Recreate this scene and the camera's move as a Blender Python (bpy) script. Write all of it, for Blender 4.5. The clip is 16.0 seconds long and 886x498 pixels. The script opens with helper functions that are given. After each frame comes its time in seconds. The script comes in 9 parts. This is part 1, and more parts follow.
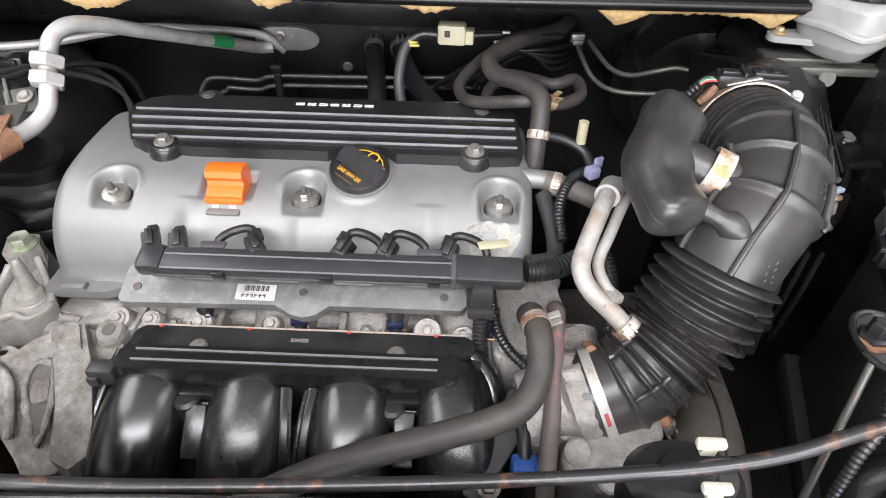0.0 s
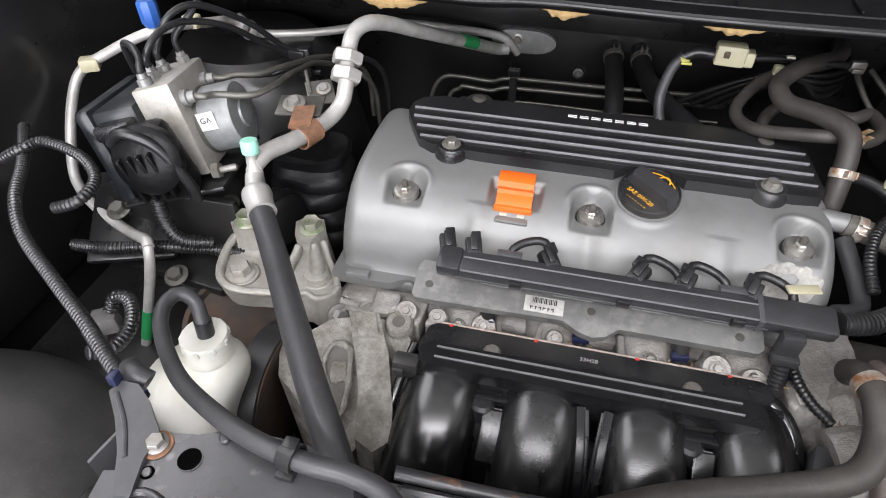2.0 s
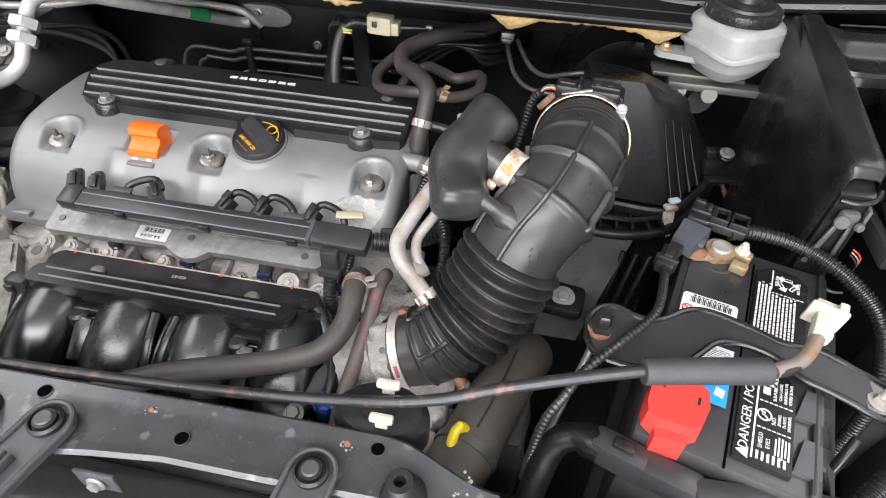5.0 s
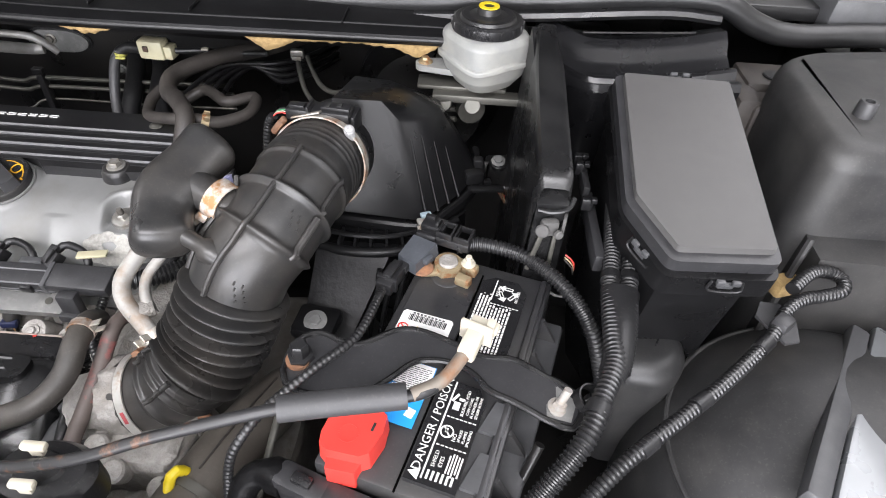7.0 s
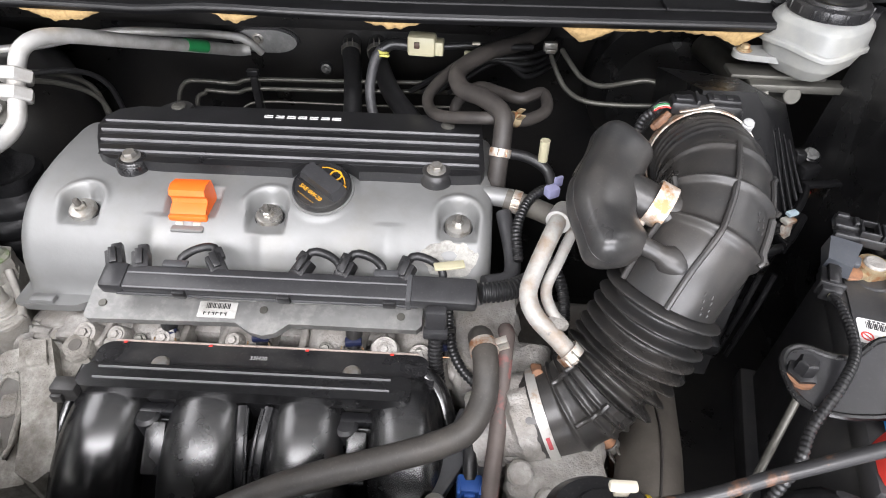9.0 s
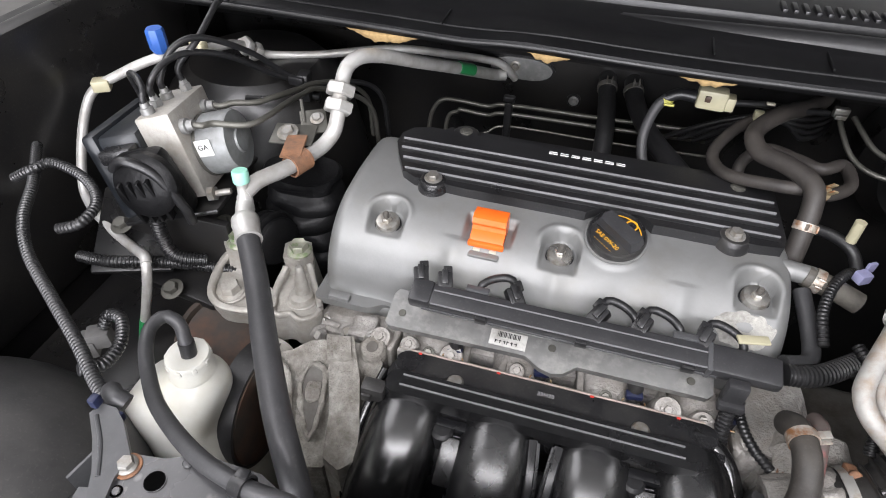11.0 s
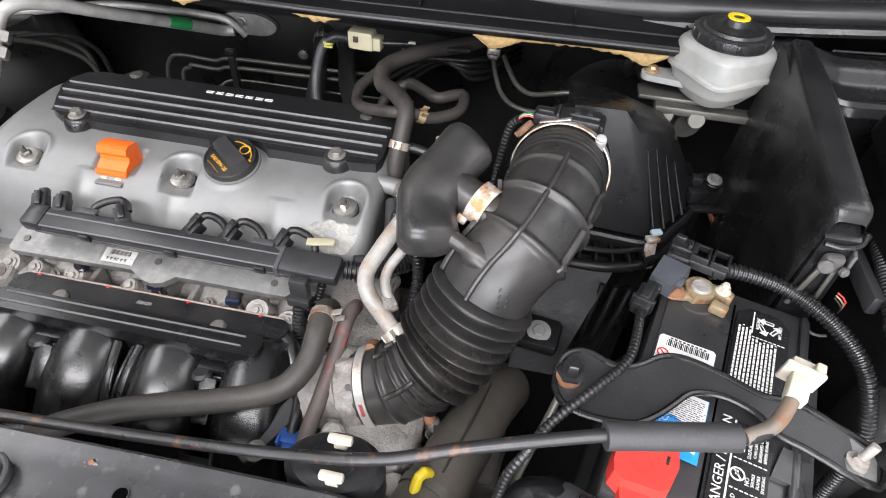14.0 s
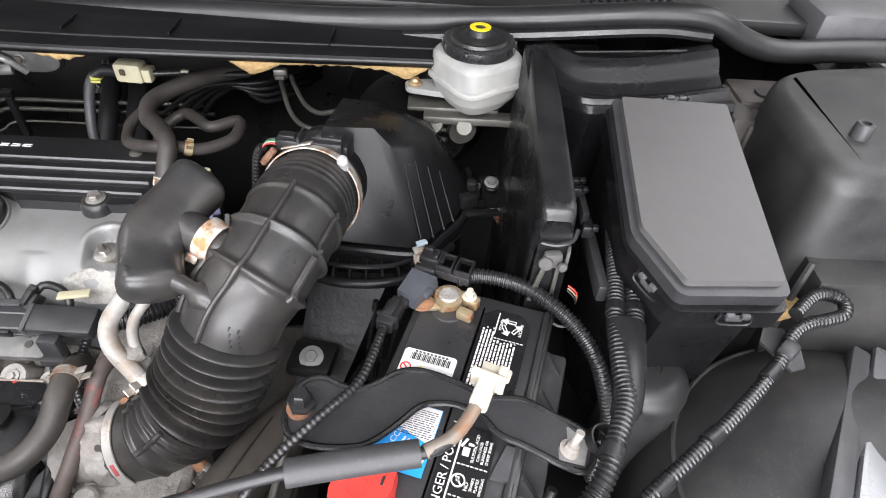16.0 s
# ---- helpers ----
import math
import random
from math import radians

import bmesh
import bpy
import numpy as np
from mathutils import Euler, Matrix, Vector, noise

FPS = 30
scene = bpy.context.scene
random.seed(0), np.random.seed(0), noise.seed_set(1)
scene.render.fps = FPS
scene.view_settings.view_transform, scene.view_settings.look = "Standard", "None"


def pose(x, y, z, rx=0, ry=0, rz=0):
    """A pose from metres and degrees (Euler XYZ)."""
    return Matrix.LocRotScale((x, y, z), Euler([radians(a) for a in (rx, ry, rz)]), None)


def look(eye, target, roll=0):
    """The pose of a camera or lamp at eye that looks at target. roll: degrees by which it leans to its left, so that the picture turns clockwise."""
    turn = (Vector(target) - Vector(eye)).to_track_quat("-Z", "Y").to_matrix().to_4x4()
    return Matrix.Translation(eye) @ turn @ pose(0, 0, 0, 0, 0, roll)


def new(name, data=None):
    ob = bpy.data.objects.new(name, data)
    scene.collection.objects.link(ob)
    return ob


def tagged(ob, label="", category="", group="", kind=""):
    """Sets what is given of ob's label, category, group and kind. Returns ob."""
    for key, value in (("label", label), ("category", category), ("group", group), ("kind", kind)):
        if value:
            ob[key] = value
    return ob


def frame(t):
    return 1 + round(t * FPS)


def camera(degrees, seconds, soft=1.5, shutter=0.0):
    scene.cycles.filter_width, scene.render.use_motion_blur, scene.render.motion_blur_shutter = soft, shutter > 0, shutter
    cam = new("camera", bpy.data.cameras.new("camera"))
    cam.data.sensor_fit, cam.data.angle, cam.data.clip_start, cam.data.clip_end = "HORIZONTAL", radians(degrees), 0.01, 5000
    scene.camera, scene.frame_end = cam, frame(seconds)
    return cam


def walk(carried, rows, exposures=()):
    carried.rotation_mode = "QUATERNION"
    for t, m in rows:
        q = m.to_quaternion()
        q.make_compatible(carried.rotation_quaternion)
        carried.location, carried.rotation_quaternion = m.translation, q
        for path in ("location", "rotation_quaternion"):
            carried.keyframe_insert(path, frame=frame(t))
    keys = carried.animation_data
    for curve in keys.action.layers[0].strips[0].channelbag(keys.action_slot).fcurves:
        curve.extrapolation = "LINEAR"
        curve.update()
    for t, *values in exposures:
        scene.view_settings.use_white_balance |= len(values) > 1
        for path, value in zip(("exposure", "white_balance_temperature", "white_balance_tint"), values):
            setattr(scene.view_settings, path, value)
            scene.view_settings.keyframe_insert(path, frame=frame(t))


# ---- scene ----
cam = camera(73.6, 16.0, soft=1.0)
PATH = [
    (0, (0.0150, 0.0510, 0.4860), (-0.0130, 1.5570, -0.8300), 1.40),
    (0.5, (-0.0870, 0.0570, 0.4810), (-0.1620, 1.5480, -0.8510), 1.00),
    (1, (-0.1530, 0.0620, 0.4760), (-0.3240, 1.5400, -0.8600), 0.80),
    (1.5, (-0.1920, 0.0540, 0.4940), (-0.4590, 1.5130, -0.8470), 0.50),
    (2, (-0.1810, 0.0440, 0.5050), (-0.5050, 1.4860, -0.8420), 0.60),
    (2.5, (-0.1280, 0.0280, 0.5230), (-0.4650, 1.4590, -0.8340), 0.60),
    (3, (-0.0620, 0.0140, 0.5340), (-0.3810, 1.4450, -0.8260), 1.10),
    (3.5, (0.0260, 0.0040, 0.5390), (-0.2750, 1.4320, -0.8280), 1.50),
    (4, (0.0960, -0.0030, 0.5380), (-0.1840, 1.4220, -0.8360), 1.90),
    (4.5, (0.1710, 0.0040, 0.5400), (-0.0820, 1.4370, -0.8320), 2.30),
    (5, (0.2330, 0.0090, 0.5400), (0.0070, 1.4460, -0.8330), 2.60),
    (5.2, (0.2580, 0.0150, 0.5410), (0.0440, 1.4530, -0.8320), 2.60),
    (5.7, (0.3267, 0.0253, 0.5432), (0.1533, 1.4698, -0.8279), 2.86),
    (6.25, (0.3979, 0.0391, 0.5486), (0.2864, 1.4941, -0.8171), 3.14),
    (6.8, (0.4332, 0.0507, 0.5567), (0.3829, 1.5137, -0.8049), 3.30),
    (7.3, (0.4070, 0.0550, 0.5660), (0.3950, 1.5180, -0.7970), 3.20),
    (7.5, (0.3820, 0.0550, 0.5700), (0.3800, 1.5160, -0.7950), 3.10),
    (8, (0.2520, 0.0490, 0.5640), (0.2480, 1.5100, -0.8010), 2.60),
    (8.5, (0.1310, 0.0540, 0.5420), (0.1130, 1.5120, -0.8270), 2.10),
    (9, (0.0590, 0.0720, 0.5250), (0.0210, 1.5280, -0.8460), 1.60),
    (9.5, (-0.0280, 0.0710, 0.5170), (-0.1200, 1.5210, -0.8570), 1.80),
    (10, (-0.0980, 0.0710, 0.5390), (-0.3210, 1.5100, -0.8310), 1.40),
    (10.2, (-0.1160, 0.0680, 0.5490), (-0.3840, 1.5010, -0.8200), 1.40),
    (10.7, (-0.1403, 0.0617, 0.5618), (-0.4944, 1.4800, -0.8069), 1.44),
    (11.25, (-0.1250, 0.0567, 0.5563), (-0.5228, 1.4610, -0.8156), 1.59),
    (11.8, (-0.0752, 0.0524, 0.5444), (-0.4791, 1.4478, -0.8321), 1.88),
    (12.3, (-0.0080, 0.0480, 0.5400), (-0.3990, 1.4420, -0.8400), 2.30),
    (12.5, (0.0220, 0.0460, 0.5410), (-0.3620, 1.4410, -0.8400), 2.50),
    (13, (0.1030, 0.0450, 0.5350), (-0.2510, 1.4450, -0.8490), 3.10),
    (13.5, (0.1630, 0.0390, 0.5410), (-0.1260, 1.4540, -0.8430), 3.40),
    (14, (0.2540, 0.0530, 0.5520), (0.0240, 1.4810, -0.8300), 3.30),
    (14.5, (0.3200, 0.0650, 0.5480), (0.1640, 1.5060, -0.8300), 3.60),
    (15, (0.3630, 0.0770, 0.5510), (0.2820, 1.5290, -0.8220), 3.80),
    (15.5, (0.3980, 0.0800, 0.5600), (0.3830, 1.5370, -0.8110), 3.90),
    (16, (0.4070, 0.0850, 0.5720), (0.4470, 1.5490, -0.7900), 3.80),
]
walk(cam, [(t, look(eye, target, roll)) for t, eye, target, roll in PATH], [(0.0, 0.26), (0.5, 0.12), (1.0, -0.12), (1.5, -0.14), (2.5, -0.05), (3.5, 0.0), (4.5, 0.08), (5.0, 0.10), (7.5, 0.21), (8.0, 0.37), (9.0, 0.28), (9.5, 0.23), (10.0, -0.01), (12.5, -0.04), (13.5, 0.04), (14.5, 0.17), (15.0, 0.23), (16.0, 0.27)])

# ---------------------------------------------------------------- light: area lamps added at the ceiling, sources unseen
world = bpy.data.worlds.new("world")
scene.world = world
world.use_nodes = True
world.node_tree.nodes["Background"].inputs["Color"].default_value = (0.8, 0.85, 0.9, 1)
world.node_tree.nodes["Background"].inputs["Strength"].default_value = 0.3


def area_lamp(name, m, sx, sy, watts, color):
    la = bpy.data.lights.new(name, "AREA")
    la.shape, la.size, la.size_y, la.energy, la.color = "RECTANGLE", sx, sy, watts, color
    ob = new(name, la)
    ob.matrix_world = m
    return ob


COOL = (0.975, 0.955, 1.0)
area_lamp("added_lamp", pose(-2.1, 0.9, 2.28), 1.5, 2.6, 52, COOL)
area_lamp("added_lamp", pose(2.1, 1.3, 2.28), 1.5, 2.6, 52, COOL)
area_lamp("added_lamp", pose(0.0, -1.7, 2.28), 3.4, 1.3, 198, COOL)
# broad light added behind the camera as daylight from an unseen workshop door
area_lamp("added_front_light", pose(0.0, -4.25, 0.65, 90, 0, 0), 4.6, 2.6, 450, (0.95, 0.945, 1.0))

# ---------------------------------------------------------------- helpers
def root_offset(ob):
    off = Vector((0, 0, 0))
    while ob is not None:
        off += ob.location
        ob = ob.parent
    return off


def finish(bm, name, mat, sharp=38):
    bmesh.ops.recalc_face_normals(bm, faces=bm.faces[:])
    me = bpy.data.meshes.new(name)
    for f in bm.faces:
        f.smooth = True
    bm.to_mesh(me)
    bm.free()
    me.set_sharp_from_angle(angle=radians(sharp))
    me.materials.append(mat)
    return me


def part(name, bm, mat, parent, label="", sharp=38):
    """Links a bmesh in world coordinates as one mesh under a thing or part."""
    off = root_offset(parent)
    bmesh.ops.translate(bm, verts=bm.verts[:], vec=-off)
    ob = new(name, finish(bm, name, mat, sharp))
    ob.parent = parent
    if label:
        tagged(ob, label)
    return ob


def single(name, bm, mat, label="", category="", group="", kind="", sharp=38):
    """A top-level thing that is one mesh, its origin at its base."""
    co = [v.co for v in bm.verts]
    lo = Vector([min(c[i] for c in co) for i in range(3)])
    hi = Vector([max(c[i] for c in co) for i in range(3)])
    base = Vector(((lo.x + hi.x) / 2, (lo.y + hi.y) / 2, lo.z))
    bmesh.ops.translate(bm, verts=bm.verts[:], vec=-base)
    ob = new(name, finish(bm, name, mat, sharp))
    ob.location = base
    return tagged(ob, label, category, group, kind)


def thing(name, base, label="", category="", group="", kind=""):
    ob = new(name)
    ob.empty_display_size = 0.02
    ob.location = base
    return tagged(ob, label, category, group, kind)


def join(*bms):
    out = bmesh.new()
    for b in bms:
        me = bpy.data.meshes.new("t")
        b.to_mesh(me)
        b.free()
        out.from_mesh(me)
        bpy.data.meshes.remove(me)
    return out


def bevel(bm, w, seg=2, angle=25):
    if w > 0:
        edges = [e for e in bm.edges if len(e.link_faces) == 2 and e.calc_face_angle(0) > radians(angle)]
        bmesh.ops.bevel(bm, geom=edges, offset=w, segments=seg, affect="EDGES", profile=0.5, clamp_overlap=True)
    return bm


def frm(origin, xdir=(1, 0, 0), up=(0, 0, 1)):
    """A frame whose z is up and whose x is near xdir."""
    z = Vector(up).normalized()
    x = Vector(xdir)
    x = (x - z * x.dot(z)).normalized()
    y = z.cross(x)
    m = Matrix((x, y, z)).transposed().to_4x4()
    m.translation = Vector(origin)
    return m


def box(c, s, bev=0.002, m=None, rz=0, taper=None, seg=2):
    bm = bmesh.new()
    bmesh.ops.create_cube(bm, size=1)
    for v in bm.verts:
        if taper and v.co.z > 0:
            v.co.x *= taper[0]
            v.co.y *= taper[1]
        v.co.x *= s[0]
        v.co.y *= s[1]
        v.co.z *= s[2]
    bevel(bm, bev, seg)
    mm = m if m is not None else pose(c[0], c[1], c[2], 0, 0, rz)
    bmesh.ops.transform(bm, matrix=mm, verts=bm.verts[:])
    return bm


def prism(outline, z0, z1, bev=0.002, m=None, top_scale=1.0, seg=2):
    """An outline of (x, y) or (x, y, dz) drawn up from z0 to z1."""
    bm = bmesh.new()
    n = len(outline)
    cx = sum(p[0] for p in outline) / n
    cy = sum(p[1] for p in outline) / n
    lo = [bm.verts.new((p[0], p[1], z0 + (p[2] if len(p) > 2 else 0))) for p in outline]
    hi = [bm.verts.new((cx + (p[0] - cx) * top_scale, cy + (p[1] - cy) * top_scale, z1 + (p[2] if len(p) > 2 else 0))) for p in outline]
    bm.faces.new(lo[::-1])
    bm.faces.new(hi)
    for i in range(n):
        j = (i + 1) % n
        bm.faces.new((lo[i], lo[j], hi[j], hi[i]))
    bevel(bm, bev, seg)
    if m is not None:
        bmesh.ops.transform(bm, matrix=m, verts=bm.verts[:])
    return bm


def rounded(pts, r, n=4):
    """Outline with its corners rounded off."""
    out = []
    for i, p in enumerate(pts):
        p, a, b = Vector(p), Vector(pts[i - 1]), Vector(pts[(i + 1) % len(pts)])
        q0, q1 = p + (a - p).normalized() * r, p + (b - p).normalized() * r
        for k in range(n + 1):
            f = k / n
            out.append(tuple(q0 * (1 - f) ** 2 + p * (2 * f * (1 - f)) + q1 * f * f))
    return out


def loft(lower, upper, bev=0.004, seg=3):
    """A solid between two rings of as many corners."""
    bm = bmesh.new()
    lo = [bm.verts.new(p) for p in lower]
    hi = [bm.verts.new(p) for p in upper]
    bm.faces.new(lo[::-1])
    bm.faces.new(hi)
    n = len(lo)
    for i in range(n):
        bm.faces.new((lo[i], lo[(i + 1) % n], hi[(i + 1) % n], hi[i]))
    return bevel(bm, bev, seg, 12)


def pillow(outline, z0, z1, r, rounds=2, steps=5):
    """A moulded block: outline with rounded corners, drawn up to a rounded top edge."""
    pts = [Vector(p).to_2d() for p in outline]
    for _ in range(rounds):
        pts = [q for a, b in zip(pts, pts[1:] + pts[:1]) for q in (a.lerp(b, 0.22), a.lerp(b, 0.78))]
    n = len(pts)
    c = sum(pts, Vector((0, 0))) / n
    size = sum((p - c).length for p in pts) / n
    bm = bmesh.new()
    levels = [(z0, 0.0)] + [(z1 - r + r * math.sin(0.5 * math.pi * k / steps), r * (1 - math.cos(0.5 * math.pi * k / steps))) for k in range(steps + 1)]
    rings = [[bm.verts.new((*(c + (p - c) * (1 - i / size)), z)) for p in pts] for z, i in levels]
    for a, b in zip(rings, rings[1:]):
        for k in range(n):
            bm.faces.new((a[k], a[(k + 1) % n], b[(k + 1) % n], b[k]))
    bm.faces.new(rings[0][::-1])
    bm.faces.new(rings[-1])
    return bm


def lathe(profile, m, n=28, squash=1.0, ring=False):
    """profile: (r, z) from bottom to top, turned about the frame's z."""
    bm = bmesh.new()
    rings = []
    for r, z in profile:
        rings.append([bm.verts.new((r * math.cos(2 * math.pi * i / n), squash * r * math.sin(2 * math.pi * i / n), z)) for i in range(n)])
    for a, b in zip(rings, rings[1:]):
        for i in range(n):
            bm.faces.new((a[i], a[(i + 1) % n], b[(i + 1) % n], b[i]))
    if ring:
        a, b = rings[-1], rings[0]
        for i in range(n):
            bm.faces.new((a[i], a[(i + 1) % n], b[(i + 1) % n], b[i]))
    else:
        bm.faces.new(rings[0][::-1])
        bm.faces.new(rings[-1])
    bmesh.ops.transform(bm, matrix=m, verts=bm.verts[:])
    return bm


def disc(c, up, r, h, bev=0.001, n=28, xdir=(1, 0, 0)):
    b = min(bev, r * 0.4, h * 0.45)
    if abs(Vector(up).normalized().dot(Vector(xdir))) > 0.9:
        xdir = (0, 1, 0)
    return lathe([(r - b, 0), (r, b), (r, h - b), (r - b, h)], frm(c, xdir, up), n)


def hexbolt(c, up=(0, 0, 1), r=0.007, h=0.006, washer=0.0115, turn=0.0):
    x = (1, 0, 0) if abs(Vector(up).normalized().x) < 0.9 else (0, 1, 0)
    m = frm(c, x, up) @ pose(0, 0, 0, 0, 0, turn)
    w = lathe([(washer - 0.0006, 0), (washer, 0.0006), (washer, 0.0016), (r * 1.05, 0.0026)], m, 20)
    head = lathe([(r, 0.002), (r, h * 0.8), (r * 0.86, h)], m, 6)
    return join(w, head)


def smooth_path(pts, step=0.006):
    """A Catmull-Rom line through the points at about even steps."""
    P = [Vector(p) for p in pts]
    P = [P[0] * 2 - P[1]] + P + [P[-1] * 2 - P[-2]]
    out = []
    for i in range(1, len(P) - 2):
        a, b, c, d = P[i - 1 : i + 3]
        k = max(2, int((c - b).length / (step * 0.5)))
        for j in range(k):
            t = j / k
            out.append(0.5 * (2 * b + (c - a) * t + (2 * a - 5 * b + 4 * c - d) * t * t + (3 * b - a - 3 * c + d) * t**3))
    out.append(P[-2])
    run = [0.0]
    for a, b in zip(out, out[1:]):
        run.append(run[-1] + (b - a).length)
    total, res, k = run[-1], [], 0
    n = max(2, int(round(total / step)))
    for j in range(n + 1):
        want = total * j / n
        while k < len(run) - 2 and run[k + 1] < want:
            k += 1
        f = (want - run[k]) / max(1e-9, run[k + 1] - run[k])
        res.append(out[k].lerp(out[k + 1], min(1, max(0, f))))
    return res


def frames_along(line, first=(0, 0, 1)):
    """Frames carried along a line without twist: tangent, side, up."""
    res = []
    up = Vector(first)
    for i, p in enumerate(line):
        t = (line[min(i + 1, len(line) - 1)] - line[max(i - 1, 0)]).normalized()
        up = up - t * up.dot(t)
        if up.length < 1e-4:
            up = t.orthogonal()
        up.normalize()
        res.append((p, t, t.cross(up), up.copy()))
    return res


def sweep(line, radius, n=14, first=(0, 0, 1), flat=1.0, caps=True, power=2.0):
    """A tube on a line; radius: a number or a function of metres run and fraction."""
    bm = bmesh.new()
    rings, run = [], 0.0
    total = sum((b - a).length for a, b in zip(line, line[1:]))
    fr = frames_along(line, first)
    for i, (p, t, s, u) in enumerate(fr):
        if i:
            run += (line[i] - line[i - 1]).length
        r = radius(run, run / total) if callable(radius) else radius
        ring = []
        for k in range(n):
            c, d = math.cos(2 * math.pi * k / n), math.sin(2 * math.pi * k / n)
            e = (abs(c) ** power + abs(d) ** power) ** (-1 / power)
            ring.append(bm.verts.new(p + s * (r * e * c) + u * (flat * r * e * d)))
        rings.append(ring)
    for a, b in zip(rings, rings[1:]):
        for k in range(n):
            bm.faces.new((a[k], a[(k + 1) % n], b[(k + 1) % n], b[k]))
    if caps:
        bm.faces.new(rings[0][::-1])
        bm.faces.new(rings[-1])
    return bm


def tube(pts, r, n=14, step=0.006, **kw):
    return sweep(smooth_path(pts, step), r, n, **kw)


def loom(pts, r, pitch=0.0042, n=12):
    """Corrugated cable sleeve."""
    line = smooth_path(pts, pitch / 4)
    shape = (1.0, 1.0, 0.84, 0.84)
    count = [0]

    def rad(run, f):
        count[0] += 1
        return r * shape[count[0] % 4]

    return sweep(line, rad, n)


def band(p, axis, r, width=0.009, thick=0.0012, n=24):
    """A flat ring about an axis."""
    x = (1, 0, 0) if abs(Vector(axis).normalized().x) < 0.9 else (0, 1, 0)
    m = frm(p, x, axis)
    return lathe([(r, -width / 2), (r + thick, -width / 2), (r + thick, width / 2), (r, width / 2)], m, n, ring=True)


def spring_clamp(p, axis, r, side=(0, -1, 0), width=0.009):
    """A spring hose clamp: a band with two ears."""
    a = band(p, axis, r, width)
    ax = Vector(axis).normalized()
    sd = Vector(side)
    sd = (sd - ax * sd.dot(ax)).normalized()
    tang = ax.cross(sd)
    ears = []
    for k in (-1, 1):
        c = Vector(p) + sd * (r + 0.005) + tang * (0.004 * k)
        ears.append(box(c, (0.0016, 0.010, width * 0.8), 0.0004, m=frm(c, tang, ax)))
    return join(a, *ears)


def rough_up(bm, amount, size, seed=0.0):
    """Uneven cast surface: moves vertices along normals by noise."""
    bm.normal_update()
    for v in bm.verts:
        v.co += v.normal * (noise.noise((v.co + Vector((seed, seed, 0))) / size) * amount)
    return bm


def cut_up(bm, cuts=3):
    bmesh.ops.subdivide_edges(bm, edges=bm.edges[:], cuts=cuts, use_grid_fill=True)
    return bm


def surface(fn, nu, nv, close_u=False):
    """A sheet of points fn(u, v), u and v from 0 to 1."""
    bm = bmesh.new()
    g = [[bm.verts.new(fn(i / nu, j / nv)) for j in range(nv + 1)] for i in range(nu + (0 if close_u else 1))]
    k = len(g)
    for i in range(nu if close_u else nu):
        for j in range(nv):
            bm.faces.new((g[i][j], g[(i + 1) % k][j], g[(i + 1) % k][j + 1], g[i][j + 1]))
    return bm


def words(text, size, m, depth=0.0002):
    """Raised writing in the built-in font, its middle at the frame's origin."""
    cu = bpy.data.curves.new("writing", "FONT")
    cu.body, cu.size, cu.extrude = text, size, depth
    cu.align_x, cu.align_y = "CENTER", "CENTER"
    cu.resolution_u = 2
    ob = bpy.data.objects.new("writing", cu)
    scene.collection.objects.link(ob)
    bpy.context.view_layer.update()
    me = bpy.data.meshes.new_from_object(ob.evaluated_get(bpy.context.evaluated_depsgraph_get()))
    bm = bmesh.new()
    bm.from_mesh(me)
    bpy.data.objects.remove(ob)
    bpy.data.meshes.remove(me)
    bmesh.ops.transform(bm, matrix=m, verts=bm.verts[:])
    return bm


def lerp_list(stops, x):
    """Value at x on a broken line of (x, value)."""
    if x <= stops[0][0]:
        return stops[0][1]
    for (a, va), (b, vb) in zip(stops, stops[1:]):
        if x <= b:
            return va + (vb - va) * (x - a) / (b - a)
    return stops[-1][1]


def step01(a, b, x):
    t = min(1.0, max(0.0, (x - a) / (b - a)))
    return t * t * (3 - 2 * t)


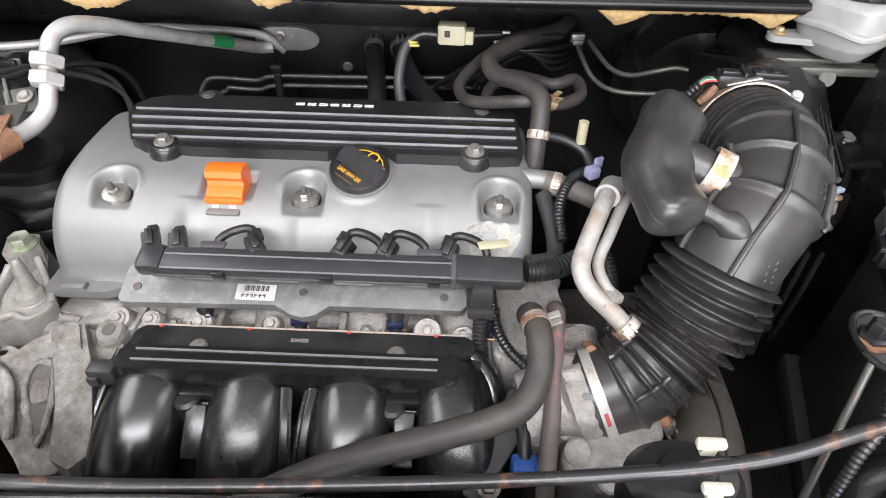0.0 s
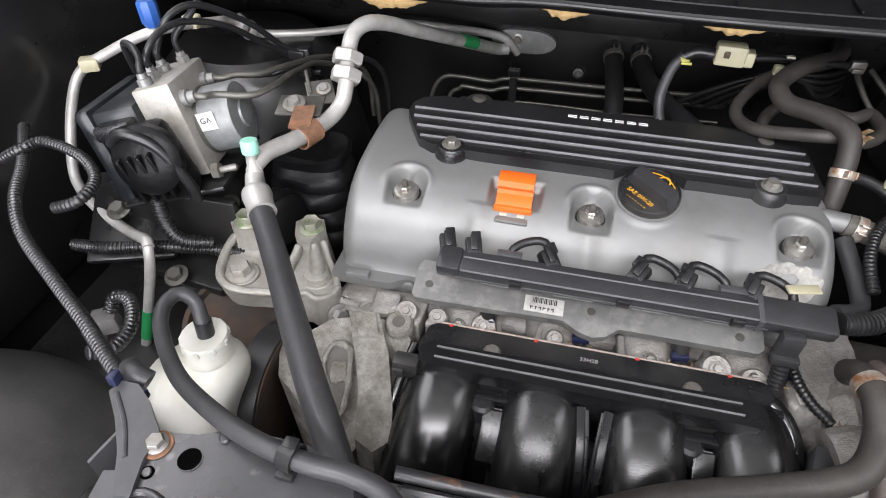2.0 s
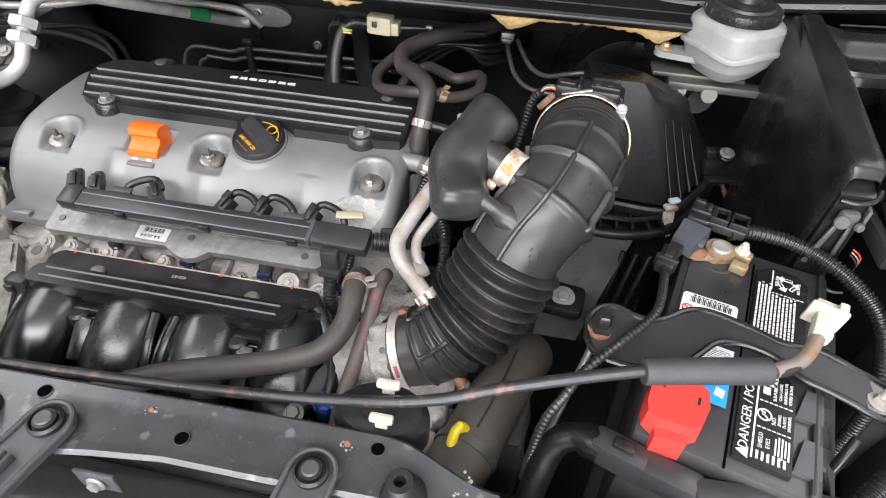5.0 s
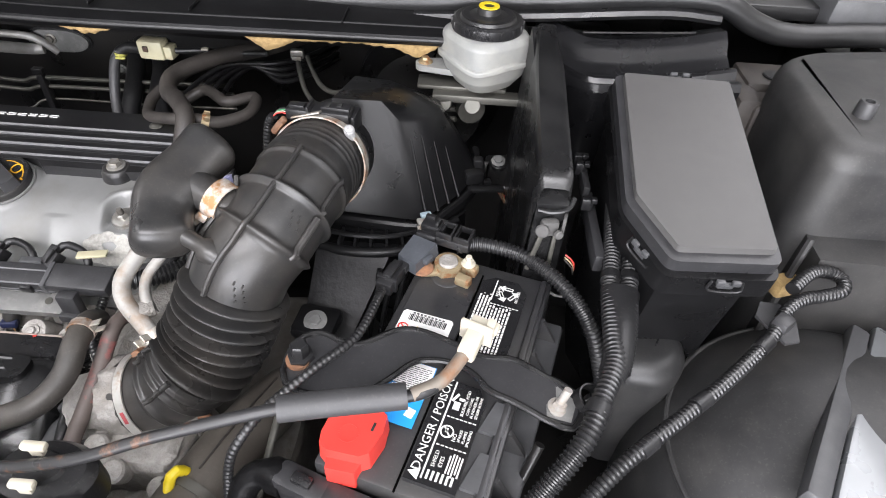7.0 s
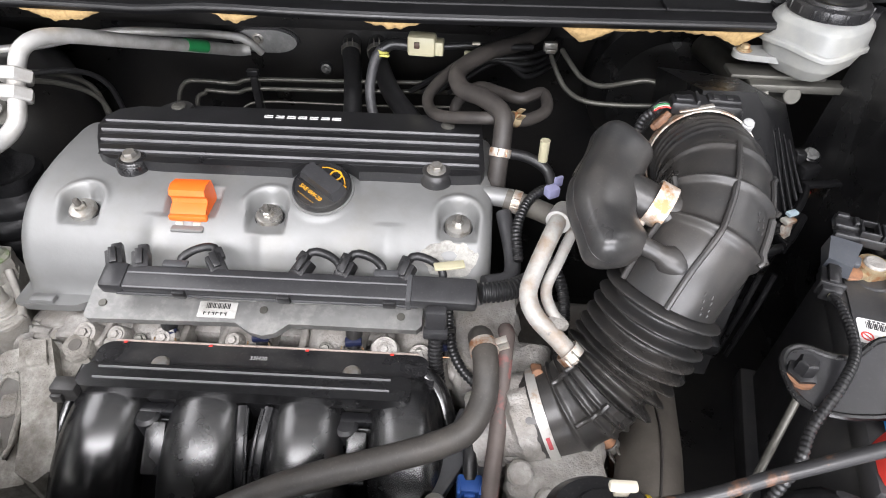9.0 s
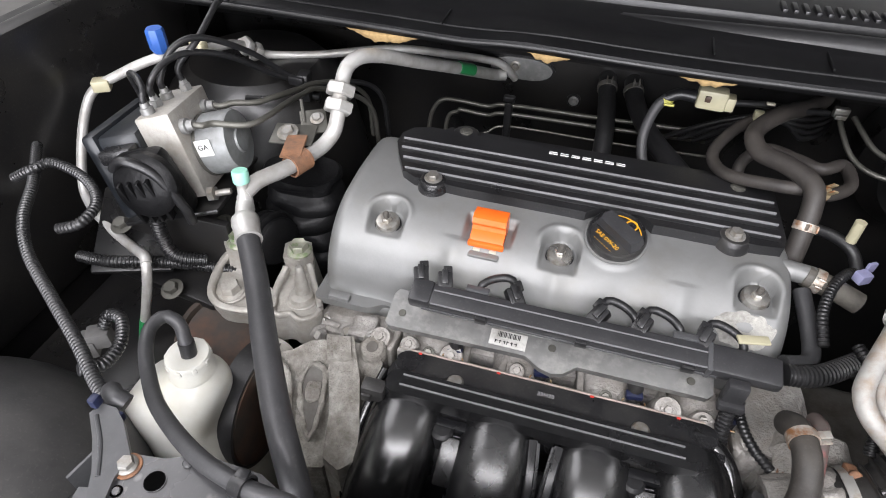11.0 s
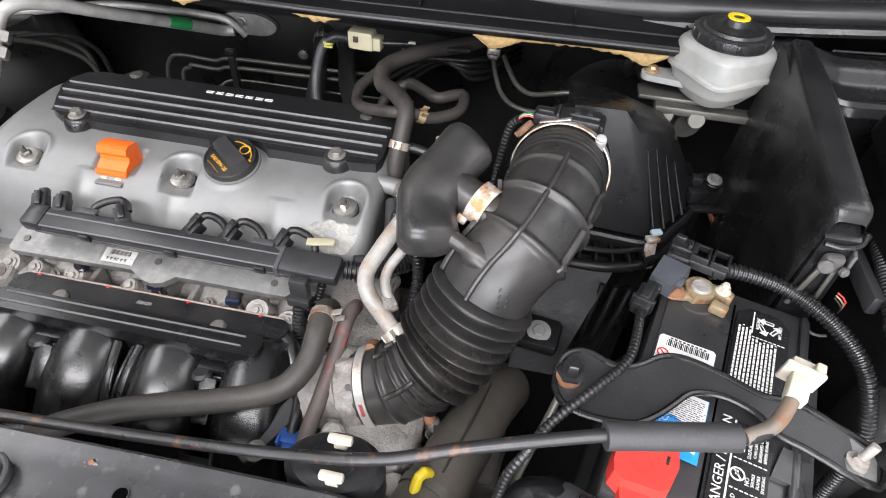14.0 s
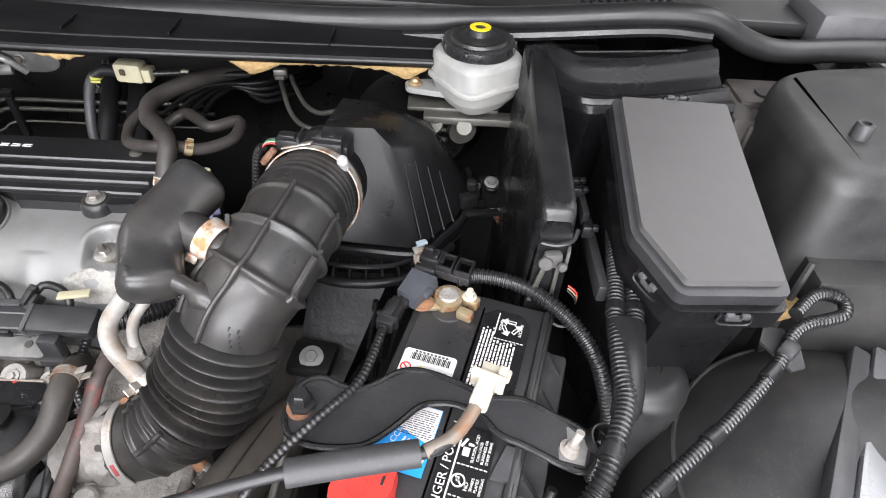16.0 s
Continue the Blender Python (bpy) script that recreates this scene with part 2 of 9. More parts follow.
# ---------------------------------------------------------------- materials
def surf(name, color, rough=0.5, metal=0.0, var=0.25, grain=60.0, bump=0.15, bump_size=400.0, stain=None, stain_size=14.0,
         stain_cover=0.5, rough_var=0.12, coat=0.0, through_light=0.0, spec=0.5, sharp_stain=0.12, depth=0.0006, dust=0.0, blister=None):
    """A painted, moulded or cast surface: colour varied at two sizes, optional stains, fine relief."""
    mat = bpy.data.materials.new(name)
    mat.use_nodes = True
    nt = mat.node_tree
    b = nt.nodes["Principled BSDF"]
    N, L = nt.nodes.new, nt.links.new
    tc = N("ShaderNodeTexCoord")

    def tex(scale, detail=5.0, rough_=0.6):
        n = N("ShaderNodeTexNoise")
        n.inputs["Scale"].default_value, n.inputs["Detail"].default_value, n.inputs["Roughness"].default_value = scale, detail, rough_
        L(tc.outputs["Object"], n.inputs["Vector"])
        return n

    big, small = tex(grain * 0.15), tex(grain)
    mix = N("ShaderNodeMath")
    mix.operation = "ADD"
    L(big.outputs["Fac"], mix.inputs[0])
    L(small.outputs["Fac"], mix.inputs[1])
    ramp = N("ShaderNodeMapRange")
    ramp.inputs["From Min"].default_value, ramp.inputs["From Max"].default_value = 0.65, 1.35
    ramp.inputs["To Min"].default_value, ramp.inputs["To Max"].default_value = 1 - var, 1 + var
    L(mix.outputs[0], ramp.inputs["Value"])
    hue = N("ShaderNodeMix")
    hue.data_type, hue.blend_type = "RGBA", "MULTIPLY"
    hue.inputs["Factor"].default_value = 1.0
    hue.inputs["A"].default_value = (*color, 1)
    L(ramp.outputs["Result"], hue.inputs["B"])
    col = hue.outputs["Result"]
    if stain:
        st = tex(stain_size, 8.0, 0.65)
        mr = N("ShaderNodeMapRange")
        c = 0.5 + (0.5 - stain_cover) * 0.45
        mr.inputs["From Min"].default_value, mr.inputs["From Max"].default_value = c - sharp_stain / 2, c + sharp_stain / 2
        L(st.outputs["Fac"], mr.inputs["Value"])
        sm = N("ShaderNodeMix")
        sm.data_type = "RGBA"
        L(mr.outputs["Result"], sm.inputs["Factor"])
        L(col, sm.inputs["A"])
        sm.inputs["B"].default_value = (*stain, 1)
        col = sm.outputs["Result"]
    if dust:
        du = tex(420.0, 2.0, 0.5)
        dr = N("ShaderNodeMapRange")
        dr.inputs["From Min"].default_value, dr.inputs["From Max"].default_value = 0.58, 0.74
        dr.inputs["To Max"].default_value = dust * 0.35
        L(du.outputs["Fac"], dr.inputs["Value"])
        dm = N("ShaderNodeMix")
        dm.data_type = "RGBA"
        L(dr.outputs["Result"], dm.inputs["Factor"])
        L(col, dm.inputs["A"])
        dm.inputs["B"].default_value = (0.20, 0.185, 0.165, 1)
        col = dm.outputs["Result"]
    if blister:
        warp = tex(160.0, 2.0, 0.5)
        off = N("ShaderNodeMixRGB")
        off.inputs["Fac"].default_value = 0.0025
        L(tc.outputs["Object"], off.inputs["Color1"])
        L(warp.outputs["Color"], off.inputs["Color2"])
        vo = N("ShaderNodeTexVoronoi")
        vo.inputs["Scale"].default_value = 75.0
        L(off.outputs["Color"], vo.inputs["Vector"])
        sep = N("ShaderNodeSeparateColor")
        L(vo.outputs["Color"], sep.inputs["Color"])
        rad = N("ShaderNodeMapRange")
        rad.inputs["From Min"].default_value, rad.inputs["From Max"].default_value = 0.50, 1.0
        rad.inputs["To Min"].default_value, rad.inputs["To Max"].default_value = -0.02, 0.36
        rad.clamp = False
        L(sep.outputs["Red"], rad.inputs["Value"])
        df = N("ShaderNodeMath")
        df.operation = "SUBTRACT"
        L(rad.outputs["Result"], df.inputs[0])
        L(vo.outputs["Distance"], df.inputs[1])
        spot = N("ShaderNodeMapRange")
        spot.inputs["From Min"].default_value, spot.inputs["From Max"].default_value = 0.0, 0.13
        spot.inputs["To Max"].default_value = 0.75
        L(df.outputs[0], spot.inputs["Value"])
        bl = N("ShaderNodeMix")
        bl.data_type = "RGBA"
        L(spot.outputs["Result"], bl.inputs["Factor"])
        L(col, bl.inputs["A"])
        bl.inputs["B"].default_value = (*blister, 1)
        col = bl.outputs["Result"]
    L(col, b.inputs["Base Color"])
    rr = N("ShaderNodeMapRange")
    rr.inputs["From Min"].default_value, rr.inputs["From Max"].default_value = 0.3, 0.7
    rr.inputs["To Min"].default_value, rr.inputs["To Max"].default_value = max(0.03, rough - rough_var), min(1.0, rough + rough_var)
    L(big.outputs["Fac"], rr.inputs["Value"])
    L(rr.outputs["Result"], b.inputs["Roughness"])
    b.inputs["Metallic"].default_value = metal
    b.inputs["Specular IOR Level"].default_value = spec
    b.inputs["Coat Weight"].default_value = coat
    b.inputs["Coat Roughness"].default_value = 0.15
    if through_light:
        b.inputs["Subsurface Weight"].default_value = through_light
        b.inputs["Subsurface Radius"].default_value = (0.02, 0.02, 0.018)
        b.inputs["Subsurface Scale"].default_value = 0.4
    if bump:
        bt = tex(bump_size, 3.0)
        bn = N("ShaderNodeBump")
        bn.inputs["Strength"].default_value, bn.inputs["Distance"].default_value = bump, depth
        L(bt.outputs["Fac"], bn.inputs["Height"])
        L(bn.outputs["Normal"], b.inputs["Normal"])
    return mat


M = {}
M["black_plastic"] = surf("black_plastic", (0.014, 0.014, 0.015), 0.33, bump=0.16, bump_size=900, stain=(0.045, 0.043, 0.04), stain_cover=0.3, stain_size=9, sharp_stain=0.3, dust=0.30)
M["grey_plastic"] = surf("grey_plastic", (0.062, 0.063, 0.066), 0.42, bump=0.10, bump_size=900, dust=0.20)
M["gloss_plastic"] = surf("gloss_plastic", (0.010, 0.010, 0.011), 0.27, bump=0.05, bump_size=700, rough_var=0.06)
M["runner_plastic"] = surf("runner_plastic", (0.0085, 0.0085, 0.009), 0.25, bump=0.10, bump_size=500, rough_var=0.06, spec=1.0, dust=0.15)
M["duct_rubber"] = surf("duct_rubber", (0.022, 0.022, 0.0222), 0.33, bump=0.10, bump_size=700, spec=0.5, stain=(0.05, 0.045, 0.04), stain_cover=0.3, stain_size=14, sharp_stain=0.35, dust=0.22)
M["fender_plastic"] = surf("fender_plastic", (0.021, 0.021, 0.0215), 0.48, bump=0.15, bump_size=1200, stain=(0.06, 0.058, 0.055), stain_cover=0.25, stain_size=8, sharp_stain=0.35, dust=0.25)
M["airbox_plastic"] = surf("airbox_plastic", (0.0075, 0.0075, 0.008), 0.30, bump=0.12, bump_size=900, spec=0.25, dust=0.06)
M["seal_grey"] = surf("seal_grey", (0.0145, 0.0145, 0.015), 0.40, bump=0.1, bump_size=500, dust=0.15)
M["flake"] = surf("flake", (0.30, 0.285, 0.27), 0.7, var=0.3, grain=300, bump=0.3)
M["hose_dusty"] = surf("hose_dusty", (0.135, 0.125, 0.105), 0.6, bump=0.2, bump_size=500, stain=(0.06, 0.055, 0.05), stain_cover=0.35, stain_size=40, sharp_stain=0.3)
M["letter_white"] = surf("letter_white", (0.62, 0.62, 0.61), 0.5, var=0.08, bump=0.0)
M["arm_grey"] = surf("arm_grey", (0.052, 0.057, 0.066), 0.42, bump=0.1, bump_size=700, dust=0.3)
M["panel_plastic"] = surf("panel_plastic", (0.0085, 0.0085, 0.009), 0.27, bump=0.12, bump_size=1100, spec=0.45, rough_var=0.06, dust=0.12, stain=(0.03, 0.03, 0.03), stain_cover=0.25, stain_size=10, sharp_stain=0.3)
M["boot_rubber"] = surf("boot_rubber", (0.0065, 0.0065, 0.007), 0.38, bump=0.25, bump_size=120, depth=0.003, spec=0.17, dust=0.05)
M["mount_alu"] = surf("mount_alu", (0.39, 0.375, 0.345), 0.5, metal=0.35, var=0.22, grain=150, bump=0.5, bump_size=420, depth=0.0012, stain=(0.30, 0.275, 0.235), stain_cover=0.3, stain_size=34, sharp_stain=0.35)
M["green_bolt"] = surf("green_bolt", (0.38, 0.38, 0.31), 0.4, metal=0.45, var=0.15, bump=0.1, stain=(0.22, 0.29, 0.15), stain_cover=0.4, stain_size=80)
M["channel_plastic"] = surf("channel_plastic", (0.030, 0.030, 0.032), 0.36, bump=0.12, bump_size=900, dust=0.25)
M["battery_plastic"] = surf("battery_plastic", (0.028, 0.028, 0.030), 0.36, bump=0.12, bump_size=700, dust=0.2, stain=(0.05, 0.048, 0.045), stain_cover=0.25, stain_size=10, sharp_stain=0.3)
# satin lid top, its reflected light put into a paler base colour
M["lit_lid"] = surf("lit_lid", (0.080, 0.078, 0.077), 0.46, bump=0.25, bump_size=1800, var=0.08, rough_var=0.04)
M["dark_plastic"] = surf("dark_plastic", (0.013, 0.013, 0.014), 0.36, bump=0.1, bump_size=600, dust=0.30)
M["rubber"] = surf("rubber", (0.028, 0.0245, 0.0225), 0.58, bump=0.2, bump_size=700, stain=(0.055, 0.048, 0.042), stain_cover=0.32, stain_size=20, sharp_stain=0.3, dust=0.18)
M["hose_brown"] = surf("hose_brown", (0.075, 0.066, 0.056), 0.6, bump=0.2, bump_size=600, stain=(0.11, 0.098, 0.082), stain_cover=0.35, stain_size=14, sharp_stain=0.35, dust=0.3)
M["hose_mid"] = surf("hose_mid", (0.046, 0.042, 0.038), 0.56, bump=0.2, bump_size=700, stain=(0.075, 0.067, 0.058), stain_cover=0.32, stain_size=20, sharp_stain=0.3, dust=0.35)
M["rubber_black"] = surf("rubber_black", (0.014, 0.014, 0.015), 0.40, bump=0.12, bump_size=600, dust=0.35)
M["hose_grey"] = surf("hose_grey", (0.038, 0.038, 0.040), 0.45, bump=0.15, bump_size=500, dust=0.25)
M["hose_pale"] = surf("hose_pale", (0.36, 0.36, 0.36), 0.5, bump=0.0)
M["hose_red"] = surf("hose_red", (0.11, 0.088, 0.08), 0.6, bump=0.2, bump_size=500, stain=(0.26, 0.09, 0.085), stain_cover=0.3, stain_size=45)
M["loom"] = surf("loom", (0.014, 0.014, 0.0148), 0.32, bump=0.0, spec=0.6, dust=0.20)
M["body_black"] = surf("body_black", (0.0085, 0.0085, 0.009), 0.34, bump=0.06, bump_size=120, stain=(0.020, 0.0185, 0.017), stain_cover=0.35, stain_size=7, sharp_stain=0.3, coat=0.10, dust=0.22)
M["support_paint"] = surf("support_paint", (0.040, 0.040, 0.042), 0.27, bump=0.10, bump_size=60, stain=(0.12, 0.115, 0.11), stain_cover=0.13, stain_size=45, sharp_stain=0.08, coat=0.15, spec=0.6, dust=0.20, blister=(0.125, 0.122, 0.12))
M["chalky"] = surf("chalky", (0.075, 0.073, 0.071), 0.7, var=0.3, grain=200, bump=0.3)
M["body_grey"] = surf("body_grey", (0.22, 0.23, 0.24), 0.3, metal=0.3, bump=0.0, coat=0.6, var=0.05)
M["silver_paint"] = surf("silver_paint", (0.230, 0.232, 0.229), 0.50, metal=0.42, var=0.08, grain=40, bump=0.22, bump_size=150, rough_var=0.10, stain=(0.20, 0.195, 0.18), stain_cover=0.2, stain_size=16, sharp_stain=0.3, dust=0.12)
M["cast_alu"] = surf("cast_alu", (0.37, 0.355, 0.335), 0.56, metal=0.25, var=0.35, grain=130, bump=0.9, bump_size=330, depth=0.0016, stain=(0.21, 0.19, 0.165), stain_cover=0.38, stain_size=32, sharp_stain=0.35)
M["cast_dusty"] = surf("cast_dusty", (0.33, 0.315, 0.285), 0.75, metal=0.1, var=0.45, grain=170, bump=1.0, bump_size=420, depth=0.002, stain=(0.15, 0.135, 0.115), stain_cover=0.42, stain_size=45, sharp_stain=0.3)
M["cast_dark"] = surf("cast_dark", (0.15, 0.145, 0.135), 0.65, metal=0.3, bump=0.6, bump_size=240, stain=(0.06, 0.05, 0.04), stain_cover=0.5, stain_size=22, sharp_stain=0.4, dust=0.30)
M["alu_pipe"] = surf("alu_pipe", (0.48, 0.475, 0.46), 0.46, metal=0.4, var=0.1, bump=0.1, stain=(0.36, 0.34, 0.31), stain_cover=0.35, stain_size=45, sharp_stain=0.3)
M["alu_stained"] = surf("alu_stained", (0.36, 0.35, 0.33), 0.6, metal=0.2, var=0.25, bump=0.3, stain=(0.24, 0.165, 0.105), stain_cover=0.27, stain_size=45, sharp_stain=0.30)
M["steel"] = surf("steel", (0.30, 0.295, 0.28), 0.48, metal=0.7, var=0.15, bump=0.1, stain=(0.22, 0.19, 0.15), stain_cover=0.35, stain_size=90, sharp_stain=0.3)
M["steel_dark"] = surf("steel_dark", (0.125, 0.122, 0.108), 0.45, metal=0.6, var=0.2, bump=0.1, dust=0.20)
M["zinc"] = surf("zinc", (0.23, 0.23, 0.225), 0.48, metal=0.5, var=0.16, grain=90, bump=0.2, stain=(0.34, 0.335, 0.32), stain_cover=0.3, stain_size=60, sharp_stain=0.2, dust=0.20)
M["motor_grey"] = surf("motor_grey", (0.25, 0.26, 0.26), 0.45, metal=0.2, var=0.2, grain=70, bump=0.2, stain=(0.15, 0.15, 0.148), stain_cover=0.35, stain_size=40, sharp_stain=0.3)
M["rust"] = surf("rust", (0.30, 0.145, 0.075), 0.75, metal=0.1, var=0.35, bump=0.5, bump_size=500, stain=(0.13, 0.075, 0.05), stain_cover=0.5, stain_size=80, sharp_stain=0.3)
M["rusty_band"] = surf("rusty_band", (0.56, 0.54, 0.49), 0.45, metal=0.5, var=0.12, bump=0.1, stain=(0.30, 0.14, 0.06), stain_cover=0.40, stain_size=60, sharp_stain=0.20)
M["rusty_rod"] = surf("rusty_rod", (0.20, 0.175, 0.145), 0.55, metal=0.3, var=0.25, bump=0.25, stain=(0.22, 0.12, 0.07), stain_cover=0.3, stain_size=60, sharp_stain=0.25)
M["pale_band"] = surf("pale_band", (0.52, 0.51, 0.48), 0.42, metal=0.5, var=0.15, bump=0.15, stain=(0.33, 0.19, 0.09), stain_cover=0.2, stain_size=70, sharp_stain=0.2)
M["rusty_clamp"] = surf("rusty_clamp", (0.60, 0.58, 0.54), 0.5, metal=0.3, var=0.15, bump=0.2, stain=(0.33, 0.17, 0.07), stain_cover=0.58, stain_size=75, sharp_stain=0.20)
M["nut_bright"] = surf("nut_bright", (0.42, 0.41, 0.385), 0.33, metal=0.85, var=0.12, bump=0.1, stain=(0.25, 0.22, 0.18), stain_cover=0.3, stain_size=120, sharp_stain=0.3)
M["brass"] = surf("brass", (0.36, 0.29, 0.18), 0.5, metal=0.5, var=0.2, bump=0.1, stain=(0.3, 0.14, 0.06), stain_cover=0.35, stain_size=80)
M["white_plastic"] = surf("white_plastic", (0.24, 0.245, 0.238), 0.42, var=0.06, bump=0.05, through_light=0.35, stain=(0.38, 0.37, 0.33), stain_cover=0.28, stain_size=12, sharp_stain=0.4)
M["bottle_plastic"] = surf("bottle_plastic", (0.62, 0.62, 0.58), 0.42, var=0.07, bump=0.05, through_light=0.3, stain=(0.5, 0.47, 0.38), stain_cover=0.3, stain_size=12, sharp_stain=0.4)
M["cowl_plastic"] = surf("cowl_plastic", (0.0065, 0.0065, 0.007), 0.42, bump=0.12, bump_size=600, spec=0.22, dust=0.06)
M["rod_paint"] = surf("rod_paint", (0.026, 0.026, 0.027), 0.33, metal=0.2, var=0.2, bump=0.15, stain=(0.20, 0.10, 0.055), stain_cover=0.2, stain_size=55, sharp_stain=0.15)
M["ivory"] = surf("ivory", (0.44, 0.41, 0.28), 0.45, var=0.1, bump=0.08)
M["white_clip"] = surf("white_clip", (0.46, 0.43, 0.35), 0.5, var=0.08, bump=0.05)
M["orange"] = surf("orange", (0.85, 0.14, 0.015), 0.38, var=0.05, bump=0.03)
M["red"] = surf("red", (0.62, 0.045, 0.035), 0.4, var=0.08, bump=0.06)
M["blue"] = surf("blue", (0.03, 0.10, 0.36), 0.4, var=0.1, bump=0.0)
M["blue_dark"] = surf("blue_dark", (0.012, 0.016, 0.045), 0.4, var=0.1, bump=0.0)
M["label_blue"] = surf("label_blue", (0.02, 0.28, 0.72), 0.35, var=0.03, bump=0.0)
M["label_grey"] = surf("label_grey", (0.55, 0.545, 0.52), 0.5, var=0.12, bump=0.05, stain=(0.22, 0.21, 0.19), stain_cover=0.35, stain_size=60, sharp_stain=0.3)
M["paper"] = surf("paper", (0.72, 0.72, 0.71), 0.5, var=0.05, bump=0.0)
M["print_white"] = surf("print_white", (0.62, 0.62, 0.60), 0.55, var=0.1, bump=0.0)
M["print_yellow"] = surf("print_yellow", (0.75, 0.38, 0.02), 0.5, var=0.08, bump=0.0)
M["print_black"] = surf("print_black", (0.02, 0.02, 0.02), 0.5, var=0.1, bump=0.0)
M["yellow"] = surf("yellow", (0.72, 0.55, 0.02), 0.4, var=0.06, bump=0.0)
M["yellow_dull"] = surf("yellow_dull", (0.42, 0.40, 0.10), 0.45, var=0.08, bump=0.0)
M["mint"] = surf("mint", (0.30, 0.62, 0.50), 0.4, var=0.06, bump=0.0)
M["green"] = surf("green", (0.02, 0.22, 0.07), 0.45, var=0.1, bump=0.0)
M["lilac"] = surf("lilac", (0.32, 0.32, 0.5), 0.45, var=0.1, bump=0.0)
M["foam"] = surf("foam", (0.34, 0.23, 0.10), 0.95, var=0.4, grain=220, bump=1.0, bump_size=300)
M["pulley"] = surf("pulley", (0.055, 0.045, 0.038), 0.5, metal=0.4, var=0.2, bump=0.1, stain=(0.11, 0.055, 0.035), stain_cover=0.35, stain_size=30, sharp_stain=0.3)
# paler than the plastic: the shine along raised edges, put into the colour
M["edge_highlight"] = surf("edge_highlight", (0.16, 0.16, 0.165), 0.4, var=0.2, bump=0.0)
# dead black without shine: paints the shade inside holes and grooves
M["hole_shade"] = surf("hole_shade", (0.002, 0.002, 0.002), 1.0, var=0.0, bump=0.0, spec=0.0)
M["concrete"] = surf("concrete", (0.28, 0.275, 0.265), 0.8, var=0.15, grain=6, bump=0.4, bump_size=60, stain=(0.16, 0.155, 0.15), stain_cover=0.4, stain_size=1.2, sharp_stain=0.4)
M["wall_paint"] = surf("wall_paint", (0.62, 0.62, 0.60), 0.8, var=0.06, grain=3, bump=0.1, bump_size=80)

# ---------------------------------------------------------------- the room and the car's shell
def slab(name, lo, hi, mat, label="", bev=0.0):
    c = [(a + b) / 2 for a, b in zip(lo, hi)]
    s = [b - a for a, b in zip(lo, hi)]
    return single(name, box(c, s, bev), mat, label, "structure", kind="structure")


FLOOR = -0.78
slab("floor", (-4.2, -4.2, FLOOR - 0.1), (4.2, 4.6, FLOOR), M["concrete"], "grey stained concrete workshop floor")
slab("wall_south", (-4.2, -4.4, 2.0), (4.2, -4.2, 2.3), M["wall_paint"], "plain pale painted wall over the workshop door")
slab("wall_south_left", (-4.2, -4.4, FLOOR), (-2.4, -4.2, 2.0), M["wall_paint"], "plain pale painted workshop wall")
slab("wall_south_right", (2.4, -4.4, FLOOR), (4.2, -4.2, 2.0), M["wall_paint"], "plain pale painted workshop wall")
slab("wall_north", (-4.2, 4.6, FLOOR), (4.2, 4.8, 2.3), M["wall_paint"], "plain pale painted workshop wall")
slab("wall_west", (-4.4, -4.2, FLOOR), (-4.2, 4.6, 2.3), M["wall_paint"], "plain pale painted workshop wall")
slab("wall_east", (4.2, -4.2, FLOOR), (4.4, 4.6, 2.3), M["wall_paint"], "plain pale painted workshop wall")
slab("ceiling", (-4.2, -4.2, 2.3), (4.2, 4.6, 2.4), M["wall_paint"], "plain pale workshop ceiling")

# undertray, side aprons and firewall close the bay
slab("undertray", (-0.95, -0.10, FLOOR), (1.0, 1.05, -0.47), M["body_black"], "black underbody that stands on the floor")
slab("firewall", (-0.95, 0.992, -0.47), (1.0, 1.03, 0.275), M["body_black"], "black painted steel firewall behind the engine")
slab("wall_apron_right", (0.93, 0.0, -0.47), (0.97, 0.99, 0.22), M["body_black"], "black painted inner fender apron")
slab("wall_apron_left", (-0.86, 0.0, -0.47), (-0.82, 0.99, 0.26), M["body_black"], "black painted inner fender apron")
slab("wall_front", (-0.82, -0.10, -0.47), (0.93, -0.06, 0.06), M["body_black"], "black plastic bumper carrier behind the grille")


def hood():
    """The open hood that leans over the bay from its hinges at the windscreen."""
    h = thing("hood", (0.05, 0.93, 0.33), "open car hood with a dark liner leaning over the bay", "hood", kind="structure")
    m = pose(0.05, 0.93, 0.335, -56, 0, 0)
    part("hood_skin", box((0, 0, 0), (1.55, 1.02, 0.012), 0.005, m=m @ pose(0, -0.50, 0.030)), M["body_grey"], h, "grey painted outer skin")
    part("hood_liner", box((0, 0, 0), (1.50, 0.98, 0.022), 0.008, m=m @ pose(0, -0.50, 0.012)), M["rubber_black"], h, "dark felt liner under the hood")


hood()


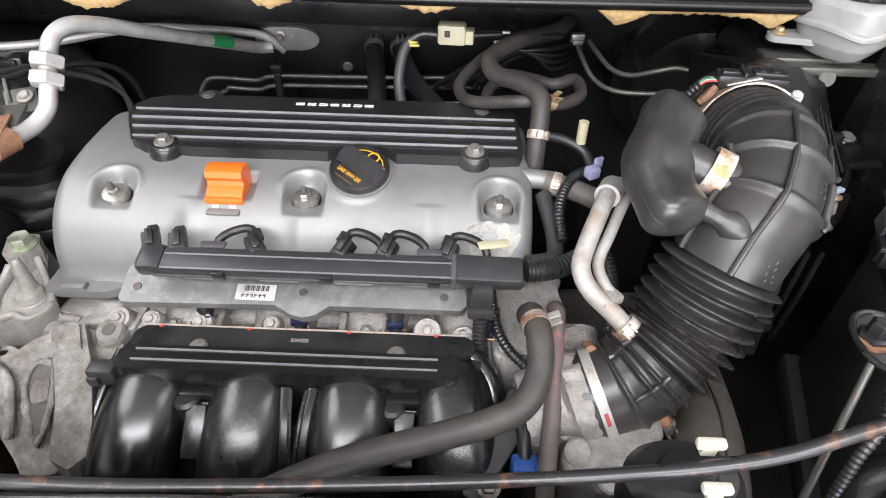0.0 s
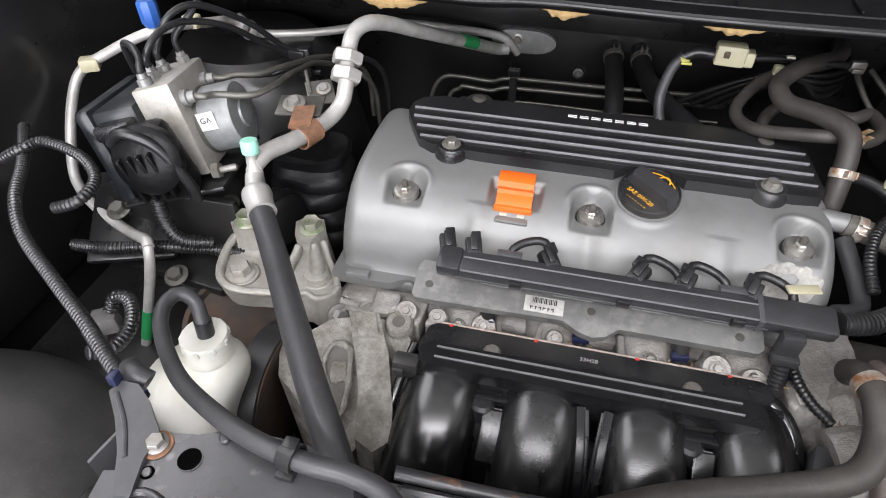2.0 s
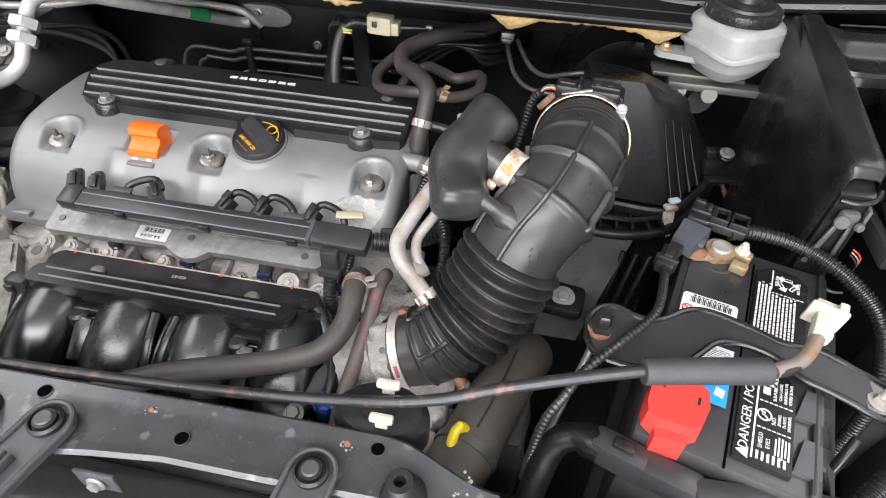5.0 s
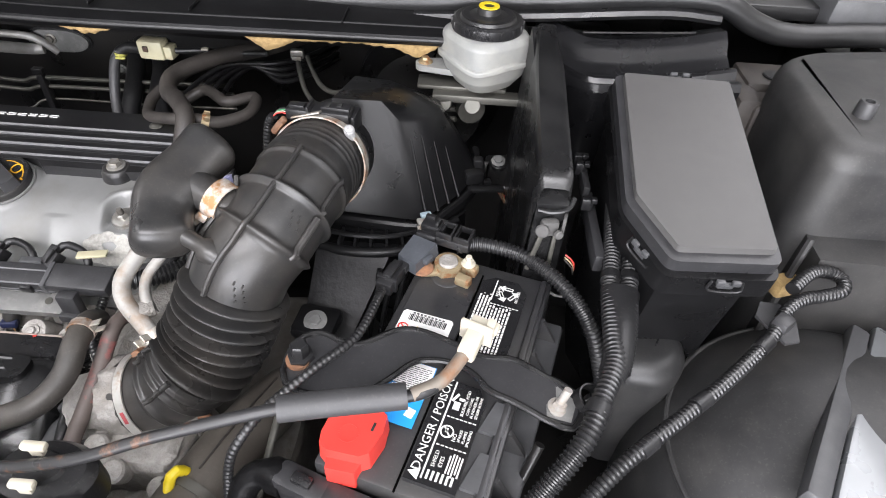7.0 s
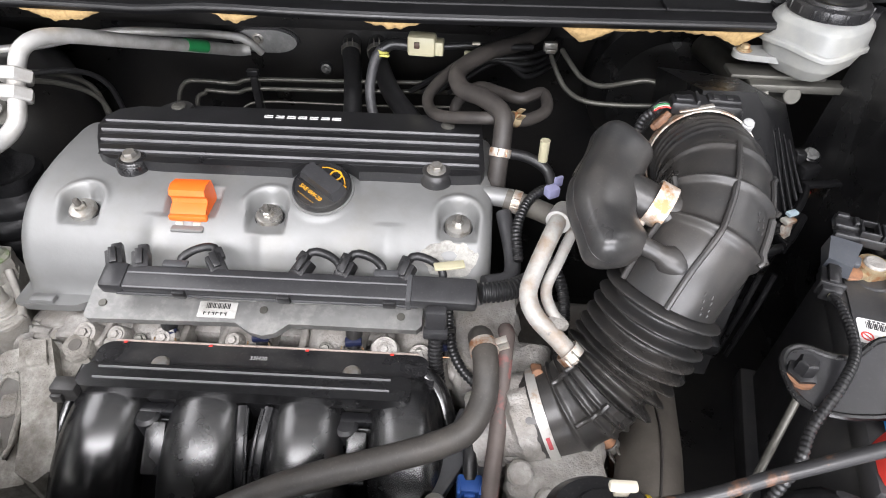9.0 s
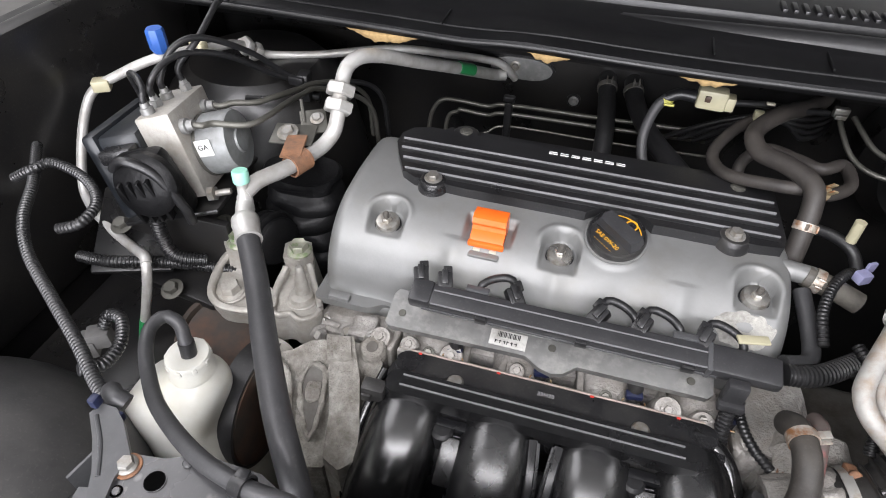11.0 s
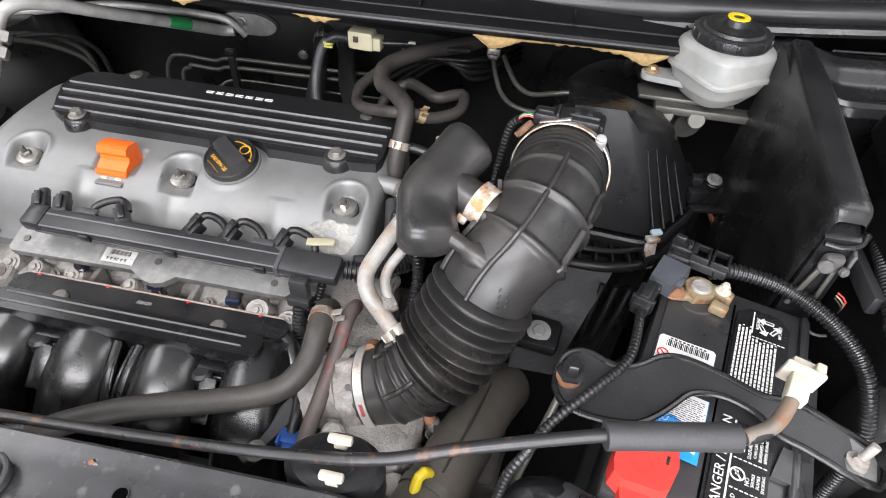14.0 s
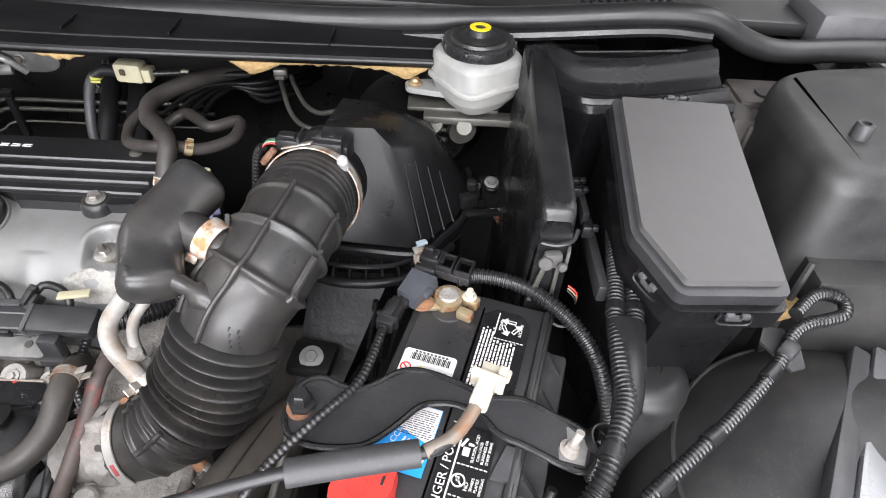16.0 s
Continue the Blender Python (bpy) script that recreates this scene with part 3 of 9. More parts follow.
def cowl():
    """The plastic cowl over the firewall, with its lip, seal and drain grille."""
    c = thing("cowl", (0.0, 0.8, 0.255), "black plastic cowl panel under the windscreen with rubber seal", "cowl", kind="structure")
    # lip height follows a gentle arch, with one step
    def lipz(x):
        return 0.272 - 0.018 * step01(0.1, 1.0, abs(x + 0.05)) - 0.006 * step01(-0.22, -0.30, x)

    prof = [(0.706, -0.010), (0.700, -0.004), (0.701, 0.003), (0.712, 0.005), (0.760, 0.006), (0.775, 0.010), (0.985, 0.016), (0.985, 0.008), (0.712, -0.003)]

    def fn(u, v):
        x = -0.80 + 1.30 * u
        k = v * (len(prof) - 1)
        i = min(int(k), len(prof) - 2)
        f = k - i
        y = prof[i][0] + (prof[i + 1][0] - prof[i][0]) * f
        z = prof[i][1] + (prof[i + 1][1] - prof[i][1]) * f
        bow = 0.05 * step01(0.0, 0.8, abs(x + 0.02))
        return (x, y + bow * (0.99 - y) / 0.29, lipz(x) + z)

    part("panel", surface(fn, 90, (len(prof) - 1) * 2), M["cowl_plastic"], c, "satin black ribbed panel")
    for x in (-0.62, -0.33, -0.02, 0.10, 0.28, 0.41):
        part("rib", box((x, 0.755, lipz(x) + 0.008), (0.0022, 0.045, 0.004), 0.001), M["cowl_plastic"], c)
    part("seam", tube([(x, 0.722 + 0.05 * step01(0, 0.8, abs(x + 0.02)), lipz(x) + 0.006) for x in [-0.8 + 0.1 * i for i in range(14)]], 0.0020, 8, 0.02), M["cowl_plastic"], c)
    part("rolled_lip", tube([(x, 0.702 + 0.05 * step01(0, 0.8, abs(x + 0.02)) * 0.99, lipz(x) - 0.002) for x in [-0.8 + 0.05 * i for i in range(27)]], 0.0030, 10, 0.015), M["seal_grey"], c, "rounded front lip")
    seal = [(-0.85, 0.85, 0.238), (-0.5, 0.83, 0.252), (-0.2, 0.812, 0.266), (0.1, 0.803, 0.278), (0.3, 0.80, 0.281), (0.5, 0.80, 0.293), (0.66, 0.80, 0.307),
            (0.73, 0.798, 0.305), (0.775, 0.795, 0.284), (0.825, 0.795, 0.272), (0.92, 0.80, 0.276), (1.05, 0.80, 0.28)]
    part("seal", sweep(smooth_path(seal, 0.012), 0.0165, 14, flat=0.85), M["seal_grey"], c, "grey rubber hood seal")
    part("seal_foot", sweep(smooth_path([(p[0], p[1] - 0.012, p[2] - 0.015) for p in seal[:8]], 0.02), 0.010, 8, flat=0.7), M["dark_plastic"], c)
    # cowl top with drain slots
    part("cowl_top", box((0.1, 0.985, 0.283), (1.9, 0.30, 0.02), 0.006), M["seal_grey"], c)
    for i in range(26):
        part("slat", box((0.06 + 0.0125 * i, 0.862, 0.294), (0.006, 0.028, 0.006), 0.0012), M["dark_plastic"], c)
    for i in range(11):
        part("slat", box((0.585 + 0.0115 * i, 0.850 + 0.0012 * i, 0.300), (0.006, 0.022, 0.006), 0.0012), M["dark_plastic"], c)
    # matting that hangs out under the lip
    for pts in ([(0.165, 0.285), (0.19, 0.016), (0.225, 0.006), (0.30, 0.005), (0.345, 0.008), (0.37, 0.016), (0.395, 0.004)],
                [(-0.055, 0.004), (-0.02, 0.009), (0.012, 0.004)], [(-0.225, 0.005), (-0.20, 0.011), (-0.17, 0.004)], [(-0.46, 0.004), (-0.42, 0.013), (-0.385, 0.011), (-0.35, 0.002)]):
        pts = [(a, min(b, 0.02)) for a, b in pts]
        pts[0] = (pts[0][0], 0.003)

        def mat_fn(u, v, pts=pts):
            x = pts[0][0] + (pts[-1][0] - pts[0][0]) * u
            d = lerp_list(pts, x) + 0.002 * noise.noise((x * 140, 3.1, 0))
            w = 2 * math.pi * v
            return (x, 0.714 + 0.05 * step01(0, 0.8, abs(x + 0.02)) + 0.006 * math.cos(w), lipz(x) - 0.006 - d * 0.7 + (d * 0.7 + 0.002) * math.sin(w))

        part("matting", surface(mat_fn, 50, 10), M["foam"], c, "frayed tan felt matting")
    return c


cowl()


def firewall_trim():
    t = thing("firewall_fittings", (-0.2, 0.985, 0.03), "black steel firewall fittings with grommets", "fitting", kind="structure")
    out = [(0.040 * math.cos(a) + (0.012 if math.cos(a) > 0 else -0.012), 0.019 * math.sin(a)) for a in [2 * math.pi * i / 28 for i in range(28)]]
    m = frm((-0.262, 0.991, 0.108), (1, 0, 0), (0, -1, 0))
    part("block_plate", prism(out, 0, 0.007, 0.0015, m), M["zinc"], t, "dull grey oval pipe flange")
    m = frm((-0.262, 0.992, 0.108), (1, 0, 0), (0, -1, 0))
    part("gasket", prism([(a * 1.08, b * 1.15) for a, b in out], 0, 0.004, 0.001, m), M["rubber_black"], t)
    part("bolt", hexbolt((-0.272, 0.984, 0.112), (0, -1, 0), 0.006, 0.006, 0.009), M["steel"], t)
    part("grommet", disc((-0.168, 0.992, 0.063), (0, -1, 0), 0.012, 0.004), M["rubber_black"], t)
    part("bolt", hexbolt((-0.168, 0.988, 0.063), (0, -1, 0), 0.006, 0.005, 0.0085), M["zinc"], t)
    part("beam", box((-0.1, 0.975, 0.170), (1.5, 0.04, 0.06), 0.012), M["body_black"], t)
    for x in (-0.30, 0.115):
        part("stud", hexbolt((x, 0.953, 0.185), (0, -1, 0), 0.006, 0.009, 0.009), M["rubber_black"], t)


firewall_trim()


def radiator_support():
    s = thing("radiator_support", (0.0, 0.17, 0.10), "black painted steel radiator support with chipped paint", "support", kind="structure")

    def strip(u, v):
        # profile across, front to back, along x
        x = -0.250 + 0.50 * u
        f = lerp_list([(-0.25, 0.132), (-0.214, 0.136), (-0.168, 0.146), (-0.08, 0.150), (-0.024, 0.160), (0.03, 0.166), (0.1, 0.166), (0.25, 0.170)], x) - 0.008
        b = 0.200 + 0.006 * step01(-0.2, 0.15, x) - 0.02 * step01(0.17, 0.25, x)
        dip = 0.003 * step01(-0.12, -0.15, x)
        prof = [(f + 0.040, 0.090), (f + 0.014, 0.158), (f + 0.003, 0.1640), (f + 0.001, 0.1680), (f + 0.004, 0.1702), (f + 0.011, 0.1695 - dip), (b - 0.012, 0.1700 - dip), (b - 0.002, 0.172), (b + 0.001, 0.169), (b + 0.001, 0.13)]
        sag = 0.06 * max(0.0, -0.135 - x)
        k = v * (len(prof) - 1)
        i = min(int(k), len(prof) - 2)
        g = k - i
        return (x, prof[i][0] + (prof[i + 1][0] - prof[i][0]) * g, prof[i][1] + (prof[i + 1][1] - prof[i][1]) * g - 0.010 * step01(0.16, 0.25, x) - sag)

    part("top_panel", surface(strip, 80, 36), M["support_paint"], s)
    # wide end plate on the passenger side
    out = [(-0.252, 0.120), (-0.256, 0.170), (-0.268, 0.194), (-0.30, 0.207), (-0.335, 0.208), (-0.353, 0.205), (-0.369, 0.198), (-0.387, 0.1955), (-0.395, 0.191), (-0.395, 0.174), (-0.3935, 0.153), (-0.379, 0.157), (-0.367, 0.154), (-0.357, 0.148), (-0.350, 0.137), (-0.348, 0.10), (-0.345, 0.05), (-0.30, 0.02), (-0.262, 0.085)]
    part("end_plate", prism(out, 0.150, 0.1735, 0.002), M["support_paint"], s, "satin black stamped end plate")
    part("rolled_edge", tube([(-0.3935, 0.1545, 0.1725), (-0.379, 0.1585, 0.1728), (-0.367, 0.1555, 0.1728), (-0.3565, 0.149, 0.1728), (-0.350, 0.137, 0.1725)], 0.0028, 10, 0.003), M["support_paint"], s)
    low = [(-0.370, 0.150), (-0.352, 0.144), (-0.343, 0.04), (-0.392, 0.04), (-0.381, 0.115)]
    part("lower_plate", prism(low, 0.145, 0.1650, 0.002), M["support_paint"], s, "dusty lower step of the end plate")
    out = [(0.235, 0.135), (0.245, 0.182), (0.285, 0.182), (0.335, 0.165), (0.41, 0.13), (0.41, 0.06), (0.25, 0.06)]
    part("end_plate", prism(out, 0.135, 0.1585, 0.004), M["support_paint"], s, "satin black stamped end plate")
    # holes: flat black discs on the panel, painted for the shade inside
    for x, y, r in ((0.036, 0.176, 0.0048), (0.166, 0.195, 0.0046), (-0.075, 0.19, 0.005), (-0.365, 0.182, 0.0072), (-0.284, 0.158, 0.0070)):
        z = 0.1736 if x < -0.25 else 0.1704
        part("hole", disc((x, y, z), (0, 0, 1), r, 0.0006, 0.0002, 22), M["hole_shade"], s, "flat black disc painted as the dark of a hole")
        part("hole_rim", band((x, y, z + 0.0003), (0, 0, 1), r, 0.0012, 0.0005, 22), M["support_paint"], s)
    # rubber bump stops
    for x, y in ((-0.110, 0.168), (0.190, 0.168)):
        m = frm((x, y, 0.169), (1, 0, 0), (-0.1, 0, 1)) @ Matrix.Scale(0.74, 4)
        part("bump_stop", lathe([(0.0205, 0), (0.0205, 0.004), (0.0170, 0.010), (0.0125, 0.026), (0.011, 0.028), (0.0052, 0.028), (0.0045, 0.014)], m, 28), M["rubber_black"], s, "black conical rubber bump stop")
    # radiator mount brackets with bushes
    for x, y, yaw in ((-0.0545, 0.158, -14), (0.1295, 0.160, -6)):
        m = pose(x, y, 0.1715, 0, 0, yaw)
        out = [(0.0165 * math.cos(a), 0.008 + 0.0165 * math.sin(a)) for a in [math.pi * i / 12 for i in range(13)]] + [(-0.0165, -0.02), (-0.020, -0.085), (0.020, -0.085), (0.0165, -0.02)]
        part("mount_bracket", prism(out, 0, 0.005, 0.0015, m), M["grey_plastic"], s, "black radiator mounting bracket")
        rim = [m @ Vector((0.0155 * math.cos(a), 0.008 + 0.0155 * math.sin(a), 0.006)) for a in [math.pi * i / 14 for i in range(15)]]
        rim = [m @ Vector((0.0185, -0.08, 0.007)), m @ Vector((0.0155, -0.02, 0.006))] + rim + [m @ Vector((-0.0155, -0.02, 0.006)), m @ Vector((-0.0185, -0.08, 0.007))]
        part("bracket_rim", tube(rim, 0.0019, 8, 0.004), M["grey_plastic"], s)
        for k in (-1, 1):
            part("bracket_web", box((0, 0, 0), (0.0026, 0.056, 0.010), 0.001, m=m @ pose(0.0045 * k, -0.046, 0.007, 0, 0, 4 * k)), M["grey_plastic"], s)
        part("bush", lathe([(0.0112, 0.004), (0.0116, 0.009), (0.0098, 0.0105), (0.0090, 0.0075), (0.0076, 0.0075), (0.0074, 0.0110), (0.003, 0.0115)], m @ pose(0, 0.008, 0), 28), M["rubber_black"], s, "black rubber bush")
        part("bush_pin", disc(m @ Vector((0, 0.008, 0.0105)), (0, 0, 1), 0.0058, 0.0024, 0.001), M["grey_plastic"], s)
    # rust chips and blisters
    random.seed(4)
    def blot(x, y, r):
        return [(x + r * (0.88 + 0.2 * random.random()) * math.cos(a), y + r * (0.88 + 0.2 * random.random()) * math.sin(a)) for a in [2 * math.pi * i / 16 for i in range(22)]]

    for x, y, r in ((0.005, 0.192, 0.0035), (0.145, 0.195, 0.004), (0.224, 0.186, 0.007), (-0.213, 0.19, 0.003)):
        z = 0.1704 - 0.010 * step01(0.16, 0.25, x)
        part("rust_spot", prism(blot(x, y, r * 0.62), z - 0.0006, z + 0.0002, 0.0001), M["rust"], s, "rust blister through the paint")
        for k in range(11):
            a, q = random.random() * 6.28, r * (0.75 + 0.6 * random.random())
            part("paint_flake", prism(blot(x + q * math.cos(a), y + q * math.sin(a), r * (0.10 + 0.14 * random.random())), z - 0.0006, z + 0.0001, 0.0), M["flake"], s, "pale flaking paint")
    # small plate and bolt under the front lip
    part("lip_plate", box((-0.020, 0.1500, 0.140), (0.030, 0.003, 0.022), 0.001), M["grey_plastic"], s)
    part("bolt", hexbolt((-0.020, 0.1482, 0.140), (0, -1, 0.1), 0.005, 0.005, 0.007), M["zinc"], s, "zinc hex bolt")
    # bolts on the end plate
    part("bolt", hexbolt((-0.389, 0.186, 0.1745), (0, 0, 1), 0.0058, 0.006, 0.0075, 15), M["steel"], s)
    part("rust_washer", disc((-0.389, 0.186, 0.1735), (0, 0, 1), 0.0096, 0.0012, 0.0004), M["rust"], s, "rusty washer")
    part("bolt", hexbolt((-0.335, 0.155, 0.1735), (0, 0, 1), 0.0062, 0.007, 0.0098, 0), M["zinc"], s, "dusty dark hex bolt")
    part("bolt", hexbolt((-0.328, 0.131, 0.1740), (0, 0, 1), 0.0068, 0.006, 0.0085, 10), M["rust"], s, "rusty hex bolt")
    part("washer", disc((-0.328, 0.131, 0.1735), (0, 0, 1), 0.0112, 0.0012, 0.0004), M["zinc"], s)
    part("screw", disc((-0.351, 0.199, 0.1735), (0, 0, 1), 0.0036, 0.0028, 0.001, 16), M["support_paint"], s)
    part("rust_spot", disc((-0.366, 0.128, 0.1650), (0, 0, 1), 0.0022, 0.0006, 0.0002, 12), M["rust"], s)
    part("bolt", hexbolt((-0.260, 0.139, 0.174), (0, 0, 1), 0.0068, 0.006, 0.0108, 20), M["rust"], s, "rusty hex bolt")
    # black disc painted as the dark gap round the pin
    part("pin", disc((-0.385, 0.169, 0.1735), (0, 0, 1), 0.0042, 0.0008, 0.0003), M["hole_shade"], s)
    part("pin_head", disc((-0.385, 0.169, 0.1738), (0, 0, 1), 0.0029, 0.0016, 0.0006), M["support_paint"], s)
    # folded bracket and bush beside the end plate
    part("stay", loft([(-0.300, 0.110, 0.150), (-0.262, 0.172, 0.150), (-0.250, 0.165, 0.150), (-0.282, 0.100, 0.150)], [(-0.296, 0.112, 0.1765), (-0.264, 0.166, 0.1765), (-0.254, 0.160, 0.1765), (-0.284, 0.104, 0.1765)], 0.003), M["support_paint"], s, "pressed steel stay")
    part("bush", lathe([(0.0150, 0.0), (0.0155, 0.006), (0.0125, 0.008), (0.0115, 0.005), (0.0085, 0.005), (0.0080, 0.009), (0.003, 0.0095)], pose(-0.286, 0.140, 0.172), 28), M["rubber_black"], s, "black rubber bush")
    part("rear_rail", box((-0.02, 0.197, 0.135), (0.44, 0.010, 0.06), 0.002), M["body_black"], s)
    part("lower_beam", box((0.0, 0.165, -0.02), (1.1, 0.05, 0.2), 0.01), M["body_black"], s)
    # radiator tank behind the support
    part("radiator_tank", box((0.02, 0.215, -0.06), (0.66, 0.045, 0.24), 0.01), M["dark_plastic"], s)
    return s


radiator_support()


def hood_prop():
    p = thing("hood_prop_rod", (0.1, 0.22, 0.15), "black steel hood prop rod lying in its clip", "prop rod")
    rod = [(-0.245, 0.205, 0.168), (-0.15, 0.210, 0.160), (0.0, 0.219, 0.159), (0.11, 0.222, 0.172), (0.19, 0.224, 0.192), (0.25, 0.235, 0.212), (0.33, 0.251, 0.231), (0.38, 0.262, 0.231), (0.412, 0.267, 0.232), (0.428, 0.278, 0.234), (0.444, 0.302, 0.238), (0.450, 0.318, 0.238)]
    part("rod", tube(rod, 0.0042, 12, 0.006), M["rod_paint"], p, "worn black painted rod")
    part("grip", tube([(0.327, 0.250, 0.2305), (0.36, 0.257, 0.231), (0.406, 0.266, 0.2315)], 0.0088, 18), M["hose_grey"], p, "dark grey foam sleeve")
    part("rod_end", tube([(0.409, 0.2665, 0.232), (0.428, 0.278, 0.234), (0.444, 0.302, 0.238)], 0.0048, 12), M["rusty_rod"], p, "bare rusty rod end")
    ax = Vector((0.006, 0.016, 0.002)).normalized()
    m = frm((0.444, 0.302, 0.238), (1, 0, 0), ax) @ Matrix.Scale(0.8, 4)
    holder = join(box((0, 0, 0), (0.016, 0.014, 0.026), 0.003, m=m @ pose(0, 0, 0.004)), box((0, 0, 0), (0.030, 0.026, 0.005), 0.002, m=m @ pose(0, 0, 0.018)),
                  box((0, 0, 0), (0.026, 0.006, 0.012), 0.002, m=m @ pose(0.004, 0, 0.028)), box((0, 0, 0), (0.008, 0.022, 0.010), 0.002, m=m @ pose(0.010, 0, 0.026)))
    part("tip_clip", holder, M["white_clip"], p, "cream plastic tip clip")
    # clip on the support
    for dy, dz in ((0.010, 0.006), (-0.011, -0.004)):
        part("holder_clip", join(box((0.164, 0.2235 + dy, 0.1835 + dz), (0.017, 0.0065, 0.006), 0.002), box((0.164, 0.2235 + dy, 0.178 + dz), (0.009, 0.005, 0.008), 0.001)), M["white_clip"], p, "cream plastic rod clip")
    part("clip_base", lathe([(0.036, 0.0), (0.036, 0.024), (0.030, 0.031), (0.018, 0.033), (0.016, 0.036), (0.008, 0.037)], pose(0.158, 0.231, 0.130), 36, squash=0.72), M["rubber_black"], p, "black rubber clip base")
    return p


hood_prop()

# ---------------------------------------------------------------- the engine
BOLTS = ((-0.333, 0.541), (-0.137, 0.545), (0.062, 0.542))


def valve_cover():
    v = thing("valve_cover", (-0.147, 0.59, 0.03), "silver painted cast valve cover with stud pockets", "valve cover")
    prof = [(0.477, 0.026), (0.474, 0.034), (0.476, 0.042), (0.482, 0.047), (0.486, 0.056), (0.490, 0.072), (0.496, 0.088), (0.507, 0.105), (0.522, 0.119), (0.540, 0.129), (0.562, 0.135), (0.60, 0.138), (0.65, 0.138), (0.684, 0.134), (0.698, 0.12), (0.703, 0.09), (0.704, 0.03)]
    line = smooth_path([(0, a, b) for a, b in prof], 0.0022)
    nv = len(line) - 1
    x0, x1, rr = -0.398, 0.098, 0.018

    def fn(u, w):
        # more points near the ends
        s = u * 1.12 - 0.06
        x = x0 + (x1 - x0) * min(1, max(0, s))
        over = max(0, -s, s - 1) / 0.06
        p = line[int(round(w * nv))]
        d = min(x - x0, x1 - x)
        ins = 0.0
        if d < rr:
            ins = rr - math.sqrt(max(0, rr * rr - (rr - d) ** 2))
        top = step01(0.03, 0.06, p.z)
        y = p.y + (ins * top if p.y < 0.6 else -ins * top) * (0.7 if p.y < 0.6 else 0.3)
        z = p.z - ins * top * 0.7
        # end walls
        if over:
            z = z + (0.028 - z) * over
            y = y
        # pockets round the studs
        for bx, by in BOLTS:
            dx, dy = abs(x - bx), max(0.0, y - by)
            r = math.hypot(dx, dy)
            m = 1 - step01(0.0175, 0.0225, r)
            z -= m * max(0.0, z - 0.1155 - 0.10 * max(0, y - by))
            rim = math.exp(-((r - 0.0255) / 0.003) ** 2) * step01(0.118, 0.128, z) * step01(-0.010, 0.006, y - by)
            z += 0.0020 * rim
        # pocket of the coloured clip
        dx = abs(x + 0.2165)
        dy = max(0.0, y - 0.560)
        m = (1 - step01(0.025, 0.029, dx)) * (1 - step01(0.0, 0.006, dy))
        z -= m * max(0.0, z - 0.1235)
        # filler boss
        r = math.hypot(x + 0.083, (y - 0.566) / 0.95)
        plane = 0.137 - 0.26 * (0.566 - y)
        m = 1 - step01(0.033, 0.040, r)
        z += m * (plane - z)
        # three soft vertical flutes down the front wall
        if y < 0.53:
            for fx in (-0.137, -0.01, -0.25):
                z += 0.0015 * math.exp(-((x - fx) / 0.012) ** 2)
                y -= 0.0030 * math.exp(-((x - fx) / 0.010) ** 2) * step01(0.05, 0.07, z)
        return (x, y, z)

    part("cover_body", surface(fn, 300, nv), M["silver_paint"], v, sharp=60)
    out = rounded([(-0.402, 0.4665), (-0.402, 0.705), (0.101, 0.705), (0.101, 0.470), (-0.300, 0.472), (-0.318, 0.478), (-0.336, 0.4665)], 0.006)
    part("flange", prism(out, 0.038, 0.0475, 0.0025), M["silver_paint"], v)
    part("lug", box((-0.372, 0.4725, 0.0485), (0.026, 0.010, 0.008), 0.002), M["silver_paint"], v)
    for bx, by in BOLTS:
        m = pose(bx, by - 0.003, 0.1155, 14, 0, 0)
        st = part("stud", lathe([(0.0135, 0), (0.0140, 0.002), (0.0140, 0.006), (0.0125, 0.0085), (0.0085, 0.0095)], m, 28), M["nut_bright"], v, "domed steel washer and stud nut")
        part("nut", lathe([(0.0062, 0.009), (0.0062, 0.0135), (0.0048, 0.0150)], m, 6), M["nut_bright"], st)
        part("stud_tip", lathe([(0.0034, 0.014), (0.0034, 0.021), (0.0024, 0.0225)], m, 12), M["cast_dark"], st)
        part("grommet", lathe([(0.0150, -0.001), (0.0155, 0.0005), (0.0150, 0.002)], m, 28), M["rubber_black"], st)
    # corrosion round the driver-side stud
    random.seed(9)

    def crust(u, w):
        a = 2 * math.pi * u
        r = (0.006 + 0.016 * w) * (1 + 0.25 * noise.noise((math.cos(a) * 2, math.sin(a) * 2, 4)))
        x, y = 0.054 + 1.35 * r * math.cos(a), 0.508 + 0.55 * r * math.sin(a)
        zs = lerp_list(prof[3:12], y)
        return (x, y - 0.0012, zs + 0.0008 + 0.0012 * noise.noise((x * 400, y * 400, 0)) - 0.0014 * step01(0.7, 1, w))

    part("corrosion", surface(crust, 40, 8, close_u=True), surf("corrosion", (0.40, 0.39, 0.36), 0.9, var=0.4, grain=200, bump=1.0, bump_size=500), v, "flaking white corrosion round the stud")
    # outlet nipple on the end
    part("breather_pipe", tube([(0.088, 0.585, 0.126), (0.120, 0.580, 0.126)], 0.0105, 20), M["silver_paint"], v)
    return v


valve_cover()


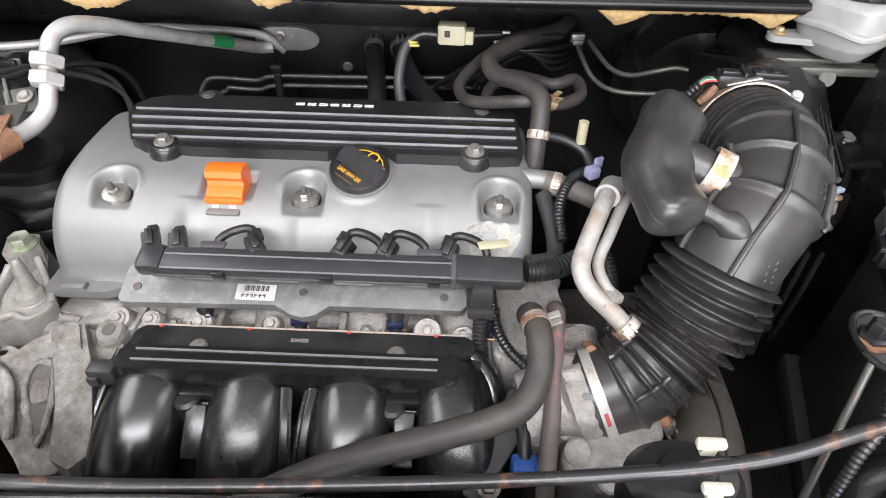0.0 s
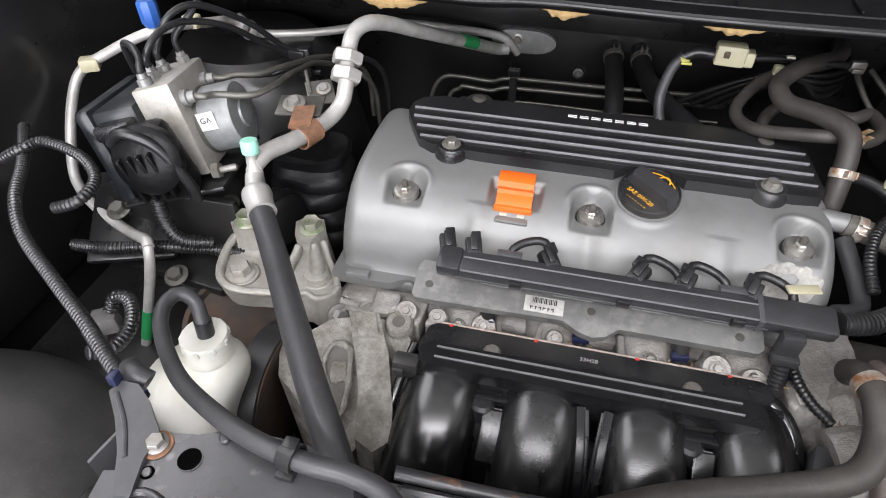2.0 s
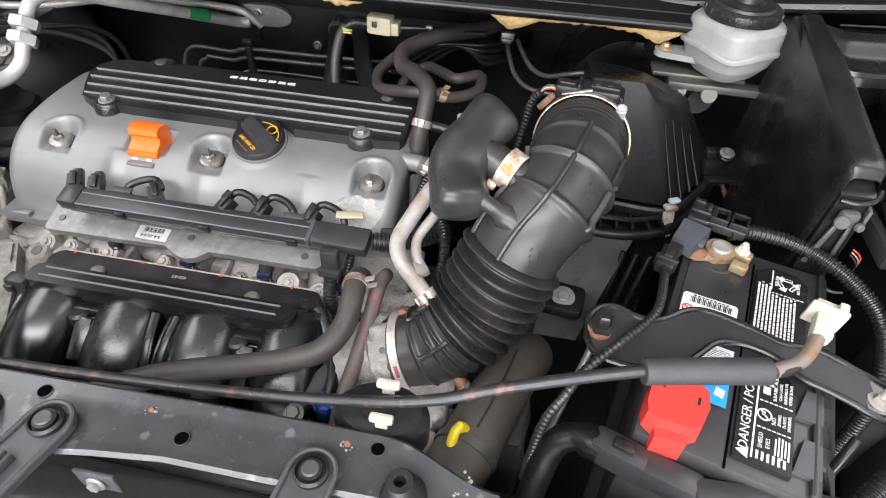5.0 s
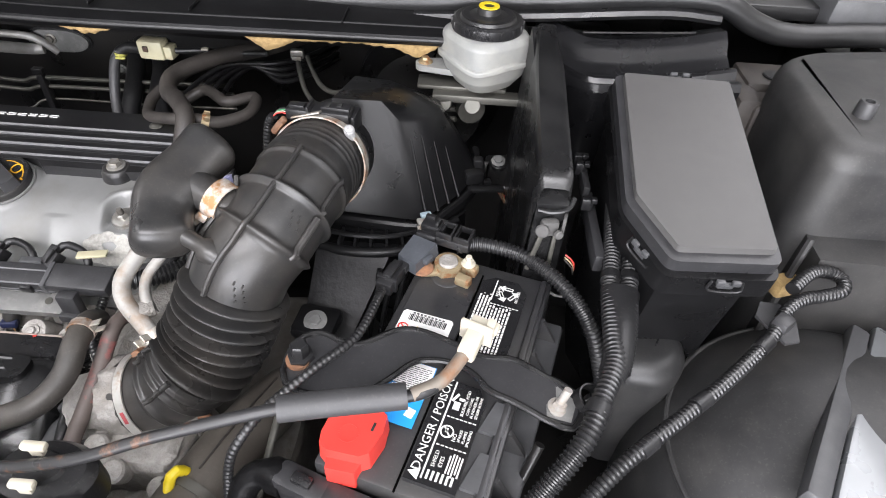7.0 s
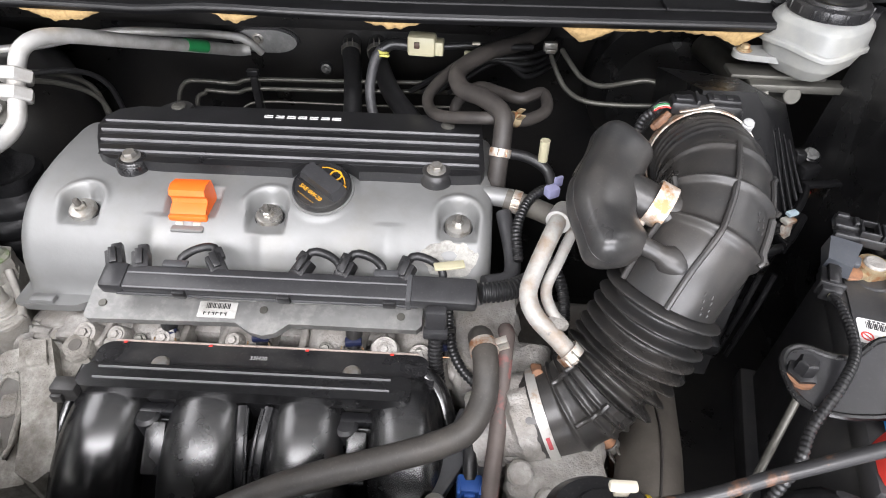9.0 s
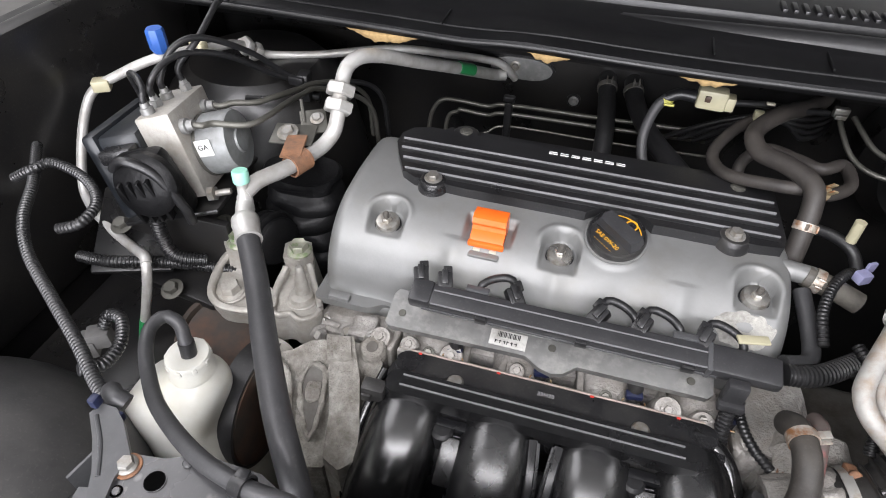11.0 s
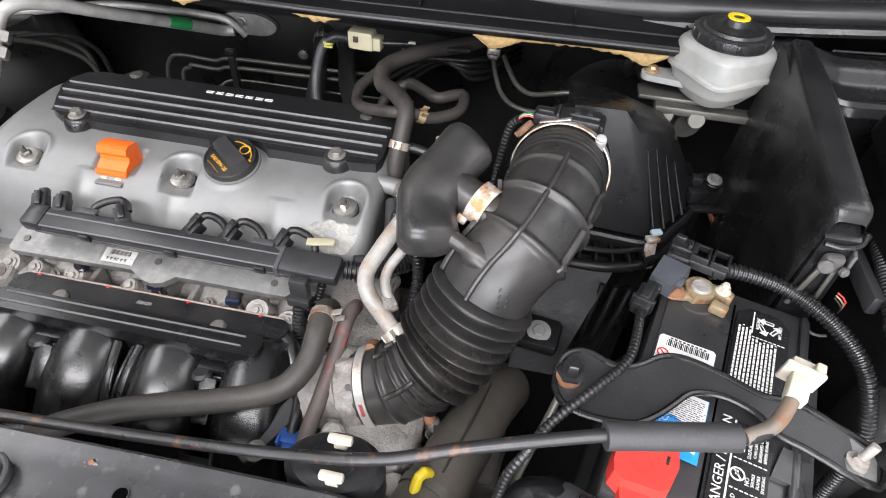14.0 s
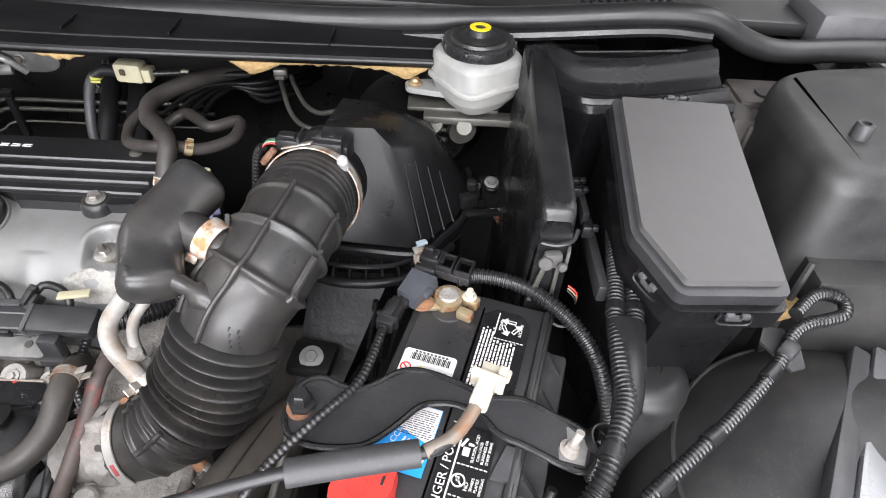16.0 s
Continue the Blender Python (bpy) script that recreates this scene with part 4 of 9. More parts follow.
def coil_cover():
    c = thing("coil_cover", (-0.14, 0.64, 0.138), "black ribbed plastic coil cover bolted to the valve cover", "engine cover")
    Y0, Y1 = 0.586, 0.700
    out = [(-0.318, Y0 + 0.004), (-0.335, 0.600), (-0.350, 0.628), (-0.362, 0.655), (-0.362, 0.676), (-0.352, 0.692), (-0.33, Y1), (0.07, Y1), (0.085, 0.692), (0.088, 0.60), (0.084, Y0 + 0.002), (0.06, Y0 - 0.001)]
    arc = [(-0.083 + 0.043 * math.cos(a), 0.566 + 0.036 * math.sin(a)) for a in [math.pi * (0.18 + 0.64 * i / 10) for i in range(11)]]
    out += [(-0.03, Y0)] + [p for p in arc if p[1] > Y0 - 0.004] + [(-0.136, Y0), (-0.26, Y0)]
    part("panel", prism(out, 0.137, 0.1495, 0.0035), M["dark_plastic"], c, "satin black panel")
    # ribs take a pale colour in place of light caught on their edges
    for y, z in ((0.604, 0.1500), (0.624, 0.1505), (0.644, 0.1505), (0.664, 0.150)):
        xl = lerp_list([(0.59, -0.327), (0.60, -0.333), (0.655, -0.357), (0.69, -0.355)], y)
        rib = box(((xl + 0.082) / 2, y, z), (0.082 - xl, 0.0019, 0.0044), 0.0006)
        part("rib", rib, M["edge_highlight"], c, "rib coloured pale as its edge highlight")
        part("groove", box(((xl + 0.082) / 2, y - 0.0045, 0.1497), (0.082 - xl, 0.005, 0.0006), 0.0002), M["dark_plastic"], c)
    out = [(-0.33, 0.690), (0.06, 0.690), (0.05, 0.722), (-0.31, 0.722)]
    part("rear_step", prism(out, 0.124, 0.1405, 0.004), M["dark_plastic"], c)
    # raised makers' lettering, as plain bars
    for i in range(7):
        x = -0.170 + 0.0136 * i
        part("letter_bar", join(box((x, 0.6862, 0.1500), (0.0105, 0.0016, 0.0010), 0.0003), box((x - 0.0038 + 0.0038 * (i % 3), 0.6880, 0.1500), (0.0032, 0.0044, 0.0010), 0.0003), box((x, 0.6898, 0.1500), (0.0100, 0.0014, 0.0010), 0.0003)), M["letter_white"], c, "raised pale letter bar")
    part("rear_tab", join(disc((-0.285, 0.703, 0.140), (0, 0, 1), 0.017, 0.009, 0.002), box((-0.285, 0.695, 0.143), (0.05, 0.02, 0.008), 0.003)), M["black_plastic"], c)
    part("tab_bolt", hexbolt((-0.285, 0.703, 0.149), (0, 0, 1), 0.006, 0.003, 0.0085), M["steel_dark"], c)
    part("tab_bolt", hexbolt((0.045, 0.683, 0.1495), (0, 0, 1), 0.006, 0.003, 0.0085), M["steel_dark"], c)
    for x in (-0.296, 0.036):
        boss = part("boss", lathe([(0.0185, 0.134), (0.0175, 0.145), (0.0150, 0.150), (0.0142, 0.1505), (0.012, 0.1505)], pose(x, 0.593, 0), 30), M["black_plastic"], c)
        part("bolt", hexbolt((x, 0.593, 0.1500), (0, -0.1, 1), 0.0072, 0.008, 0.0105, 10), M["steel"], boss, "dull zinc flange bolt")
    return c


coil_cover()


def oil_cap():
    up = Vector((0, -0.26, 0.966))
    base = Vector((-0.083, 0.566, 0.1365))
    m = frm(base, (1, 0, 0), up)
    o = thing("oil_filler_cap", base, "black plastic oil filler cap with yellow lettering", "oil cap")
    part("rim", lathe([(0.0325, 0), (0.0335, 0.002), (0.0330, 0.0035)], m, 40), M["silver_paint"], o, "bright cast filler rim")
    pts = [(0.0300, 0.001), (0.0312, 0.003), (0.0312, 0.009), (0.0298, 0.0112), (0.0285, 0.0114), (0.0278, 0.0104), (0.004, 0.0104)]
    part("cap", lathe(pts, m, 48), M["black_plastic"], o)
    mm = m @ pose(0.002, 0.001, 0.0104, 0, 0, -38)
    part("grip", prism([(-0.026, -0.0095), (0.026, -0.0095), (0.0285, 0), (0.026, 0.0095), (-0.026, 0.0095), (-0.0285, 0)], 0, 0.011, 0.0025, mm, 0.86), M["channel_plastic"], o)
    part("writing", words("SAE 0W-20", 0.0066, m @ pose(-0.0095, -0.0105, 0.0107, 0, 0, -38)), M["print_yellow"], o, "yellow lettering")
    part("writing", words("- - - - - - -", 0.006, m @ pose(-0.0135, -0.0165, 0.0107, 0, 0, -38)), M["print_yellow"], o)
    sym = []
    for k in range(13):
        a = radians(8 + 7 * k)
        sym.append(box((0, 0, 0), (0.0034, 0.0012, 0.0004), 0.0, m=m @ pose(0.0245 * math.cos(a), 0.0232 * math.sin(a), 0.0107, 0, 0, math.degrees(a) + 90)))
    part("symbol", join(*sym), M["print_yellow"], o, "yellow printed arc")
    part("symbol", lathe([(0.0050, 0), (0.0068, 0), (0.0068, 0.0004), (0.0050, 0.0004)], m @ pose(0.0135, 0.0130, 0.0106), 24, ring=True), M["print_yellow"], o)
    part("symbol", box((0, 0, 0), (0.0045, 0.0022, 0.0004), 0, m=m @ pose(0.0245, -0.001, 0.0107, 0, 0, -38)), M["print_yellow"], o)


oil_cap()


def orange_clip():
    o = thing("orange_clip", (-0.2165, 0.542, 0.122), "bright orange plastic clip in the valve cover", "clip")
    prof = [(0.527, 0.116), (0.5265, 0.126), (0.531, 0.1305), (0.539, 0.1345), (0.5405, 0.139), (0.5375, 0.144), (0.5395, 0.1500), (0.547, 0.1525), (0.560, 0.1490), (0.562, 0.140), (0.562, 0.118)]
    bm = prism([(a, b) for a, b in prof], -0.0185, 0.0185, 0.0022, Matrix(((0, 0, 1, -0.2165), (1, 0, 0, 0), (0, 1, 0, 0), (0, 0, 0, 1))))
    part("clip_body", bm, M["orange"], o)
    part("lip", box((-0.2165, 0.527, 0.1245), (0.040, 0.006, 0.007), 0.002), M["orange"], o)
    for dx in (-0.009, 0.009):
        part("foot", box((-0.2165 + dx, 0.5235, 0.1195), (0.008, 0.004, 0.0035), 0.001), M["white_clip"], o)
    part("shelf", box((-0.2165, 0.519, 0.1165), (0.034, 0.010, 0.004), 0.0015), M["silver_paint"], o)


orange_clip()


def cylinder_head():
    h = thing("cylinder_head", (-0.15, 0.56, -0.4), "grey cast aluminium cylinder head and block, oily and stained", "engine block")
    part("block", box((-0.15, 0.57, -0.21), (0.46, 0.24, 0.38), 0.01), M["cast_dark"], h)
    part("head", rough_up(cut_up(box((-0.15, 0.575, -0.03), (0.475, 0.235, 0.11), 0.008), 4), 0.002, 0.03), M["cast_alu"], h)
    for i in range(4):
        x = -0.245 + 0.093 * i
        a = part("intake_port", tube([(x, 0.47, 0.028), (x, 0.44, 0.022), (x, 0.408, 0.010)], lambda r, f: 0.034 - 0.004 * math.sin(math.pi * f), 24, flat=0.8), M["cast_alu"], h)
        part("injector", tube([(x + 0.022, 0.447, 0.066), (x + 0.022, 0.430, 0.040)], lambda r, f: 0.0085 if f < 0.5 else 0.006, 14), M["black_plastic"], h, "black fuel injector")
        part("injector_clip", box((x + 0.022, 0.434, 0.052), (0.017, 0.009, 0.008), 0.002, rz=8), M["blue_dark"], h, "dark blue injector connector")
        part("clip_wire", tube([(x + 0.012, 0.426, 0.054), (x + 0.012, 0.424, 0.048), (x + 0.032, 0.424, 0.048), (x + 0.032, 0.426, 0.054)], 0.0009, 6, 0.003), M["brass"], h)
    for x, y, z, r in ((-0.305, 0.430, 0.050, 0.012), (-0.272, 0.428, 0.052, 0.010), (-0.035 + 0.03, 0.426, 0.052, 0.014), (0.030, 0.424, 0.046, 0.013), (-0.155, 0.428, 0.052, 0.009), (-0.225, 0.428, 0.05, 0.013)):
        b = part("lug", lathe([(r, -0.035), (r, 0.0), (r - 0.0015, 0.003)], frm((x, y, z), (1, 0, 0), (0, -0.5, 0.86)), 20), M["cast_alu"], h)
        part("bolt", hexbolt(Vector((x, y, z)) + Vector((0, -0.0015, 0.0026)), (0, -0.5, 0.86), 0.0045, 0.005, 0.007), M["cast_alu"], b)
    for i in range(9):
        x = -0.292 + 0.0405 * i
        part("web", rough_up(cut_up(box((x, 0.437, 0.030), (0.007, 0.034, 0.030), 0.002, rz=4 * ((i % 3) - 1)), 2), 0.0014, 0.008, i), M["cast_alu"], h)
    for i in range(4):
        x = -0.262 + 0.093 * i
        # solid dark disc whose colour gives the shade of a well
        part("well", disc((x + 0.040, 0.434, 0.034), (0, -0.6, 0.8), 0.0085, 0.006, 0.001, 20), M["cast_dark"], h, "dark disc for the shade in an injector well")
        part("nut", hexbolt((x + 0.012, 0.427, 0.048), (0, -0.6, 0.8), 0.0045, 0.005, 0.0065, 20 * i), M["steel_dark"], h)
    # flange strip behind the manifold
    part("port_flange", box((-0.115, 0.421, 0.040), (0.335, 0.008, 0.024), 0.002), M["cast_alu"], h)
    # timing case end
    for x, y, z, s in ((-0.362, 0.468, 0.005, (0.045, 0.05, 0.03)), (-0.385, 0.475, 0.012, (0.02, 0.03, 0.025)), (-0.335, 0.452, 0.02, (0.03, 0.035, 0.03)), (-0.355, 0.462, -0.03, (0.06, 0.06, 0.05))):
        part("casting", rough_up(cut_up(box((x, y, z), s, 0.006), 3), 0.003, 0.015, x), M["cast_alu"], h)
    for x, y, z in ((-0.388, 0.456, 0.018), (-0.352, 0.440, 0.012), (-0.318, 0.436, 0.036)):
        part("bolt", hexbolt((x, y, z), (0, -0.7, 0.7), 0.006, 0.007, 0.009), M["steel"], h)
    part("sensor", tube([(-0.388, 0.455, 0.020), (-0.366, 0.452, 0.018)], 0.005, 12), M["cast_alu"], h)
    # gearbox side castings under the air duct
    for x, y, z, s, sd in ((0.095, 0.46, 0.015, (0.07, 0.12, 0.08), 1), (0.155, 0.335, 0.012, (0.085, 0.09, 0.085), 2), (0.125, 0.40, 0.035, (0.07, 0.08, 0.06), 3), (0.17, 0.30, -0.035, (0.11, 0.09, 0.07), 4),
                           (0.18, 0.45, -0.1, (0.2, 0.25, 0.15), 5), (0.205, 0.285, -0.01, (0.05, 0.04, 0.05), 6)):
        part("casting", rough_up(cut_up(box((x, y, z), s, 0.012), 6), 0.0065, 0.013, sd), M["cast_alu"] if sd != 5 else M["cast_dark"], h)
    for x, y, z in ((0.145, 0.292, 0.045), (0.185, 0.285, 0.032), (0.122, 0.312, 0.05), (0.205, 0.268, 0.018)):
        part("boss", disc((x, y, z - 0.012), (0, -0.4, 0.9), 0.011, 0.022, 0.002), M["cast_alu"], h)
    return h


cylinder_head()


def fuel_rail():
    f = thing("fuel_rail", (-0.135, 0.446, 0.066), "dull grey metal fuel rail cover with a printed label", "fuel rail")
    out = [(-0.300, 0.434), (-0.296, 0.430), (-0.15, 0.4325), (-0.135, 0.424), (-0.122, 0.421), (-0.110, 0.424), (-0.098, 0.4335), (0.026, 0.4335), (0.031, 0.438), (0.031, 0.472), (-0.296, 0.472), (-0.300, 0.466)]
    m = frm((0, 0.45, 0.080), (1, 0, 0), (0, -0.28, 0.96))
    out = [(x, (y - 0.45) * 1.05) for x, y in out]
    part("plate", prism(out, -0.010, 0.0, 0.002, m), M["zinc"], f)
    lab = part("label_plate", box((0, 0, 0), (0.038, 0.017, 0.0014), 0.0005, m=m @ pose(-0.170, -0.006, 0.0006)), M["label_grey"], f, "small grey printed label")
    for i in range(15):
        part("print_bar", box((0, 0, 0), (0.0005 + 0.0004 * ((i * 7) % 3), 0.0058, 0.0003), 0, m=m @ pose(-0.181 + 0.0016 * i, -0.0020, 0.0014)), M["print_black"], lab)
    for i in range(6):
        part("print_bar", join(box((0, 0, 0), (0.0028, 0.0010, 0.0003), 0, m=m @ pose(-0.1815 + 0.0040 * i, -0.0095, 0.0014)), box((0, 0, 0), (0.0010, 0.0036, 0.0003), 0, m=m @ pose(-0.1825 + 0.0040 * i + 0.0009 * (i % 3), -0.0102, 0.0014))), M["print_black"], lab)
    for x in (-0.285, -0.125, 0.010):
        part("bolt", disc(m @ Vector((x, -0.004, 0)), (0, -0.28, 0.96), 0.004, 0.0015, 0.0004), M["steel_dark"], f)
    return f


fuel_rail()


def harness_channel():
    h = thing("wire_harness_channel", (-0.09, 0.455, 0.095), "dark grey plastic wiring channel with connectors", "wiring channel")
    m = frm((0, 0.455, 0.104), (1, 0, 0), (0, -0.22, 0.975))
    part("channel", box((0, 0, 0), (0.275, 0.026, 0.014), 0.0028, m=m @ pose(-0.118, 0, 0.002)), M["channel_plastic"], h)
    part("channel_end", box((0, 0, 0), (0.024, 0.028, 0.017), 0.004, m=m @ pose(-0.266, 0.001, 0.002)), M["channel_plastic"], h)
    part("junction", box((0, 0, 0), (0.066, 0.030, 0.016), 0.004, m=m @ pose(0.050, 0.001, 0.001, 0, 0, -1)), M["channel_plastic"], h)
    # thin pale strips painted in as the shine on the cover's edges
    part("cover_edge", box((0, 0, 0), (0.27, 0.0016, 0.0016), 0.0004, m=m @ pose(-0.118, -0.0118, 0.0088)), M["edge_highlight"], h)
    part("cover_edge", box((0, 0, 0), (0.27, 0.0016, 0.0012), 0.0004, m=m @ pose(-0.118, 0.004, 0.0092)), M["edge_highlight"], h)
    for x in (-0.20, -0.10, 0.0):
        part("cover_catch", box((0, 0, 0), (0.012, 0.005, 0.010), 0.001, m=m @ pose(x, -0.0140, 0.002)), M["dark_plastic"], h)
    part("joint", box((0, 0, 0), (0.005, 0.0300, 0.0175), 0.001, m=m @ pose(0.018, 0.0005, 0.0015)), M["grey_plastic"], h)
    # pale metal-coloured bars painted in for the highlights along the clip slots
    for x in (-0.215, -0.145, -0.075, -0.010):
        part("slot", box((0, 0, 0), (0.036, 0.0020, 0.0022), 0.0004, m=m @ pose(x, -0.0134, -0.0045)), M["zinc"], h, "pale bar put in as a clip slot's highlight")
    part("step_lip", box((0, 0, 0), (0.29, 0.003, 0.0035), 0.001, m=m @ pose(-0.118, -0.0128, -0.0025)), M["grey_plastic"], h)
    # plugs along the back with their pigtails
    for x, yaw, arc in ((-0.272, 20, 0), (-0.246, 15, 0), (-0.172, 35, -1), (-0.088, -35, 1), (-0.046, -25, 1), (0.012, -25, 1)):
        c = Vector((x, 0.472, 0.112))
        plug = part("plug", join(box(c, (0.016, 0.022, 0.013), 0.002, m=pose(c.x, c.y, c.z, 28, 0, yaw)), box(c, (0.010, 0.012, 0.009), 0.0015, m=pose(c.x, c.y + 0.010, c.z + 0.006, 28, 0, yaw)), box(c, (0.007, 0.016, 0.004), 0.001, m=pose(c.x, c.y, c.z + 0.009, 28, 0, yaw))), M["dark_plastic"], h)
        if arc:
            p = c + Vector((0, 0.012, 0.006))
            e = c + Vector((0.036 * arc, 0.000, -0.006))
            mid = (p + e) / 2 + Vector((0.008 * arc, 0.008, 0.006))
            part("pigtail", tube([p + Vector((0, -0.004, -0.002)), p + Vector((0.008 * arc, 0.006, 0.002)), mid, e + Vector((0.001 * arc, 0.004, 0.008)), e], 0.0042, 12), M["rubber_black"], h)
    for x in (-0.21, -0.005):
        part("lid_tab", box((x, 0.468, 0.1165), (0.024, 0.008, 0.003), 0.001), M["grey_plastic"], h)
    # drop to the throttle side
    part("drop_box", join(box((0.045, 0.434, 0.090), (0.020, 0.012, 0.034), 0.003), box((0.045, 0.428, 0.079), (0.024, 0.010, 0.010), 0.002)), M["channel_plastic"], h)
    part("drop_sleeve", loom([(0.045, 0.428, 0.074), (0.046, 0.415, 0.045), (0.056, 0.395, 0.012), (0.075, 0.375, -0.012)], 0.0075), M["loom"], h)
    part("side_sleeve", loom([(0.086, 0.458, 0.106), (0.105, 0.462, 0.105), (0.125, 0.472, 0.104), (0.16, 0.50, 0.10)], 0.0105), M["loom"], h)
    part("tag", box((0.055, 0.478, 0.121), (0.030, 0.010, 0.003), 0.001, rz=12), M["ivory"], h, "yellowed plastic tag")
    return h


harness_channel()


def intake_manifold():
    k = thing("intake_manifold", (-0.11, 0.33, -0.2), "glossy black plastic intake manifold with four runners", "intake manifold")
    def rr(x0, x1, y0, y1, r, n=6):
        pts = []
        for cx, cy, a0 in ((x1 - r, y1 - r, 0), (x0 + r, y1 - r, 90), (x0 + r, y0 + r, 180), (x1 - r, y0 + r, 270)):
            pts += [(cx + r * math.cos(radians(a0 + 90 * i / n)), cy + r * math.sin(radians(a0 + 90 * i / n))) for i in range(n + 1)]
        return pts
    m = frm((0, 0.393, 0.054), (1, 0, 0), (0, 0.06, 1))
    part("flange", prism(rr(-0.281, 0.046, -0.030, 0.0235, 0.026), -0.03, 0.002, 0.003, m), M["black_plastic"], k)
    part("flange_lip", prism(rr(-0.277, 0.040, -0.004, 0.0220, 0.012), 0.001, 0.0065, 0.0016, m), M["black_plastic"], k)
    part("bar", prism(rr(-0.275, 0.026, -0.037, -0.0095, 0.010), 0.0005, 0.0145, 0.0035, m), M["runner_plastic"], k)
    # pale rib lines stand in for glints on the glossy bar
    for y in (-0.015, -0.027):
        part("rib", box((0, 0, 0), (0.268, 0.0016, 0.003), 0.0006, m=m @ pose(-0.127, y, 0.0146)), M["edge_highlight"], k)
    for x in (-0.211, -0.031):
        part("bolt_head", lathe([(0.0085, 0.002), (0.0085, 0.008), (0.0065, 0.0105), (0.004, 0.011)], m @ pose(x, -0.003, 0), 24), M["steel"], k, "pale flange bolt")
        part("bolt_head", lathe([(0.011, -0.03), (0.011, -0.014), (0.008, -0.011)], m @ pose(x, -0.046, 0), 24), M["dark_plastic"], k)
    for x in (-0.255, -0.172, -0.078, 0.004):
        part("red_mark", box((0, 0, 0), (0.0036, 0.0024, 0.0010), 0.0003, m=m @ pose(x, 0.0215, 0.0066)), M["red"], k, "red paint mark")
    part("gasket", box((0, 0, 0), (0.296, 0.0018, 0.004), 0.0004, m=m @ pose(-0.118, 0.0248, 0.0035)), surf("gasket", (0.40, 0.33, 0.29), 0.6, var=0.25, grain=200), k, "thin pale gasket edge")
    part("writing", words("33H20", 0.0062, m @ pose(-0.122, 0.009, 0.0067)), M["hose_pale"], k, "small white stamped code")
    part("tab", join(box((-0.286, 0.362, 0.056), (0.024, 0.016, 0.020), 0.003), box((-0.291, 0.352, 0.056), (0.010, 0.004, 0.010), 0.001)), M["black_plastic"], k)
    xs = (-0.249, -0.158, -0.068, 0.022)
    for i, x in enumerate(xs):
        lean = (-0.010, -0.002, 0.004, 0.012)[i]
        line = smooth_path([(x, 0.392, 0.026), (x, 0.366, 0.031), (x + 0.3 * lean, 0.335, 0.020), (x + 0.7 * lean, 0.304, -0.006), (x + lean, 0.280, -0.045), (x + lean, 0.268, -0.095), (x + lean, 0.27, -0.15), (x + lean, 0.28, -0.22)], 0.006)
        part("runner", sweep(line, lambda r, f: 0.0335 + 0.0050 * math.sin(math.pi * min(1, f * 1.5)), 44, flat=0.92, power=2.15), M["runner_plastic"], k, "glossy moulded runner")
        for dx in (-0.012, 0.014):
            part("gusset", box((0, 0, 0), (0.0024, 0.016, 0.010), 0.0006, m=pose(x + dx, 0.353, 0.052, 24, 0, 0)), M["gloss_plastic"], k)
    for a, b in ((0, 1), (2, 3)):
        xm = (xs[a] + xs[b]) / 2
        part("web", box((0, 0, 0), (0.05, 0.008, 0.13), 0.002, m=pose(xm, 0.310, -0.015, -38, 0, 0)), M["gloss_plastic"], k)
        part("web_panel", box((0, 0, 0), (0.018, 0.005, 0.046), 0.002, m=pose(xm + 0.003, 0.3235, 0.0290, -54, 0, 0)), M["runner_plastic"], k, "grey flat web panel")
        part("web_top", box((xm, 0.354, 0.042), (0.05, 0.010, 0.008), 0.001), M["gloss_plastic"], k)
        part("web_foot", box((xm, 0.272, -0.010), (0.062, 0.024, 0.006), 0.001), M["gloss_plastic"], k)
    for x, sgn in ((xs[1] + 0.033, 1), (xs[2] - 0.033, -1)):
        pts = [(x, 0.357, 0.050), (x + 0.003 * sgn, 0.330, 0.038), (x + 0.005 * sgn, 0.302, 0.014), (x + 0.006 * sgn, 0.276, -0.025), (x + 0.006 * sgn, 0.258, -0.08), (x + 0.006 * sgn, 0.258, -0.15)]
        part("seam", sweep(smooth_path(pts, 0.008), 0.0055, 8, flat=0.8), M["gloss_plastic"], k)
        part("seam_edge", sweep(smooth_path([(p[0] + 0.005 * sgn, p[1] - 0.003, p[2] + 0.002) for p in pts], 0.008), 0.002, 8), M["gloss_plastic"], k)
    part("flange_edge", sweep(smooth_path([(0.018, 0.404, 0.054), (0.040, 0.398, 0.052), (0.054, 0.380, 0.044), (0.062, 0.356, 0.026), (0.066, 0.332, 0.000), (0.067, 0.312, -0.04), (0.067, 0.30, -0.1)], 0.006), 0.0085, 12, flat=0.8), M["runner_plastic"], k, "rounded flange edge")
    part("flange_edge", sweep(smooth_path([(-0.286, 0.392, 0.050), (-0.291, 0.364, 0.040), (-0.296, 0.330, 0.018), (-0.300, 0.302, -0.02), (-0.300, 0.285, -0.08)], 0.006), 0.0045, 10), M["runner_plastic"], k)
    part("plenum", box((-0.1, 0.325, -0.19), (0.36, 0.10, 0.14), 0.02), M["black_plastic"], k)
    part("stay_bolt", disc((-0.113, 0.338, 0.010), (0, -0.7, 0.7), 0.012, 0.016, 0.002), M["dark_plastic"], k)
    part("stay_bolt", disc((0.074, 0.362, -0.012), (0, -0.7, 0.7), 0.010, 0.012, 0.002), M["steel"], k)
    return k


intake_manifold()


